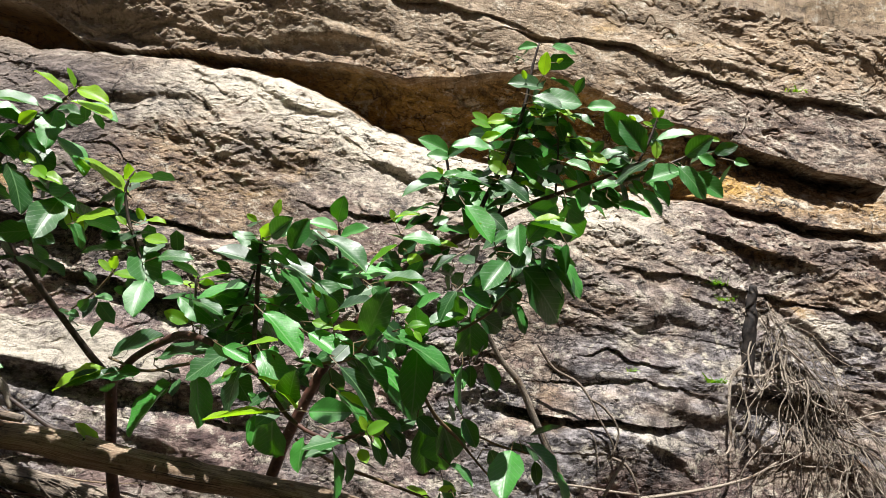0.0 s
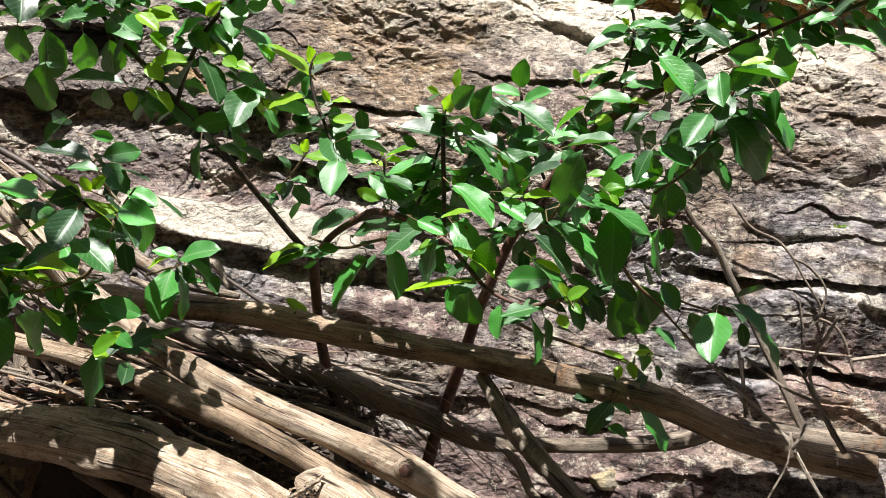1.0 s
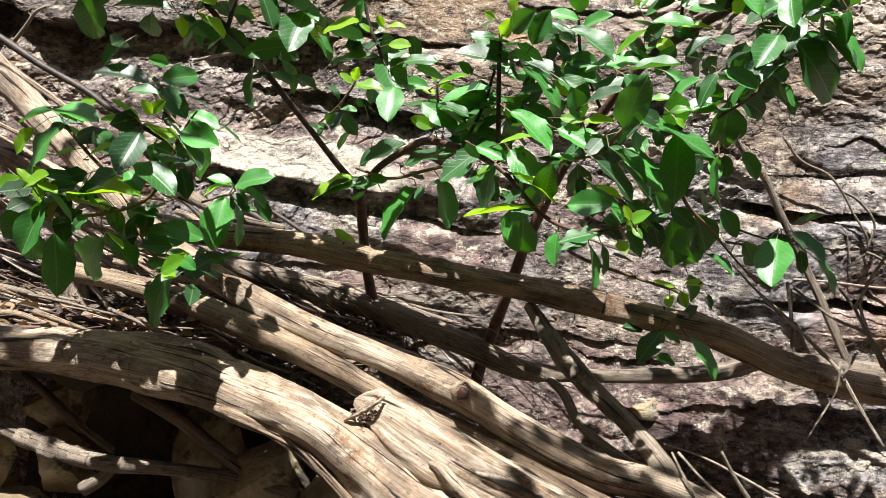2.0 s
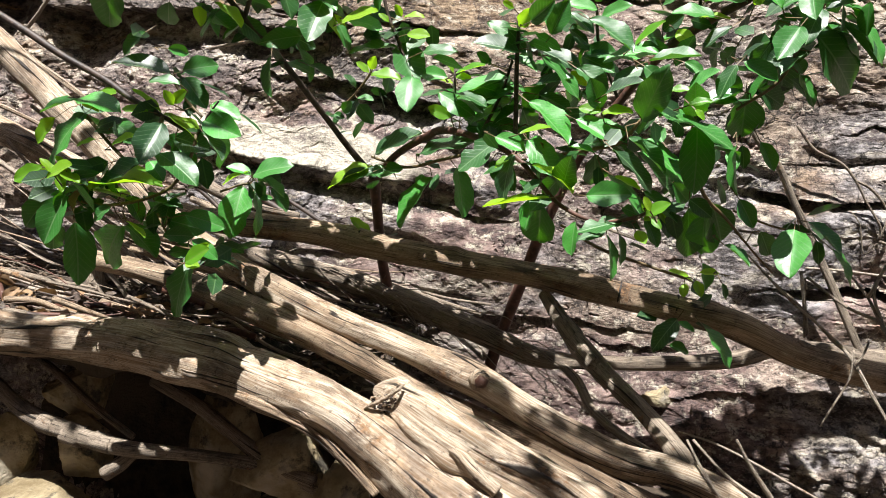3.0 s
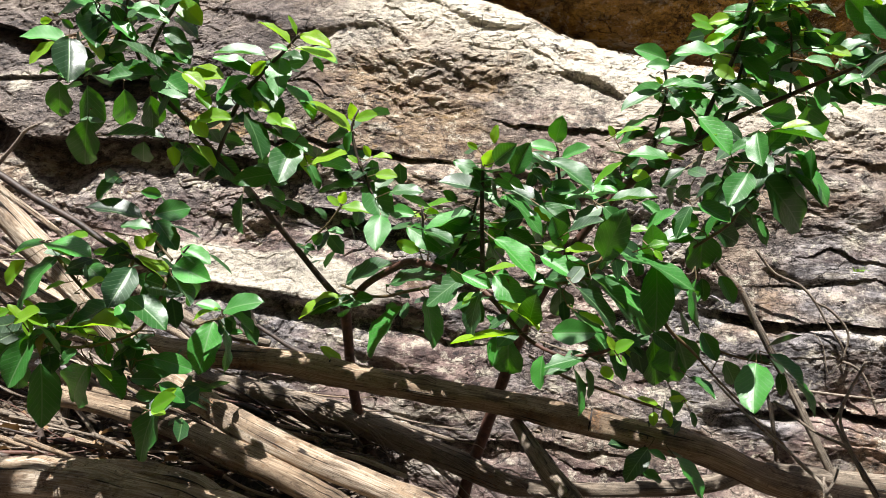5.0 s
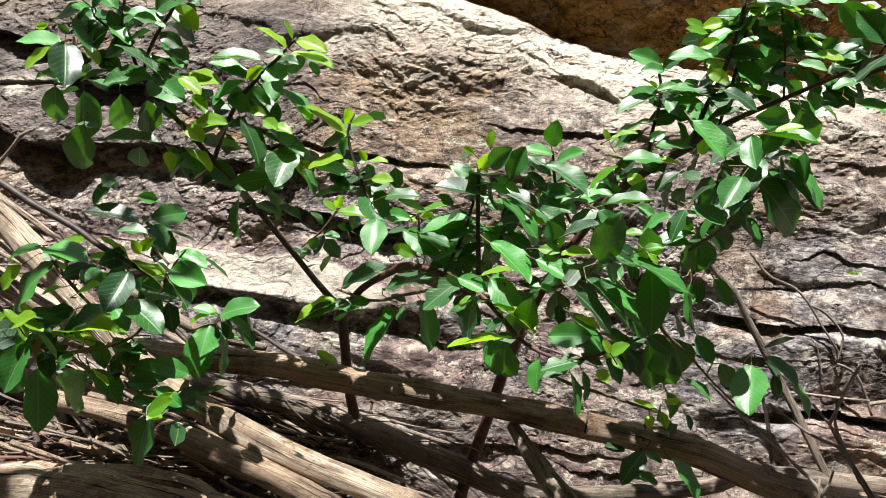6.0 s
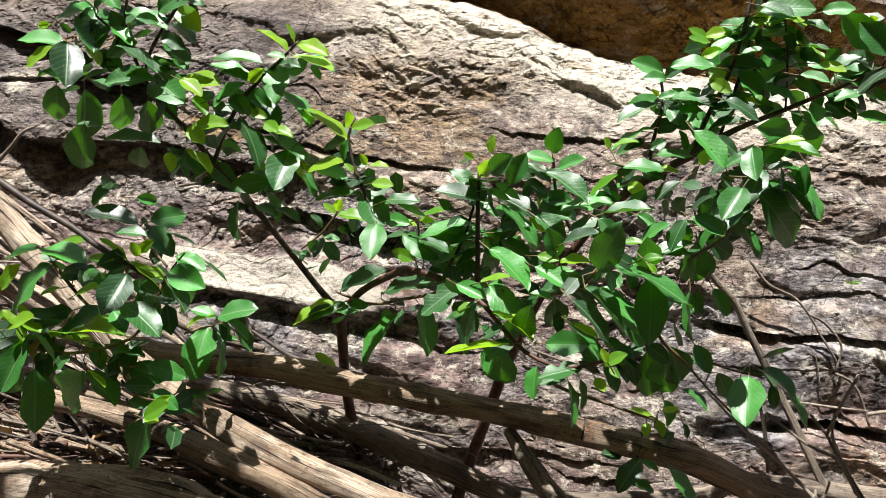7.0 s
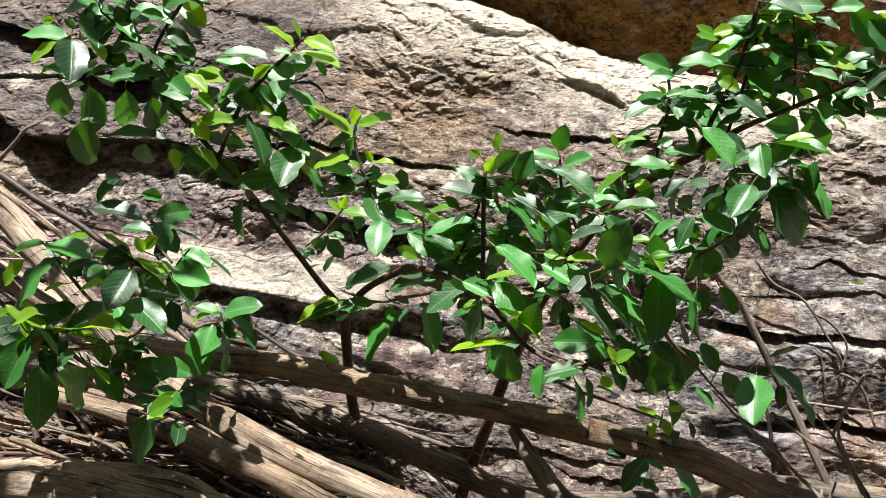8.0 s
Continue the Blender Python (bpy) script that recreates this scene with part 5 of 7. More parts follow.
leaf("young", (-0.064, 1.845, 1.678), (-0.032, 1.809, 1.648), 10)
leaf("leaf", (0.009, 1.813, 1.702), (-0.070, 1.793, 1.724), 56)
leaf("young", (-0.027, 1.887, 1.711), (0.045, 1.869, 1.706), 66)
leaf("leaf", (0.044, 1.816, 1.681), (-0.011, 1.800, 1.647), 55)
leaf("leaf", (0.035, 1.959, 1.665), (0.002, 1.999, 1.594), 66)
leaf("leaf", (0.061, 1.888, 1.647), (0.037, 1.936, 1.615), 17)
leaf("leaf", (-0.029, 1.974, 1.779), (-0.100, 2.011, 1.760), 49)
leaf("young", (-0.101, 1.834, 1.758), (-0.048, 1.820, 1.775), 67)
leaf("young", (-0.107, 1.906, 1.759), (-0.118, 1.898, 1.787), 31)
leaf("leaf", (-0.020, 1.903, 1.757), (0.018, 1.908, 1.778), 10)
leaf("leaf", (-0.010, 1.864, 1.740), (0.068, 1.844, 1.754), 62)
leaf("leaf", (-0.493, 1.963, 1.517), (-0.540, 2.032, 1.452), 0)
leaf("leaf", (-0.452, 1.979, 1.531), (-0.516, 2.058, 1.466), 3)
leaf("leaf", (-0.406, 1.951, 1.518), (-0.386, 2.019, 1.455), 28)
leaf("leaf", (-0.427, 1.963, 1.573), (-0.509, 2.015, 1.527), 7)
leaf("leaf", (-0.344, 1.919, 1.573), (-0.411, 1.963, 1.513), 8)
leaf("leaf", (-0.464, 1.955, 1.587), (-0.431, 2.028, 1.541), 27)
leaf("leaf", (-0.303, 1.918, 1.517), (-0.356, 1.978, 1.546), 21)
leaf("leaf", (-0.524, 1.973, 1.559), (-0.568, 2.021, 1.511), 1)
leaf("leaf", (-0.267, 1.957, 1.559), (-0.319, 2.018, 1.528), 10)
leaf("leaf", (-0.385, 1.918, 1.478), (-0.427, 1.985, 1.414), 4)
leaf("leaf", (-0.448, 1.888, 1.478), (-0.484, 1.841, 1.451), 8)
leaf("leaf", (-0.340, 1.887, 1.597), (-0.376, 1.933, 1.642), 22)
grow = shrub_right
leaf("leaf", (-0.213, 1.783, 1.514), (-0.230, 1.743, 1.573), 20)
leaf("leaf", (-0.201, 1.759, 1.544), (-0.128, 1.739, 1.575), 62)
leaf("leaf", (-0.125, 1.723, 1.597), (-0.086, 1.715, 1.563), 14)
leaf("leaf", (-0.116, 1.755, 1.609), (-0.017, 1.730, 1.620), 70)
leaf("leaf", (-0.047, 1.768, 1.607), (-0.009, 1.757, 1.587), 23)
leaf("leaf", (-0.124, 1.693, 1.490), (-0.094, 1.598, 1.568), 13)
leaf("leaf", (-0.024, 1.719, 1.498), (-0.026, 1.655, 1.553), 11)
leaf("leaf", (-0.038, 1.732, 1.549), (0.014, 1.715, 1.592), 58)
leaf("leaf", (0.049, 1.722, 1.597), (0.012, 1.705, 1.540), 46)
leaf("leaf", (0.061, 1.727, 1.603), (0.124, 1.708, 1.566), 35)
leaf("young", (-0.076, 1.718, 1.547), (-0.033, 1.707, 1.554), 54)
leaf("leaf", (-0.112, 1.678, 1.508), (0.065, 1.632, 1.475), 80)
leaf("young", (-0.105, 1.766, 1.513), (-0.042, 1.750, 1.499), 56)
leaf("young", (-0.257, 1.777, 1.516), (-0.209, 1.765, 1.509), 33)
leaf("young", (-0.206, 1.753, 1.504), (-0.146, 1.738, 1.515), 55)
leaf("leaf", (-0.262, 1.769, 1.492), (-0.183, 1.747, 1.449), 45)
leaf("leaf", (-0.223, 1.787, 1.487), (-0.152, 1.768, 1.453), 49)
leaf("leaf", (-0.135, 1.756, 1.452), (-0.023, 1.724, 1.389), 58)
leaf("leaf", (-0.150, 1.698, 1.455), (-0.069, 1.673, 1.395), 73)
leaf("leaf", (-0.131, 1.823, 1.422), (-0.038, 1.887, 1.325), 63)
leaf("leaf", (-0.179, 1.692, 1.432), (-0.087, 1.664, 1.366), 73)
leaf("leaf", (-0.273, 1.758, 1.434), (-0.219, 1.745, 1.425), 74)
leaf("leaf", (-0.226, 1.860, 1.417), (-0.224, 1.929, 1.337), 21)
leaf("leaf", (-0.020, 1.679, 1.480), (-0.015, 1.622, 1.364), 12)
leaf("leaf", (-0.365, 1.783, 1.529), (-0.265, 1.753, 1.453), 65)
leaf("young", (-0.368, 1.692, 1.461), (-0.303, 1.676, 1.478), 73)
leaf("chewed", (-0.433, 1.787, 1.445), (-0.518, 1.760, 1.382), 31)
leaf("leaf", (-0.423, 1.707, 1.454), (-0.356, 1.690, 1.428), 38)
leaf("leaf", (-0.363, 1.774, 1.447), (-0.292, 1.737, 1.379), 24)
leaf("leaf", (-0.385, 1.720, 1.417), (-0.423, 1.692, 1.315), 46)
leaf("young", (-0.391, 1.729, 1.412), (-0.427, 1.718, 1.392), 47)
leaf("leaf", (-0.278, 1.703, 1.349), (-0.258, 1.640, 1.415), 7)
leaf("young", (-0.341, 1.694, 1.398), (-0.246, 1.669, 1.361), 83)
leaf("leaf", (-0.354, 1.765, 1.333), (-0.376, 1.756, 1.361), 48)
leaf("leaf", (-0.345, 1.765, 1.326), (-0.369, 1.746, 1.254), 41)
leaf("young", (-0.305, 1.702, 1.329), (-0.440, 1.667, 1.317), 90)
leaf("leaf", (-0.337, 1.822, 1.309), (-0.355, 1.895, 1.197), 5)
leaf("leaf", (-0.225, 1.656, 1.340), (-0.139, 1.627, 1.349), 22)
leaf("leaf", (-0.202, 1.780, 1.381), (-0.098, 1.748, 1.308), 80)
leaf("young", (-0.173, 1.703, 1.377), (-0.121, 1.689, 1.355), 69)
leaf("leaf", (-0.116, 1.749, 1.344), (-0.040, 1.726, 1.295), 65)
leaf("leaf", (-0.158, 1.779, 1.307), (-0.124, 1.744, 1.300), 27)
leaf("chewed", (-0.154, 1.744, 1.280), (-0.248, 1.720, 1.263), 64)
leaf("young", (-0.085, 1.757, 1.313), (-0.111, 1.744, 1.284), 20)
leaf("young", (-0.080, 1.771, 1.305), (-0.067, 1.755, 1.282), 19)
leaf("young", (-0.103, 1.761, 1.299), (-0.118, 1.755, 1.319), 25)
leaf("leaf", (-0.110, 1.772, 1.286), (-0.077, 1.756, 1.231), 46)
leaf("young", (-0.126, 1.712, 1.265), (-0.106, 1.676, 1.247), 27)
leaf("leaf", (-0.256, 1.781, 1.273), (-0.267, 1.762, 1.202), 41)
leaf("leaf", (-0.186, 1.740, 1.253), (-0.165, 1.716, 1.160), 82)
leaf("leaf", (-0.164, 1.782, 1.252), (-0.143, 1.765, 1.188), 75)
leaf("leaf", (-0.292, 1.830, 1.373), (-0.340, 1.870, 1.318), 13)
leaf("leaf", (-0.080, 1.833, 1.445), (-0.107, 1.876, 1.484), 17)
leaf("leaf", (-0.194, 1.855, 1.470), (-0.155, 1.884, 1.412), 19)
leaf("leaf", (-0.324, 1.771, 1.423), (-0.290, 1.824, 1.364), 26)
leaf("leaf", (-0.056, 1.847, 1.358), (-0.015, 1.892, 1.312), 19)
grow = shrub_right
leaf("leaf", (-0.021, 1.819, 1.325), (0.024, 1.791, 1.296), 20)
leaf("leaf", (-0.016, 1.942, 1.296), (-0.006, 1.999, 1.171), 17)
leaf("leaf", (0.031, 1.882, 1.312), (0.070, 1.954, 1.211), 14)
leaf("leaf", (0.021, 1.907, 1.289), (0.012, 1.979, 1.163), 19)
leaf("leaf", (0.055, 1.804, 1.232), (0.110, 1.787, 1.198), 74)
leaf("leaf", (0.079, 1.811, 1.329), (0.109, 1.789, 1.274), 13)
leaf("leaf", (0.181, 1.759, 1.276), (0.158, 1.664, 1.213), 31)
leaf("leaf", (0.219, 1.837, 1.284), (0.286, 1.814, 1.222), 64)
leaf("leaf", (0.277, 1.870, 1.223), (0.323, 1.849, 1.156), 66)
leaf("leaf", (0.236, 1.827, 1.247), (0.247, 1.815, 1.200), 15)
leaf("leaf", (0.142, 1.949, 1.247), (0.172, 1.972, 1.187), 12)
leaf("leaf", (0.070, 1.841, 1.443), (0.065, 1.814, 1.338), 84)
leaf("leaf", (0.061, 1.884, 1.432), (0.072, 1.851, 1.394), 10)
leaf("leaf", (0.119, 1.867, 1.448), (0.149, 1.850, 1.388), 30)
leaf("leaf", (0.086, 1.889, 1.439), (0.091, 1.869, 1.393), 9)
grow = shrub_right
leaf("young", (0.010, 2.041, 1.105), (-0.049, 2.025, 1.137), 77)
leaf("young", (0.013, 2.001, 1.116), (0.026, 1.969, 1.088), 18)
leaf("young", (-0.012, 2.023, 1.103), (-0.013, 1.988, 1.078), 17)
leaf("young", (0.071, 2.064, 1.125), (0.026, 2.053, 1.132), 58)
leaf("leaf", (0.033, 2.132, 1.138), (0.051, 2.167, 1.059), 48)
leaf("leaf", (0.072, 1.995, 1.114), (0.085, 1.986, 1.080), 48)
leaf("leaf", (-0.025, 1.996, 1.020), (-0.076, 1.926, 0.973), 29)
leaf("leaf", (-0.038, 2.065, 0.934), (0.015, 2.090, 0.917), 59)
leaf("leaf", (-0.025, 2.033, 1.004), (0.019, 2.022, 0.989), 65)
leaf("leaf", (0.038, 1.989, 1.006), (0.114, 1.962, 0.931), 70)
grow = shrub_right
leaf("leaf", (0.058, 1.701, 1.775), (0.119, 1.677, 1.697), 39)
leaf("young", (0.074, 1.722, 1.709), (0.088, 1.685, 1.733), 17)
leaf("leaf", (0.109, 1.774, 1.770), (0.145, 1.747, 1.738), 3)
leaf("leaf", (0.122, 1.715, 1.703), (0.160, 1.703, 1.726), 47)
leaf("leaf", (0.124, 1.783, 1.694), (0.160, 1.774, 1.686), 40)
leaf("leaf", (0.192, 1.723, 1.710), (0.222, 1.674, 1.749), 19)
leaf("leaf", (0.194, 1.693, 1.741), (0.291, 1.668, 1.720), 69)
leaf("young", (0.220, 1.706, 1.747), (0.268, 1.694, 1.745), 59)
leaf("leaf", (0.191, 1.712, 1.699), (0.160, 1.656, 1.645), 23)
leaf("leaf", (0.146, 1.647, 1.657), (0.106, 1.591, 1.603), 21)
leaf("leaf", (0.196, 1.715, 1.693), (0.244, 1.702, 1.709), 62)
leaf("leaf", (0.203, 1.790, 1.673), (0.259, 1.775, 1.655), 34)
leaf("leaf", (0.224, 1.732, 1.678), (0.294, 1.705, 1.597), 71)
leaf("leaf", (0.207, 1.754, 1.674), (0.278, 1.729, 1.604), 70)
leaf("leaf", (0.269, 1.744, 1.670), (0.319, 1.724, 1.607), 50)
leaf("leaf", (0.247, 1.737, 1.705), (0.266, 1.729, 1.680), 26)
leaf("leaf", (0.277, 1.780, 1.674), (0.299, 1.770, 1.642), 37)
leaf("leaf", (0.183, 1.704, 1.650), (0.290, 1.771, 1.551), 27)
leaf("leaf", (0.161, 1.798, 1.618), (0.189, 1.824, 1.587), 5)
leaf("leaf", (0.139, 1.805, 1.620), (0.162, 1.881, 1.536), 4)
leaf("leaf", (0.166, 1.758, 1.583), (0.208, 1.740, 1.526), 48)
leaf("leaf", (0.080, 1.833, 1.548), (0.088, 1.910, 1.449), 8)
leaf("leaf", (0.095, 1.760, 1.553), (0.154, 1.806, 1.521), 11)
leaf("leaf", (0.274, 1.770, 1.800), (0.302, 1.841, 1.715), -2)
leaf("leaf", (0.190, 1.784, 1.786), (0.272, 1.844, 1.779), 3)
leaf("leaf", (0.116, 1.793, 1.643), (0.083, 1.820, 1.592), 18)
leaf("leaf", (0.155, 1.837, 1.692), (0.124, 1.888, 1.669), 16)
leaf("leaf", (0.039, 1.834, 1.597), (0.056, 1.885, 1.530), 9)
grow = shrub_right
leaf("leaf", (0.008, 1.903, 1.930), (-0.061, 1.885, 1.958), 21)
leaf("leaf", (0.013, 1.850, 1.905), (-0.035, 1.838, 1.912), 22)
leaf("leaf", (0.009, 1.852, 1.908), (0.054, 1.838, 1.937), 20)
leaf("leaf", (0.113, 1.824, 1.922), (0.022, 1.802, 1.934), 49)
leaf("leaf", (-0.002, 1.899, 1.871), (0.041, 1.887, 1.885), 23)
leaf("young", (-0.001, 1.900, 1.877), (-0.015, 1.889, 1.890), 5)
leaf("leaf", (-0.006, 1.906, 1.860), (-0.094, 1.883, 1.824), 56)
leaf("leaf", (0.014, 1.883, 1.868), (0.123, 1.856, 1.865), 66)
leaf("leaf", (0.016, 1.898, 1.832), (0.094, 1.878, 1.840), 55)
leaf("leaf", (0.021, 1.867, 1.847), (0.039, 1.833, 1.807), 5)
leaf("leaf", (-0.018, 1.894, 1.804), (-0.107, 1.871, 1.780), 73)
leaf("young", (0.083, 1.843, 1.949), (0.126, 1.837, 1.965), 4)
leaf("young", (0.100, 1.886, 1.997), (0.060, 1.875, 2.021), 32)
leaf("young", (0.093, 1.886, 2.002), (0.147, 1.872, 2.013), 24)
leaf("young", (0.105, 1.872, 1.985), (0.059, 1.860, 1.998), 40)
leaf("leaf", (0.125, 1.894, 2.027), (0.187, 1.879, 2.019), 33)
leaf("young", (0.181, 1.878, 2.027), (0.257, 1.859, 2.028), 30)
leaf("young", (0.195, 1.835, 2.037), (0.265, 1.818, 2.040), 49)
leaf("young", (0.248, 1.815, 2.034), (0.293, 1.804, 2.034), 38)
leaf("young", (0.248, 1.843, 2.024), (0.294, 1.831, 2.011), 46)
leaf("leaf", (0.162, 1.830, 1.948), (0.209, 1.818, 1.955), 58)
leaf("young", (0.189, 1.901, 1.993), (0.220, 1.893, 2.000), 44)
leaf("leaf", (0.201, 1.863, 1.972), (0.248, 1.851, 1.973), 35)
leaf("leaf", (0.216, 1.883, 1.970), (0.261, 1.870, 1.942), 33)
leaf("young", (0.265, 1.903, 1.984), (0.300, 1.894, 1.986), 34)
leaf("young", (0.262, 1.889, 1.969), (0.344, 1.868, 1.952), 58)
leaf("leaf", (0.168, 1.967, 1.947), (0.282, 2.023, 1.911), 13)
leaf("leaf", (0.104, 1.936, 1.936), (0.164, 1.995, 1.974), 4)
leaf("leaf", (0.265, 1.956, 1.965), (0.205, 1.988, 1.962), 15)
leaf("young", (0.107, 1.906, 1.937), (0.142, 1.861, 1.906), -4)
leaf("young", (0.102, 1.854, 1.903), (0.146, 1.841, 1.872), 2)
leaf("leaf", (0.163, 1.880, 1.924), (0.230, 1.857, 1.857), 36)
leaf("young", (0.161, 1.905, 1.884), (0.223, 1.889, 1.885), 55)
leaf("leaf", (0.208, 1.834, 1.876), (0.272, 1.817, 1.857), 52)
leaf("leaf", (0.127, 1.817, 1.853), (0.203, 1.796, 1.821), 49)
leaf("young", (0.178, 1.858, 1.857), (0.232, 1.844, 1.846), 42)
leaf("leaf", (0.285, 1.969, 1.891), (0.326, 2.012, 1.862), -5)
leaf("leaf", (0.181, 1.862, 1.815), (0.103, 1.843, 1.808), 65)
leaf("leaf", (0.267, 1.771, 1.890), (0.322, 1.757, 1.872), 44)
leaf("leaf", (0.307, 1.909, 1.904), (0.341, 1.892, 1.840), 36)
leaf("leaf", (0.274, 1.857, 1.901), (0.303, 1.847, 1.872), 3)
leaf("leaf", (0.278, 1.854, 1.924), (0.336, 1.839, 1.918), 53)
leaf("young", (0.314, 1.817, 1.920), (0.364, 1.804, 1.902), 34)
leaf("leaf", (0.334, 1.853, 1.932), (0.350, 1.817, 1.949), 17)
leaf("leaf", (0.380, 1.908, 1.948), (0.442, 1.892, 1.942), 31)
leaf("leaf", (0.355, 1.853, 1.902), (0.427, 1.834, 1.877), 39)
leaf("leaf", (0.436, 1.888, 1.882), (0.461, 1.879, 1.853), 8)
leaf("leaf", (0.351, 1.903, 1.864), (0.408, 1.885, 1.819), 32)
leaf("leaf", (0.334, 1.880, 1.867), (0.453, 1.936, 1.826), 62)
leaf("leaf", (0.333, 1.949, 1.841), (0.405, 1.983, 1.817), 60)
leaf("leaf", (0.276, 1.894, 1.835), (0.332, 1.922, 1.791), 0)
leaf("leaf", (0.424, 1.861, 1.960), (0.361, 1.803, 2.013), -10)
leaf("young", (0.443, 1.895, 1.978), (0.455, 1.875, 1.985), 11)
leaf("young", (0.429, 1.846, 2.007), (0.413, 1.831, 2.016), -13)
leaf("leaf", (0.095, 1.952, 1.896), (0.059, 1.997, 1.884), 4)
leaf("leaf", (0.163, 1.909, 1.848), (0.131, 1.960, 1.829), 9)
leaf("leaf", (0.226, 1.940, 1.863), (0.273, 1.985, 1.828), -2)
leaf("leaf", (0.069, 1.953, 1.833), (0.114, 2.001, 1.795), 3)
leaf("leaf", (0.202, 1.934, 1.925), (0.167, 1.964, 1.974), -1)
grow = shrub_right
leaf("leaf", (0.447, 1.822, 1.933), (0.389, 1.801, 1.999), 4)
leaf("leaf", (0.478, 1.864, 1.969), (0.558, 1.843, 1.993), 55)
leaf("young", (0.468, 1.804, 2.007), (0.453, 1.787, 2.024), -9)
leaf("young", (0.474, 1.823, 2.013), (0.484, 1.810, 2.028), 16)
leaf("young", (0.473, 1.869, 2.003), (0.451, 1.863, 2.015), 28)
leaf("young", (0.474, 1.840, 1.964), (0.476, 1.832, 1.923), 0)
leaf("leaf", (0.532, 1.799, 1.924), (0.570, 1.748, 1.955), 13)
leaf("leaf", (0.573, 1.858, 1.941), (0.611, 1.847, 1.918), 6)
leaf("leaf", (0.617, 1.882, 1.954), (0.655, 1.849, 1.966), 6)
leaf("leaf", (0.638, 1.807, 1.920), (0.659, 1.779, 1.907), -12)
leaf("young", (0.611, 1.882, 1.987), (0.622, 1.864, 1.979), -16)
leaf("leaf", (0.512, 1.790, 1.898), (0.576, 1.769, 1.837), 18)
leaf("leaf", (0.460, 1.885, 1.889), (0.519, 1.865, 1.831), 39)
leaf("leaf", (0.484, 1.851, 1.903), (0.516, 1.838, 1.859), 54)
leaf("leaf", (0.434, 1.816, 1.849), (0.492, 1.798, 1.801), 49)
leaf("young", (0.215, 1.806, 2.093), (0.217, 1.773, 2.134), 18)
leaf("young", (0.245, 1.834, 2.134), (0.256, 1.817, 2.136), -12)
leaf("young", (0.177, 1.833, 2.091), (0.168, 1.818, 2.107), 2)
leaf("leaf", (0.218, 1.841, 2.075), (0.139, 1.822, 2.084), 31)
leaf("leaf", (0.193, 1.782, 2.037), (0.256, 1.766, 2.012), 39)
leaf("leaf", (0.194, 1.799, 2.029), (0.296, 1.774, 2.037), 28)
leaf("leaf", (0.290, 1.815, 2.057), (0.303, 1.789, 2.086), 13)
leaf("leaf", (0.314, 1.805, 2.023), (0.374, 1.790, 2.028), 28)
leaf("leaf", (0.207, 1.872, 2.025), (0.293, 1.850, 1.997), 45)
leaf("leaf", (0.278, 1.805, 2.003), (0.331, 1.791, 1.984), 51)
grow = shrub_low
leaf("leaf", (-1.067, 1.517, 1.577), (-1.184, 1.488, 1.610), 69)
leaf("leaf", (-1.046, 1.529, 1.584), (-0.989, 1.577, 1.603), 3)
leaf("leaf", (-1.117, 1.585, 1.635), (-1.091, 1.626, 1.629), 20)
leaf("leaf", (-1.030, 1.493, 1.554), (-1.091, 1.478, 1.569), 62)
leaf("leaf", (-1.075, 1.570, 1.571), (-1.060, 1.606, 1.493), 82)
leaf("leaf", (-1.127, 1.525, 1.663), (-1.177, 1.510, 1.619), 28)
leaf("young", (-1.039, 1.481, 1.513), (-1.041, 1.454, 1.540), 58)
leaf("young", (-1.066, 1.520, 1.518), (-1.033, 1.514, 1.544), -9)
leaf("young", (-1.110, 1.541, 1.498), (-1.165, 1.524, 1.551), 95)
leaf("young", (-1.091, 1.524, 1.495), (-0.985, 1.503, 1.454), 89)
leaf("young", (-1.119, 1.510, 1.500), (-1.173, 1.497, 1.508), 58)
leaf("leaf", (-1.053, 1.459, 1.476), (-1.053, 1.383, 1.409), -30)
leaf("leaf", (-1.150, 1.609, 1.446), (-1.087, 1.641, 1.417), 31)
leaf("leaf", (-1.062, 1.453, 1.418), (-0.960, 1.433, 1.375), 69)
leaf("leaf", (-1.074, 1.549, 1.415), (-1.018, 1.518, 1.386), 45)
leaf("leaf", (-0.963, 1.497, 1.514), (-0.894, 1.483, 1.491), 50)
leaf("leaf", (-1.022, 1.609, 1.489), (-1.012, 1.658, 1.377), 86)
leaf("leaf", (-0.960, 1.456, 1.460), (-0.904, 1.442, 1.412), 90)
grow = shrub_low
leaf("leaf", (-1.000, 1.718, 1.361), (-1.056, 1.704, 1.383), 61)
leaf("leaf", (-1.011, 1.746, 1.357), (-0.912, 1.725, 1.397), 50)
leaf("leaf", (-0.996, 1.747, 1.356), (-0.924, 1.730, 1.312), 89)
leaf("leaf", (-1.060, 1.784, 1.327), (-1.062, 1.714, 1.216), -18)
leaf("leaf", (-0.997, 1.722, 1.323), (-0.954, 1.699, 1.227), 104)
leaf("young", (-1.005, 1.714, 1.368), (-1.068, 1.698, 1.347), 64)
grow = shrub_low
leaf("leaf", (-1.301, 1.513, 1.524), (-1.380, 1.495, 1.504), 61)
leaf("leaf", (-1.258, 1.466, 1.525), (-1.147, 1.447, 1.520), 70)
leaf("young", (-1.291, 1.541, 1.523), (-1.210, 1.527, 1.543), 56)
leaf("young", (-1.249, 1.473, 1.519), (-1.206, 1.465, 1.506), 55)
leaf("leaf", (-1.225, 1.450, 1.494), (-1.327, 1.421, 1.408), 34)
leaf("young", (-1.352, 1.513, 1.487), (-1.402, 1.497, 1.434), 17)
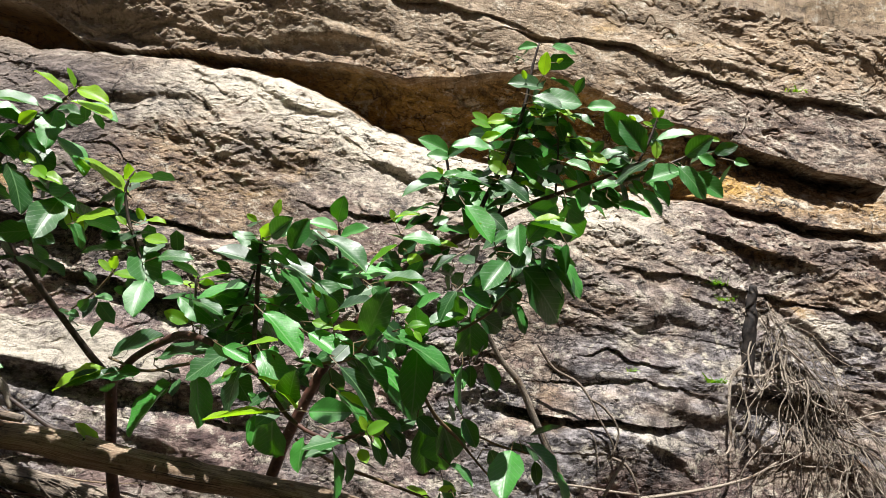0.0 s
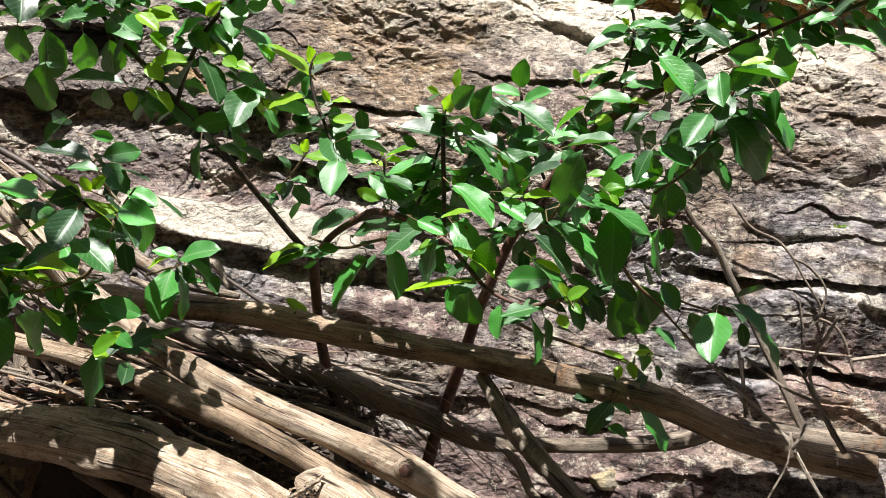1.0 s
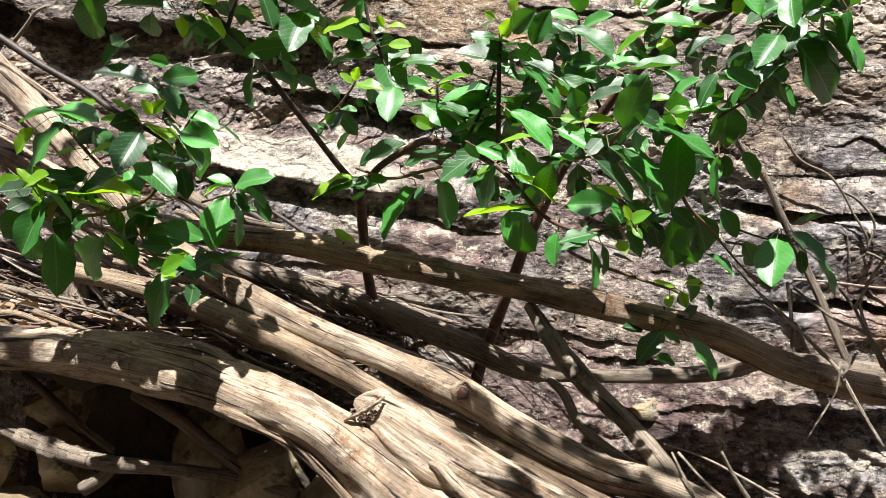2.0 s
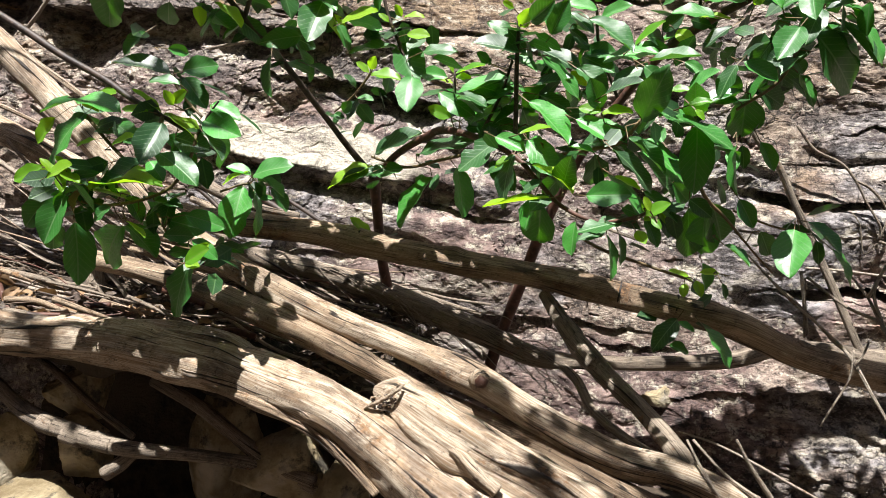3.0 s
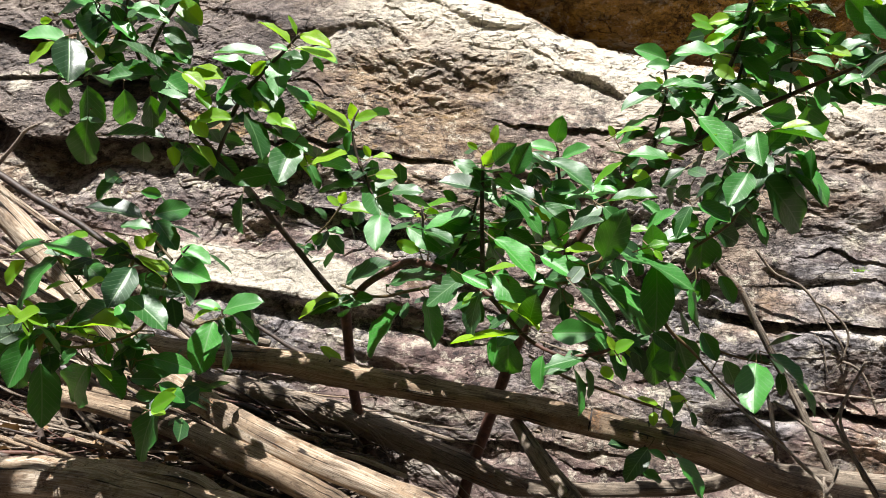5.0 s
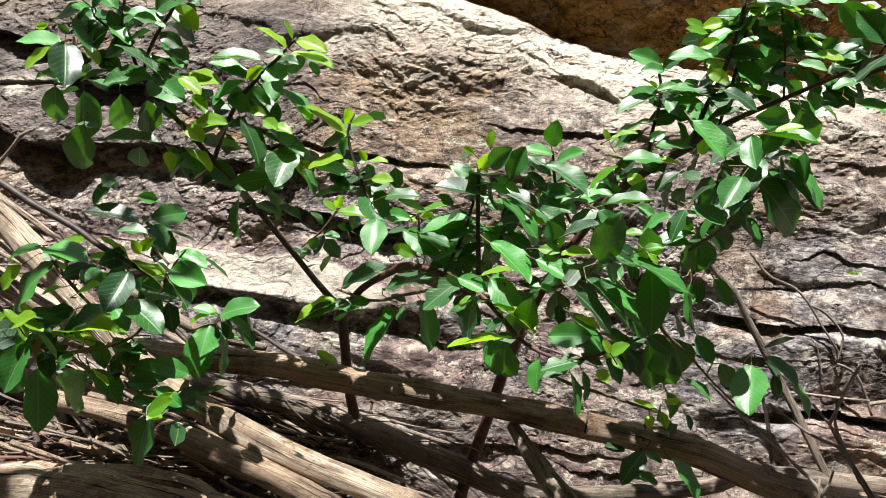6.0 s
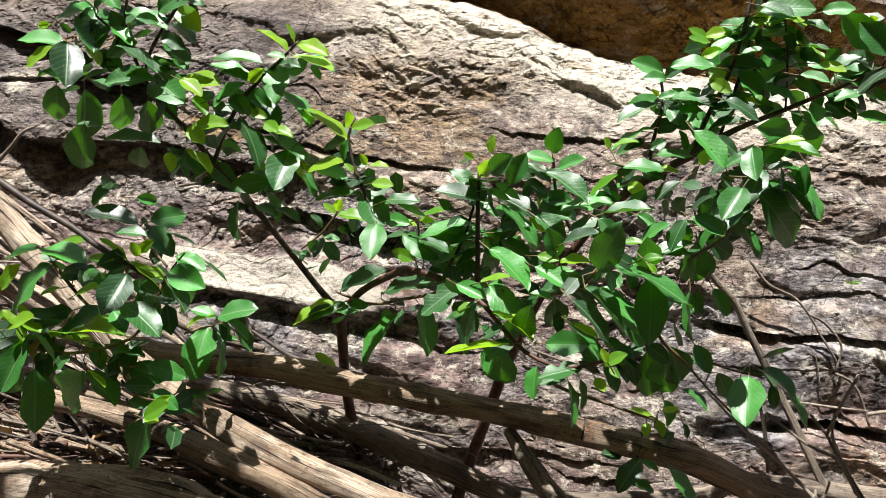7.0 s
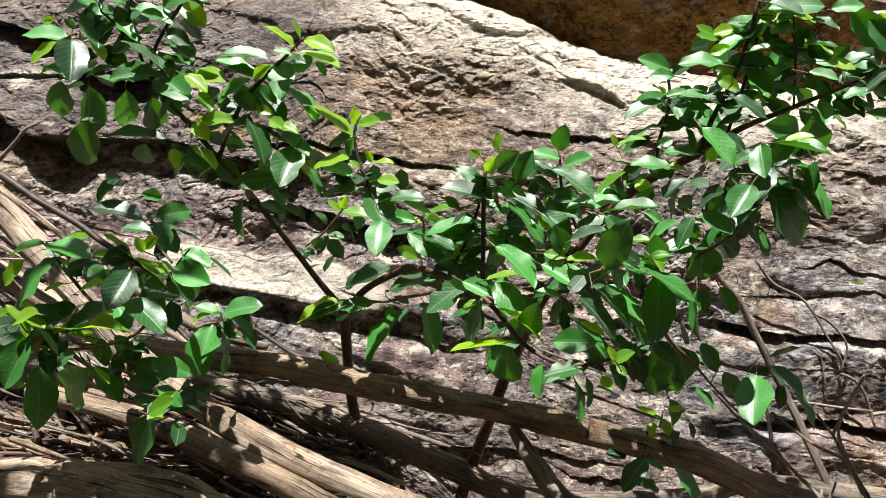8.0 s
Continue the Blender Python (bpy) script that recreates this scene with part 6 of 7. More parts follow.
leaf("young", (-1.221, 1.473, 1.442), (-1.264, 1.463, 1.429), 58)
leaf("leaf", (-1.221, 1.541, 1.474), (-1.160, 1.511, 1.450), 43)
leaf("young", (-1.172, 1.460, 1.432), (-1.113, 1.449, 1.453), 55)
leaf("leaf", (-1.125, 1.500, 1.397), (-1.231, 1.474, 1.354), 51)
leaf("leaf", (-1.224, 1.510, 1.391), (-1.266, 1.496, 1.378), 8)
leaf("young", (-1.262, 1.500, 1.336), (-1.079, 1.468, 1.384), 77)
leaf("leaf", (-1.083, 1.456, 1.400), (-1.035, 1.428, 1.367), 51)
leaf("young", (-1.359, 1.502, 1.364), (-1.379, 1.480, 1.386), 48)
leaf("young", (-1.319, 1.463, 1.357), (-1.261, 1.440, 1.387), -9)
leaf("young", (-1.304, 1.454, 1.366), (-1.285, 1.441, 1.335), 59)
leaf("young", (-1.339, 1.541, 1.335), (-1.177, 1.514, 1.323), 97)
leaf("dead", (-1.267, 1.476, 1.334), (-1.296, 1.465, 1.289), 21)
leaf("leaf", (-1.292, 1.457, 1.325), (-1.342, 1.433, 1.223), 1)
leaf("leaf", (-1.178, 1.451, 1.305), (-1.221, 1.440, 1.279), 29)
leaf("leaf", (-1.198, 1.536, 1.322), (-1.158, 1.523, 1.265), 60)
leaf("leaf", (-1.341, 1.536, 1.256), (-1.306, 1.510, 1.124), 73)
leaf("leaf", (-1.263, 1.594, 1.244), (-1.397, 1.647, 1.126), 4)
leaf("leaf", (-1.201, 1.529, 1.256), (-1.112, 1.510, 1.203), 80)
leaf("young", (-1.161, 1.478, 1.272), (-1.109, 1.467, 1.243), 104)
leaf("leaf", (-1.195, 1.578, 1.259), (-1.189, 1.623, 1.224), 67)
leaf("leaf", (-1.084, 1.524, 1.319), (-1.081, 1.487, 1.262), 23)
leaf("leaf", (-1.155, 1.545, 1.328), (-1.148, 1.587, 1.282), 60)
leaf("leaf", (-0.998, 1.463, 1.206), (-1.054, 1.434, 1.089), 18)
leaf("young", (-1.008, 1.530, 1.203), (-1.052, 1.517, 1.170), 30)
leaf("young", (-0.985, 1.502, 1.209), (-0.990, 1.488, 1.224), 57)
leaf("leaf", (-1.385, 1.514, 1.313), (-1.449, 1.494, 1.246), -6)
leaf("young", (-1.342, 1.453, 1.383), (-1.406, 1.438, 1.356), 21)
leaf("leaf", (-1.411, 1.558, 1.268), (-1.448, 1.579, 1.178), -27)
grow = shrub_low
leaf("young", (-1.268, 1.382, 1.369), (-1.200, 1.370, 1.397), 44)
leaf("young", (-1.256, 1.386, 1.374), (-1.275, 1.378, 1.408), 81)
leaf("young", (-1.287, 1.442, 1.373), (-1.235, 1.433, 1.356), 69)
leaf("young", (-1.274, 1.444, 1.378), (-1.290, 1.437, 1.411), 82)
leaf("young", (-0.945, 1.356, 1.216), (-0.888, 1.344, 1.248), 29)
leaf("young", (-0.957, 1.408, 1.220), (-0.926, 1.402, 1.246), 0)
leaf("young", (-0.954, 1.370, 1.210), (-0.920, 1.364, 1.208), 45)
grow = shrub_right
leaf("young", (-0.108, 1.635, 1.307), (-0.064, 1.623, 1.334), 44)
leaf("young", (-0.097, 1.667, 1.297), (-0.078, 1.650, 1.282), 23)
leaf("young", (-0.100, 1.584, 1.321), (-0.112, 1.577, 1.348), 33)
leaf("young", (-0.041, 1.609, 1.516), (-0.002, 1.599, 1.528), 49)
leaf("young", (0.196, 1.604, 1.736), (0.243, 1.592, 1.744), 55)
leaf("young", (-0.027, 1.641, 1.510), (-0.009, 1.635, 1.492), 31)

def infill(shrub, count, seed, lo, hi):
    """More leaves on the inner twigs, in the shade of the outer ones."""
    rnd = random.Random(seed)
    spots = np.vstack(BRANCHES[shrub.name][1:])
    spots = spots[(spots[:, 2] > lo) & (spots[:, 2] < hi)]
    for k in range(count):
        p = spots[rnd.randrange(len(spots))] + np.array([rnd.gauss(0, 0.03), rnd.uniform(-0.02, 0.035), rnd.gauss(0, 0.025)])
        a, size = rnd.uniform(0, 6.28), rnd.uniform(0.06, 0.10)
        tip = p + size * np.array([math.cos(a), rnd.uniform(-0.5, 0.3), 0.35 * math.sin(a) - 0.3])
        leaf("leaf", tuple(p), tuple(tip), rnd.uniform(15, 75))


grow = shrub_right
infill(shrub_right, 75, 3, 1.4, 2.3)
grow = shrub_left
infill(shrub_left, 40, 4, 1.65, 2.2)
for k, x in enumerate((-1.54, -1.48, -1.42, -1.37, -1.31, -1.26, -1.21, -1.45, -1.34, -1.23)):
    y, z = (1.80, 1.85, 1.83, 1.88)[k % 4], (1.965, 1.985, 1.95, 1.975)[k % 4]
    leaf("leaf", (x, y, z), (x + (0.09, -0.085, 0.08)[k % 3], y - 0.04, z - 0.02), 80)
grow = shrub_low
infill(shrub_low, 22, 5, 1.0, 1.6)


def inner_leaves(shrub, count, seed, spread):
    """The many small leaves deep inside the shrub, behind those that can be told apart, as one part. Their inner shade
    is painted into the leaf colour.
    """
    rnd = random.Random(seed)
    bases = [(np.array(b), np.array(a), s) for b, a, s in PETIOLES[shrub.name]]
    verts, faces, uv = [], [], []
    for k in range(count):
        b, a, s = bases[rnd.randrange(len(bases))]
        p = b + np.array([rnd.gauss(0, spread), rnd.uniform(0.03, 0.09), rnd.gauss(-0.01, spread)])
        size = rnd.uniform(0.045, 0.08)
        m = Euler((rnd.gauss(-0.5, 0.5), rnd.gauss(0.2, 0.5), rnd.uniform(0, 6.28))).to_matrix()
        first = len(verts)
        for u, w in ((0, 0), (0.25, -0.27), (0.3, 0), (0.25, 0.27), (0.7, -0.26), (0.7, 0), (0.7, 0.26), (1, 0)):
            verts.append(tuple(Vector(p) + m @ Vector((u * size, w * size, (0.12 * abs(w) - 0.12 * u * u) * size))))
            uv.append((u, 0.5 + w))
        for f in ((0, 1, 2), (0, 2, 3), (1, 4, 5, 2), (2, 5, 6, 3), (4, 7, 5), (5, 7, 6)):
            faces.append(tuple(first + q for q in f))
    tagged(part("inner_foliage", mesh_of("inner_foliage", verts, faces, INNER_SHADE, True, uv), shrub), kind="stuff")


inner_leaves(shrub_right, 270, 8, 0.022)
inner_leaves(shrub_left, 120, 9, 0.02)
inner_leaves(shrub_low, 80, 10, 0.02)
for shrub in (shrub_left, shrub_right, shrub_low):
    petioles(shrub)


# ---- stones ----
def boulder(place, size, seed, label, material, name="boulder"):
    """An angular weathered stone, cut by a few random planes."""
    rnd = random.Random(seed)
    bm = bmesh.new()
    bmesh.ops.create_icosphere(bm, subdivisions=5, radius=1.0)
    planes = [(Vector((rnd.gauss(0, 1), rnd.gauss(0, 1), rnd.gauss(0, 1))).normalized(), rnd.uniform(0.48, 0.8)) for _ in range(13)]
    for v in bm.verts:
        for n, d in planes:
            over = v.co.dot(n) - d
            if over > 0:
                v.co -= n * over
        w = v.co.normalized()
        v.co += w * (0.04 * noise.fractal(v.co * 2.2 + Vector((seed, 0, 0)), 1.0, 2.0, 5) + 0.022 * noise.fractal(v.co * 9, 0.8, 2.0, 4))
        v.co = Vector((v.co.x * size[0], v.co.y * size[1], v.co.z * size[2]))
    me = bpy.data.meshes.new(name)
    bm.to_mesh(me)
    bm.free()
    me.materials.append(material)
    ob = new(name, me)
    ob.matrix_basis = pose(*place, 0, 0, rnd.uniform(-30, 30))
    return tagged(ob, label, "boulder", "stones at the cliff foot")


boulder((-1.76, 1.71, 0.60), (0.12, 0.10, 0.13), 3, "angular yellowish stone under the thick trunk", STONE)
boulder((-1.58, 1.80, 0.75), (0.12, 0.08, 0.12), 4, "shaded yellowish stone beside dark hollow", STONE)
boulder((-1.57, 1.63, 0.51), (0.19, 0.12, 0.075), 5, "flat sunlit yellowish stone on the ground", STONE)
boulder((-1.52, 1.73, 0.62), (0.11, 0.08, 0.10), 15, "rough yellowish stone in half shade", STONE)
boulder((-1.62, 1.70, 0.32), (0.24, 0.16, 0.14), 18, "buried yellowish stone carrying a flat one", STONE)
boulder((-0.93, 1.71, 0.66), (0.17, 0.08, 0.13), 6, "pale angular stone under the thick trunk", STONE)
boulder((-0.77, 1.69, 0.62), (0.09, 0.07, 0.10), 7, "small pale stone behind the thick trunk", STONE)
boulder((-0.90, 1.78, 0.42), (0.24, 0.14, 0.16), 19, "broad brown stone under smaller stones", STONE)
boulder((-0.72, 1.66, 0.55), (0.08, 0.06, 0.07), 16, "small brown stone beside the torn trunk", STONE)
boulder((-1.25, 2.02, 0.50), (0.14, 0.12, 0.24), 10, "dark stone deep in the hollow", STONE)
boulder((0.30, 2.57, 0.42), (0.34, 0.22, 0.38), 8, "large dark rounded rock at the cliff foot", ROCK)
boulder((0.68, 2.55, 0.34), (0.27, 0.20, 0.38), 20, "pale rock slab at the cliff foot", ROCK)
boulder((0.42, 2.42, 0.30), (0.20, 0.14, 0.24), 21, "low grey rock before a larger one", ROCK)
boulder((0.0, 2.44, 0.48), (0.15, 0.12, 0.20), 9, "brown broken rock at the cliff foot", ROCK)
boulder((-0.22, 2.42, 0.56), (0.2, 0.13, 0.22), 11, "pale broken rock at the cliff foot", ROCK)
boulder((-0.06, 2.38, 0.69), (0.07, 0.05, 0.05), 17, "small ochre broken stone at the cliff foot", STONE)
boulder((-0.95, 1.96, 0.33), (0.05, 0.05, 0.05), 12, "fist-sized stone on leaf litter", STONE)


# ---- dry roots hanging on the face ----
def wall_line(points, radius, lift, seed):
    """Points x, z on the face, with how far they stand off it, thinning to the end."""
    n = len(points)
    return [(x, cliff_y(x, z) - lift - 0.03 * k / n, z, radius * (1 - 0.6 * k / n)) for k, (x, z) in enumerate(points)]


def root_tangle():
    rnd = random.Random(31)
    ob = thing("root_tangle", (1.05, cliff_y(1.05, 1.6) - 0.03, 1.6), "tangled pale dry roots hanging down the rock face", "roots")
    for k in range(100):
        u = rnd.random() ** 1.3
        x, z = 1.04 + 0.26 * u + rnd.gauss(0, 0.02), 1.62 - 0.40 * u + rnd.gauss(0, 0.03)
        lean, steps, stride = rnd.gauss(0.40, 0.5), rnd.randrange(6, 11), rnd.uniform(0.045, 0.07)
        lift, radius, rows = rnd.uniform(0.0, 0.11), rnd.choice((0.0009, 0.0012, 0.0016, 0.0022, 0.0034)), []
        for q in range(steps + 1):
            rows.append((x, min(cliff_y(x, z), 2.72) - 0.012 - lift * min(1, q / 4) + rnd.gauss(0, 0.006), z, radius * (1 - 0.5 * q / steps)))
            lean = 0.85 * lean + rnd.gauss(0.03, 0.42)
            x += stride * math.sin(lean)
            z -= stride * math.cos(lean) * (1 if rnd.random() > 0.08 else -0.4)
        part("root", tube("root", rows, rnd.choice((PALE_ROOT, PALE_ROOT, PALE_ROOT, GREY_WOOD)), 0.02, 5, 0.6, (), k), ob)
    for pts in ([(0.95, 1.455), (0.90, 1.42), (0.885, 1.33), (0.89, 1.22), (0.86, 1.19)], [(0.93, 1.40), (0.955, 1.36), (0.96, 1.30), (0.93, 1.25)],
                [(0.92, 1.43), (1.0, 1.425), (1.08, 1.44), (1.14, 1.40)], [(0.60, 1.06), (0.78, 1.09), (0.95, 1.12), (1.05, 1.17)]):
        part("root", tube("root", wall_line(pts, 0.006, 0.03, 1), PALE_ROOT, 0.02, 7, 0.6, (), 3), ob)
    return ob


root_tangle()
stump = thing("stump", (0.985, cliff_y(0.985, 1.45) - 0.02, 1.42), "black charred stump standing against the rock face", "stump")
y0 = cliff_y(0.985, 1.55) - 0.02
part("trunk", tube("trunk", [(0.972, y0, 1.40, 0.024), (0.978, y0, 1.46, 0.020), (0.983, y0, 1.52, 0.019), (0.984, y0, 1.57, 0.021), (0.99, y0, 1.62, 0.017), (0.985, y0, 1.65, 0.015), (0.992, y0, 1.69, 0.015), (0.99, y0, 1.715, 0.013)], CHARRED, 0.006, 22, 1.2, [(0.35, 0.4, 0.012, 0.006), (0.7, 1.3, 0.01, 0.006)], 5, 0.2), stump)
root = thing("creeping_root", (0.31, 2.5, 1.48), "thin grey root creeping down the rock face", "root")
for rows in ([(0.282, 2.440, 1.487, 0.0043), (0.331, 2.440, 1.422, 0.0041), (0.400, 2.440, 1.386, 0.0041), (0.441, 2.440, 1.338, 0.0041), (0.471, 2.440, 1.282, 0.0032), (0.513, 2.440, 1.211, 0.0041), (0.506, 2.440, 1.174, 0.0041)], [(0.441, 2.440, 1.338, 0.0041), (0.483, 2.440, 1.315, 0.0041), (0.527, 2.440, 1.252, 0.0032), (0.511, 2.440, 1.174, 0.0032)], [(0.511, 2.440, 1.174, 0.0041), (0.551, 2.440, 1.156, 0.0049), (0.580, 2.440, 1.110, 0.0041), (0.603, 2.440, 1.031, 0.0032)], [(0.511, 2.440, 1.174, 0.0024), (0.477, 2.440, 1.137, 0.0024), (0.461, 2.440, 1.218, 0.0017), (0.439, 2.440, 1.249, 0.0017)]):
    part("root", tube("root", rows, GREY_WOOD, 0.015, 7, 0.8, (), 2), root)
for k, rows in enumerate((
    [(0.137, 2.120, 1.169, 0.0028), (0.232, 2.100, 1.071, 0.0033), (0.297, 2.080, 1.017, 0.0033), (0.371, 2.050, 0.947, 0.0043), (0.414, 2.000, 0.871, 0.0042), (0.463, 1.980, 0.789, 0.0047)], [(0.494, 2.150, 1.224, 0.0038), (0.430, 2.120, 1.101, 0.0044), (0.447, 2.100, 1.024, 0.0038), (0.481, 2.100, 0.942, 0.0038)], [(0.377, 2.040, 0.965, 0.0027), (0.371, 2.030, 0.898, 0.0027), (0.337, 2.020, 0.828, 0.0027), (0.310, 2.000, 0.784, 0.0020)],
    [(-0.016, 1.800, 0.812, 0.0022), (0.057, 1.800, 0.795, 0.0026), (0.138, 1.780, 0.768, 0.0029), (0.216, 1.760, 0.736, 0.0030), (0.305, 1.750, 0.697, 0.0028)], [(0.001, 1.770, 0.807, 0.0025), (0.030, 1.720, 0.768, 0.0030), (0.066, 1.700, 0.719, 0.0030)], [(0.013, 1.770, 0.809, 0.0031), (0.079, 1.750, 0.748, 0.0036), (0.147, 1.730, 0.710, 0.0042)],
)):
    log("dry_twig", rows, PALE_ROOT, "thin pale dry twig before the cliff foot", "twig", 7, 0.7, (), 40 + k, 0.0, "stem", 0.02)
for k, rows in enumerate((
    [(0.495, 2.050, 0.923, 0.0065), (0.460, 2.072, 0.987, 0.0057), (0.444, 2.094, 1.020, 0.0049), (0.428, 2.116, 1.054, 0.0041), (0.421, 2.138, 1.073, 0.0033), (0.389, 2.160, 1.116, 0.0025)],
    [(0.419, 2.130, 1.075, 0.0048), (0.430, 2.127, 1.100, 0.0044), (0.438, 2.123, 1.127, 0.0039), (0.447, 2.120, 1.150, 0.0035)],
    [(0.293, 2.200, 1.105, 0.0035), (0.339, 2.173, 1.070, 0.0037), (0.386, 2.145, 1.040, 0.0040), (0.429, 2.117, 1.026, 0.0042), (0.447, 2.090, 1.017, 0.0045)],
    [(0.208, 2.200, 1.093, 0.0030), (0.257, 2.164, 1.053, 0.0032), (0.305, 2.128, 1.009, 0.0034), (0.350, 2.092, 0.963, 0.0036), (0.380, 2.056, 0.946, 0.0038), (0.384, 2.020, 0.924, 0.0040)],
    [(0.409, 2.050, 0.983, 0.0030), (0.397, 2.035, 0.958, 0.0030), (0.378, 2.020, 0.937, 0.0030)],
    [(0.287, 2.200, 1.102, 0.0035), (0.292, 2.190, 1.034, 0.0035), (0.301, 2.180, 0.962, 0.0035)],
    [(0.328, 2.420, 1.093, 0.0030), (0.416, 2.413, 1.092, 0.0030), (0.502, 2.407, 1.085, 0.0030), (0.586, 2.400, 1.081, 0.0030)],
)):
    log("dry_twig", rows, PALE_ROOT if k in (1, 4, 6) else GREY_WOOD, "thin forked dry twig leaning before the cliff foot", "twig", 8, 1.0, (), 140 + k, 0.0, "stem", 0.015)
log("broken_stick", [(0.098, 1.740, 0.831, 0.0030), (0.127, 1.740, 0.778, 0.0045), (0.183, 1.740, 0.697, 0.0065)], GREY_WOOD, "short splintered brown stick", "stick", 14, 1.5, (), 47, 0.2)
for k, rows in enumerate(([(0.278, 2.200, 1.119, 0.0043), (0.290, 2.200, 1.045, 0.0044), (0.299, 2.200, 0.949, 0.0037)], [(-0.096, 2.200, 1.173, 0.0045), (-0.186, 2.200, 1.200, 0.0038), (-0.306, 2.180, 1.243, 0.0031)], [(-1.328, 2.100, 1.689, 0.0057), (-1.244, 2.050, 1.693, 0.0048), (-1.111, 1.950, 1.690, 0.0037)])):
    log("dry_twig", rows, GREY_WOOD, "thin grey dry twig", "twig", 7, 0.7, (), 50 + k, 0.0, "stem", 0.02)


# ---- dry litter ----
def litter_sticks():
    rnd = random.Random(77)
    for k in range(90):
        x, y = rnd.uniform(-2.6, -0.85), rnd.uniform(1.9, 2.4)
        z = float(bank_height(np.array([x]), np.array([y]))[0]) + rnd.uniform(0.01, 0.07)
        length, turn, drop = rnd.uniform(0.25, 0.9), rnd.gauss(0, 0.25), rnd.gauss(-0.26, 0.12)
        r = rnd.choice((0.002, 0.003, 0.004, 0.006, 0.010))
        rows = []
        for q in range(5):
            u = q / 4 - 0.5
            rows.append((x + u * length * math.cos(turn), y + u * length * math.sin(turn) * 0.5 + rnd.gauss(0, 0.008), z + u * length * drop + rnd.gauss(0, 0.008), r * (1 - 0.4 * q / 4)))
        log("dry_stick", rows, rnd.choice((GREY_WOOD, PALE_ROOT, DARK_STEM, BROWN_WOOD, STEM)), "dry fallen stick lying in leaf litter", "stick", 8, 0.8, (), 60 + k, 0.0, "stem", 0.03)
    for k in range(30):
        x, y, z = rnd.uniform(-2.35, -1.35), rnd.uniform(2.0, 2.35), rnd.uniform(1.0, 1.45)
        z -= 0.35 * (x + 1.9)
        length, drop, r = rnd.uniform(0.25, 0.7), rnd.gauss(-0.55, 0.3), rnd.choice((0.003, 0.004, 0.006, 0.010))
        rows = [(x + u * length, y + 0.1 * u + rnd.gauss(0, 0.006), z + u * length * drop + rnd.gauss(0, 0.008), r * (1 - 0.4 * (u + 0.5))) for u in (-0.5, -0.2, 0.1, 0.5)]
        log("dry_stick", rows, rnd.choice((PALE_ROOT, GREY_WOOD, PALE_WOOD)), "dry thin stick in a heap of deadwood", "stick", 7, 0.8, (), 160 + k, 0.0, "stem", 0.03)
    for k in range(26):
        u = rnd.uniform(0.05, 0.55)
        a = spline(BACK_ROWS, 0.02)
        p = a[int(u * (len(a) - 1))]
        rows = [tuple(p[:3] + np.array([0, -0.03, 0.03])) + (0.0016,)]
        x, y, z = rows[0][:3]
        lean = rnd.gauss(-0.35, 0.25)
        for q in range(4):
            x += rnd.uniform(0.03, 0.08)
            z += lean * 0.06 + rnd.gauss(0, 0.008)
            y += rnd.gauss(-0.005, 0.012)
            lean -= 0.08
            rows.append((x, y, z, 0.0014))
        log("hair_twig", rows, GREY_WOOD, "hair-thin dark twig draped over a log", "twig", 5, 0.3, (), 90 + k, 0.0, "stem", 0.02)


def litter():
    """Dead leaves and bits over the bank, one sheet of stuff."""
    rnd = random.Random(5)
    verts, faces, uv = [], [], []
    for k in range(9000):
        height = bank_height if k % 3 else ground_height
        if k % 3:
            x, y = rnd.uniform(-2.7, -0.72), rnd.uniform(1.70, 2.45)
        else:
            x, y = rnd.uniform(-2.6, 0.6), rnd.uniform(1.3, 2.08)
        z = float(height(np.array([x]), np.array([y]))[0]) + rnd.uniform(0.0, 0.025)
        s = rnd.choice((0.004, 0.006, 0.008, 0.011, 0.014, 0.020))
        m = Euler((rnd.gauss(0, 0.5), rnd.gauss(0, 0.5), rnd.uniform(0, 6.28))).to_matrix()
        first = len(verts)
        curl = rnd.uniform(0.1, 0.5)
        for u, w, up in ((-1, 0, 0.3), (-0.4, -0.45, 0.5), (-0.4, 0, 0), (-0.4, 0.45, 0.5), (0.4, -0.4, 0.5), (0.4, 0, 0), (0.4, 0.4, 0.5), (1, 0, 0.4)):
            verts.append(tuple(Vector((x, y, z)) + m @ Vector((u * s, w * s, up * s * curl))))
            uv.append((0.5 + u / 2, 0.5 + w / 2))
        for f in ((0, 1, 2), (0, 2, 3), (1, 4, 5, 2), (2, 5, 6, 3), (4, 7, 5), (5, 7, 6)):
            faces.append(tuple(first + q for q in f))
    me = mesh_of("leaf_litter", verts, faces, LITTER, True, uv)
    tagged(new("leaf_litter", me), "dry brown and grey dead leaves on the bank", "leaf litter", kind="stuff")


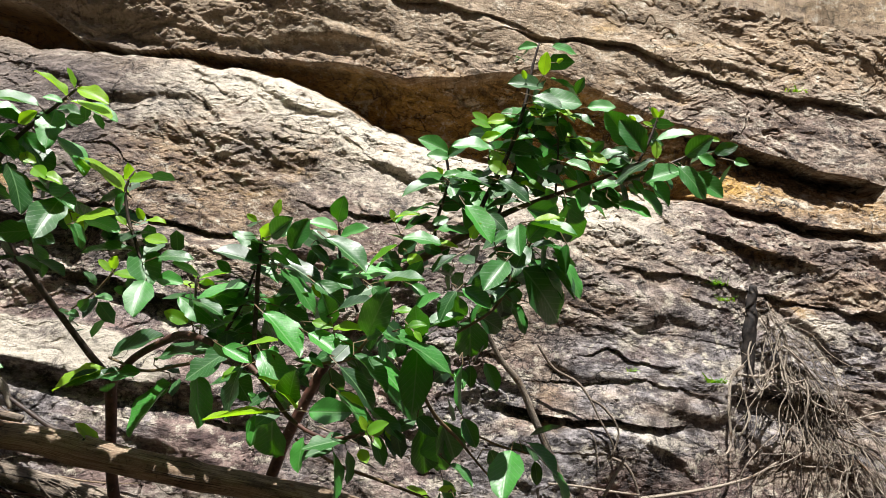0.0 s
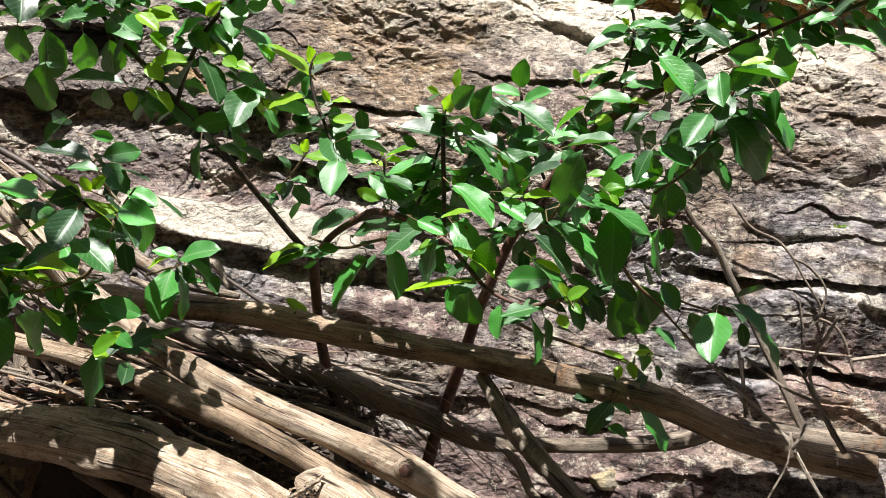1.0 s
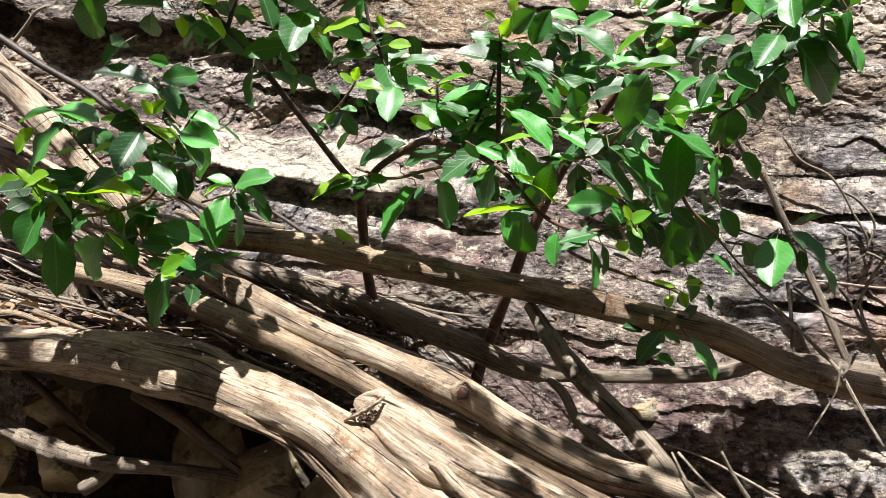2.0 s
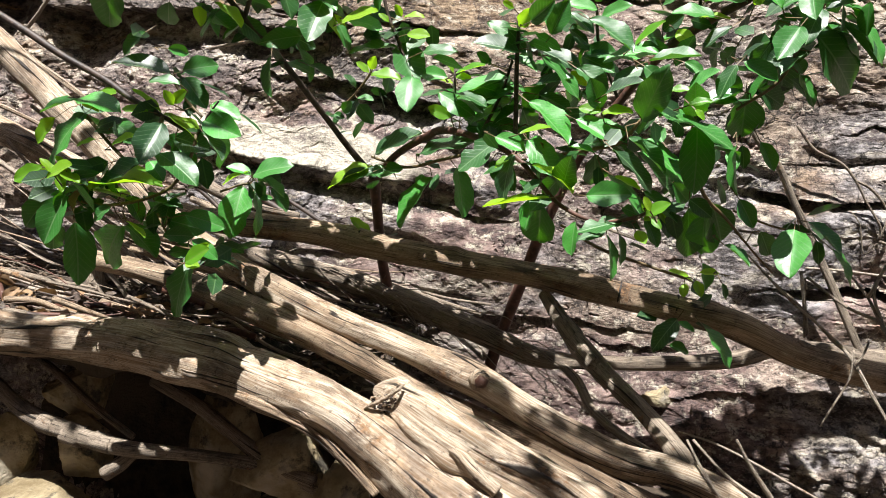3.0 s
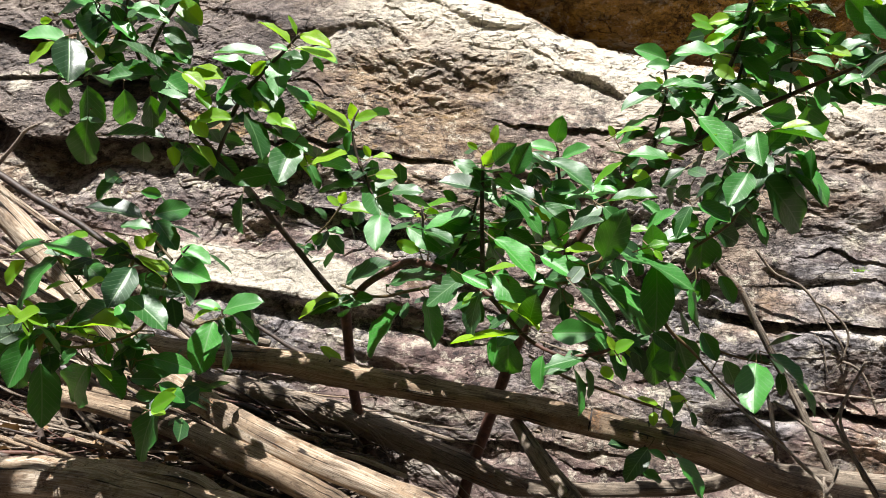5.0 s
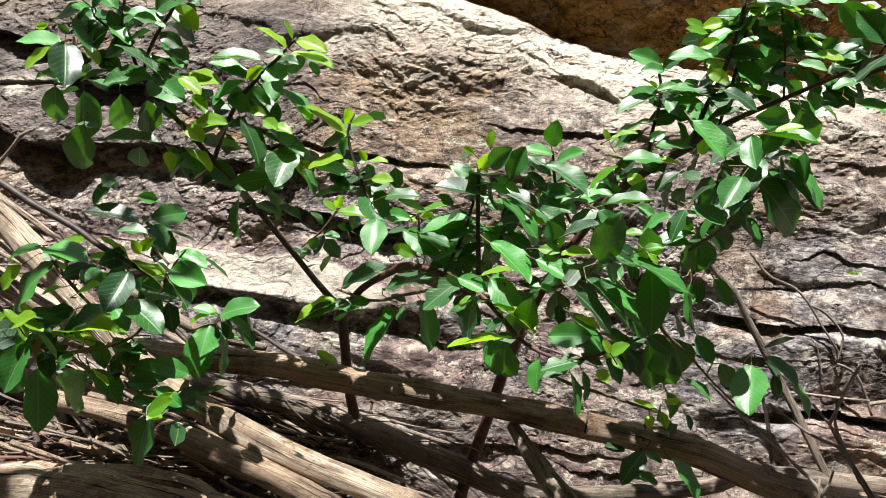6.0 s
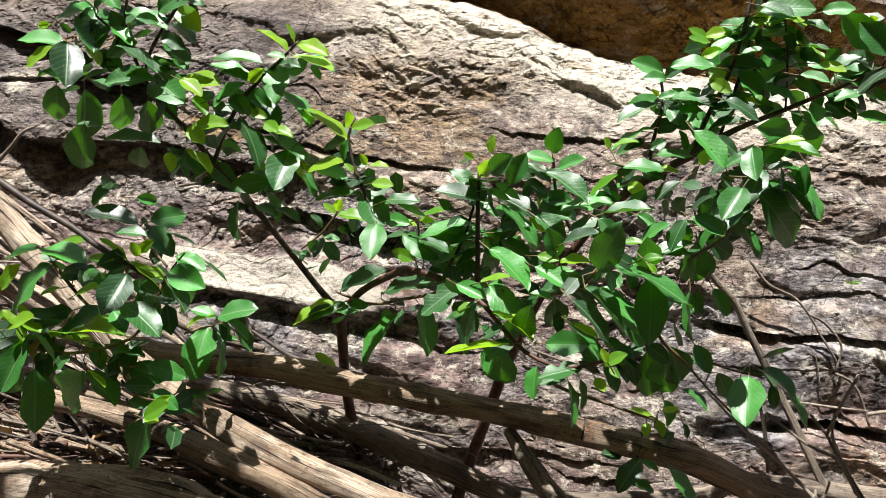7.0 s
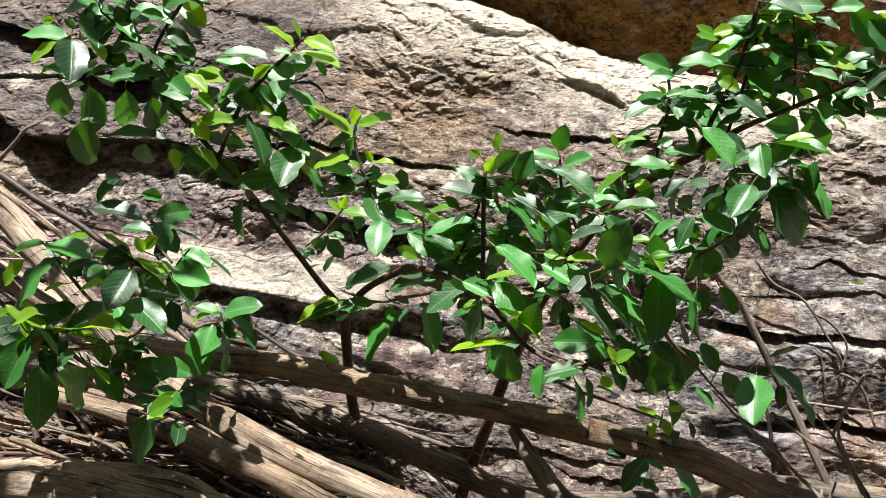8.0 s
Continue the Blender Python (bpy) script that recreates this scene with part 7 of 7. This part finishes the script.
def litter_twigs():
    """Fine broken twigs strewn over the bank, one sheet of stuff."""
    rnd = random.Random(15)
    verts, faces = [], []
    for k in range(900):
        x, y = rnd.uniform(-2.7, -0.75), rnd.uniform(1.70, 2.4)
        p = Vector((x, y, float(bank_height(np.array([x]), np.array([y]))[0]) + rnd.uniform(0.004, 0.03)))
        a, up, length, r = rnd.gauss(0.0, 0.9), rnd.gauss(-0.15, 0.2), rnd.uniform(0.03, 0.16), rnd.uniform(0.0007, 0.002)
        q = p + length * Vector((math.cos(a), math.sin(a), up))
        mid = (p + q) / 2 + Vector((0, 0, rnd.gauss(0, 0.06) * length))
        first = len(verts)
        for c in (p, mid, q):
            for v in range(4):
                verts.append((c.x, c.y + r * math.cos(v * 1.5708), c.z + r * math.sin(v * 1.5708)))
        for row in (0, 4):
            for v in range(4):
                faces.append((first + row + v, first + row + (v + 1) % 4, first + row + 4 + (v + 1) % 4, first + row + 4 + v))
    tagged(new("twig_litter", mesh_of("twig_litter", verts, faces, LITTER)), "fine broken brown twigs strewn over dead leaves", "twig litter", kind="stuff")


def near_litter():
    """Sticks and whole dead leaves lying on the bank behind the thick trunk."""
    rnd = random.Random(123)
    for k in range(46):
        x, y = rnd.uniform(-2.0, -0.9), rnd.uniform(1.73, 1.95)
        z = float(bank_height(np.array([x]), np.array([y]))[0]) + rnd.uniform(0.012, 0.05)
        length, turn, drop, r = rnd.uniform(0.12, 0.45), rnd.gauss(0, 0.45), rnd.gauss(-0.12, 0.18), rnd.choice((0.003, 0.005, 0.007, 0.011))
        rows = []
        for q in range(4):
            u = q / 3 - 0.5
            rows.append((x + u * length * math.cos(turn), y + u * length * math.sin(turn) * 0.5, z + u * length * drop + rnd.gauss(0, 0.006), r * (1 - 0.3 * q / 3)))
        log("dry_stick", rows, rnd.choice((GREY_WOOD, DARK_STEM, BROWN_WOOD, STEM, PALE_ROOT)), "short dry stick on dead leaves behind the trunk", "stick", 8, 1.0, (), 260 + k, 0.0, "stem", 0.02)
    for k in range(60):
        x, y = rnd.uniform(-2.0, -0.8), rnd.uniform(1.70, 1.98)
        z = float(bank_height(np.array([x]), np.array([y]))[0]) + rnd.uniform(0.012, 0.035)
        ob = new("dead_leaf", LEAF_SHAPES["dead"][0])
        s = rnd.uniform(0.035, 0.075)
        ob.matrix_basis = Matrix.Translation((x, y, z)) @ Euler((rnd.gauss(0.3, 0.5), rnd.gauss(0, 0.4), rnd.uniform(0, 6.28))).to_matrix().to_4x4() @ Matrix.Diagonal((s, s, s, 1))
        tagged(ob, "dry curled tan leaf lying on the bank", "dead leaf", "dead leaves on the bank")


BACK_ROWS = [(-1.377, 2.160, 1.124, 0.0190), (-1.189, 2.160, 1.077, 0.0288), (-1.048, 2.170, 1.049, 0.0336), (-0.905, 2.170, 1.017, 0.0364), (-0.735, 2.180, 0.962, 0.0376), (-0.550, 2.180, 0.901, 0.0370), (-0.390, 2.200, 0.837, 0.0288), (-0.233, 2.220, 0.829, 0.0206), (-0.065, 2.250, 0.832, 0.0221), (0.130, 2.280, 0.848, 0.0218), (0.291, 2.310, 0.890, 0.0201), (0.526, 2.350, 0.863, 0.0261), (0.673, 2.380, 0.846, 0.0275)]
litter_sticks()
near_litter()
litter()
litter_twigs()


# ---- small green tufts on the ledges ----
def tuft(x, z, size, count, seed):
    rnd = random.Random(seed)
    y = cliff_y(x, z) - 0.012
    verts, faces, uv = [], [], []
    for k in range(count):
        px, a = x + rnd.gauss(0, size * 0.5), rnd.uniform(-1.2, 1.2)
        h, w = size * rnd.uniform(0.5, 1.1), size * rnd.uniform(0.05, 0.12)
        lean = rnd.uniform(0.2, 0.9)
        first = len(verts)
        for q in range(4):
            u = q / 3
            cx, cz, cy = px + math.sin(a) * h * u, z + h * (u - lean * u * u), y - h * lean * u * 0.6
            for side in (-1, 1):
                verts.append((cx + side * w * (1 - u * 0.9), cy, cz + side * w * 0.3))
                uv.append((u, 0.5 + 0.4 * side))
        for q in range(3):
            b = first + 2 * q
            faces.append((b, b + 1, b + 3, b + 2))
    tagged(new("grass_tuft", mesh_of("grass_tuft", verts, faces, YOUNG, True, uv)), "small green tuft rooted in a rock crack", "grass", "tufts on the cliff", "stuff")


tuft(0.84, 1.40, 0.035, 26, 1)
tuft(1.24, 2.47, 0.035, 12, 2)
tuft(0.87, 1.71, 0.035, 30, 3)
tuft(0.58, 1.42, 0.02, 16, 4)
tuft(0.90, 1.66, 0.03, 16, 5)


# ---- the bough overhead that dapples the timber ----
def bough_tree():
    rnd = random.Random(12)
    tree = thing("tree", (-3.1, 0.7, 0.1), "slender tree whose leafy bough hangs over the logs", "tree")
    part("trunk", tube("trunk", [(-3.1, 0.7, 0.0, 0.06), (-3.05, 0.72, 1.4, 0.05), (-2.9, 0.76, 2.9, 0.04)], DARK_STEM, 0.06, 10, 0.8), tree)
    limbs = [[(-2.9, 0.76, 2.9, 0.03), (-2.2, 0.96, 3.15, 0.02), (-1.5, 0.98, 3.2, 0.014), (-0.7, 1.02, 3.2, 0.009), (0.0, 1.05, 3.15, 0.004)],
             [(-2.2, 0.96, 3.15, 0.014), (-1.9, 1.00, 3.26, 0.009), (-1.3, 1.03, 3.30, 0.006), (-0.8, 1.05, 3.28, 0.003)],
             [(-2.9, 0.76, 2.9, 0.02), (-2.5, 1.2, 3.15, 0.014), (-2.0, 1.42, 3.25, 0.010), (-1.5, 1.5, 3.25, 0.006), (-1.2, 1.62, 3.2, 0.004)]]
    for rows in limbs:
        part("limb", tube("limb", rows, DARK_STEM, 0.05, 8, 0.5), tree)
    verts, faces = [], []
    spots = np.vstack([spline(rows, 0.03)[:, :3] for rows in limbs])
    dense = spots[(spots[:, 0] > -2.1) & (spots[:, 0] < -1.05)]
    inner = spots[(spots[:, 1] > 1.3) & (spots[:, 0] > -1.60)]
    dense = dense[dense[:, 1] < 1.2]
    thin = spots[(spots[:, 0] > -0.68) & (spots[:, 0] < -0.12)]
    for k in range(CROWN_LEAVES):
        some = (thin, dense, inner, thin, dense)[k % 5]
        c = some[rnd.randrange(len(some))] + np.array([rnd.gauss(0, 0.08), rnd.gauss(0, 0.13 if some is inner else 0.07), rnd.uniform(-0.04, 0.06)])
        a, tilt, roll, s = rnd.uniform(0, 6.28), rnd.gauss(0, 0.4), rnd.gauss(0, 0.4), rnd.uniform(0.03, 0.055)
        m = Euler((roll, tilt, a)).to_matrix()
        first = len(verts)
        for u, w in ((-1, 0), (-0.5, -0.5), (0.4, -0.5), (1, 0), (0.4, 0.5), (-0.5, 0.5)):
            verts.append(tuple(c + np.array(m @ Vector((u * s, w * s, 0)))))
        faces.append(tuple(range(first, first + 6)))
    shape = np.tile([(0, 0.5), (0.3, 0.2), (0.7, 0.2), (1, 0.5), (0.7, 0.8), (0.3, 0.8)], (CROWN_LEAVES, 1))
    tagged(part("crown", mesh_of("crown", verts, faces, LEAF, False, shape), tree), kind="stuff")


CROWN_LEAVES = 88
bough_tree()
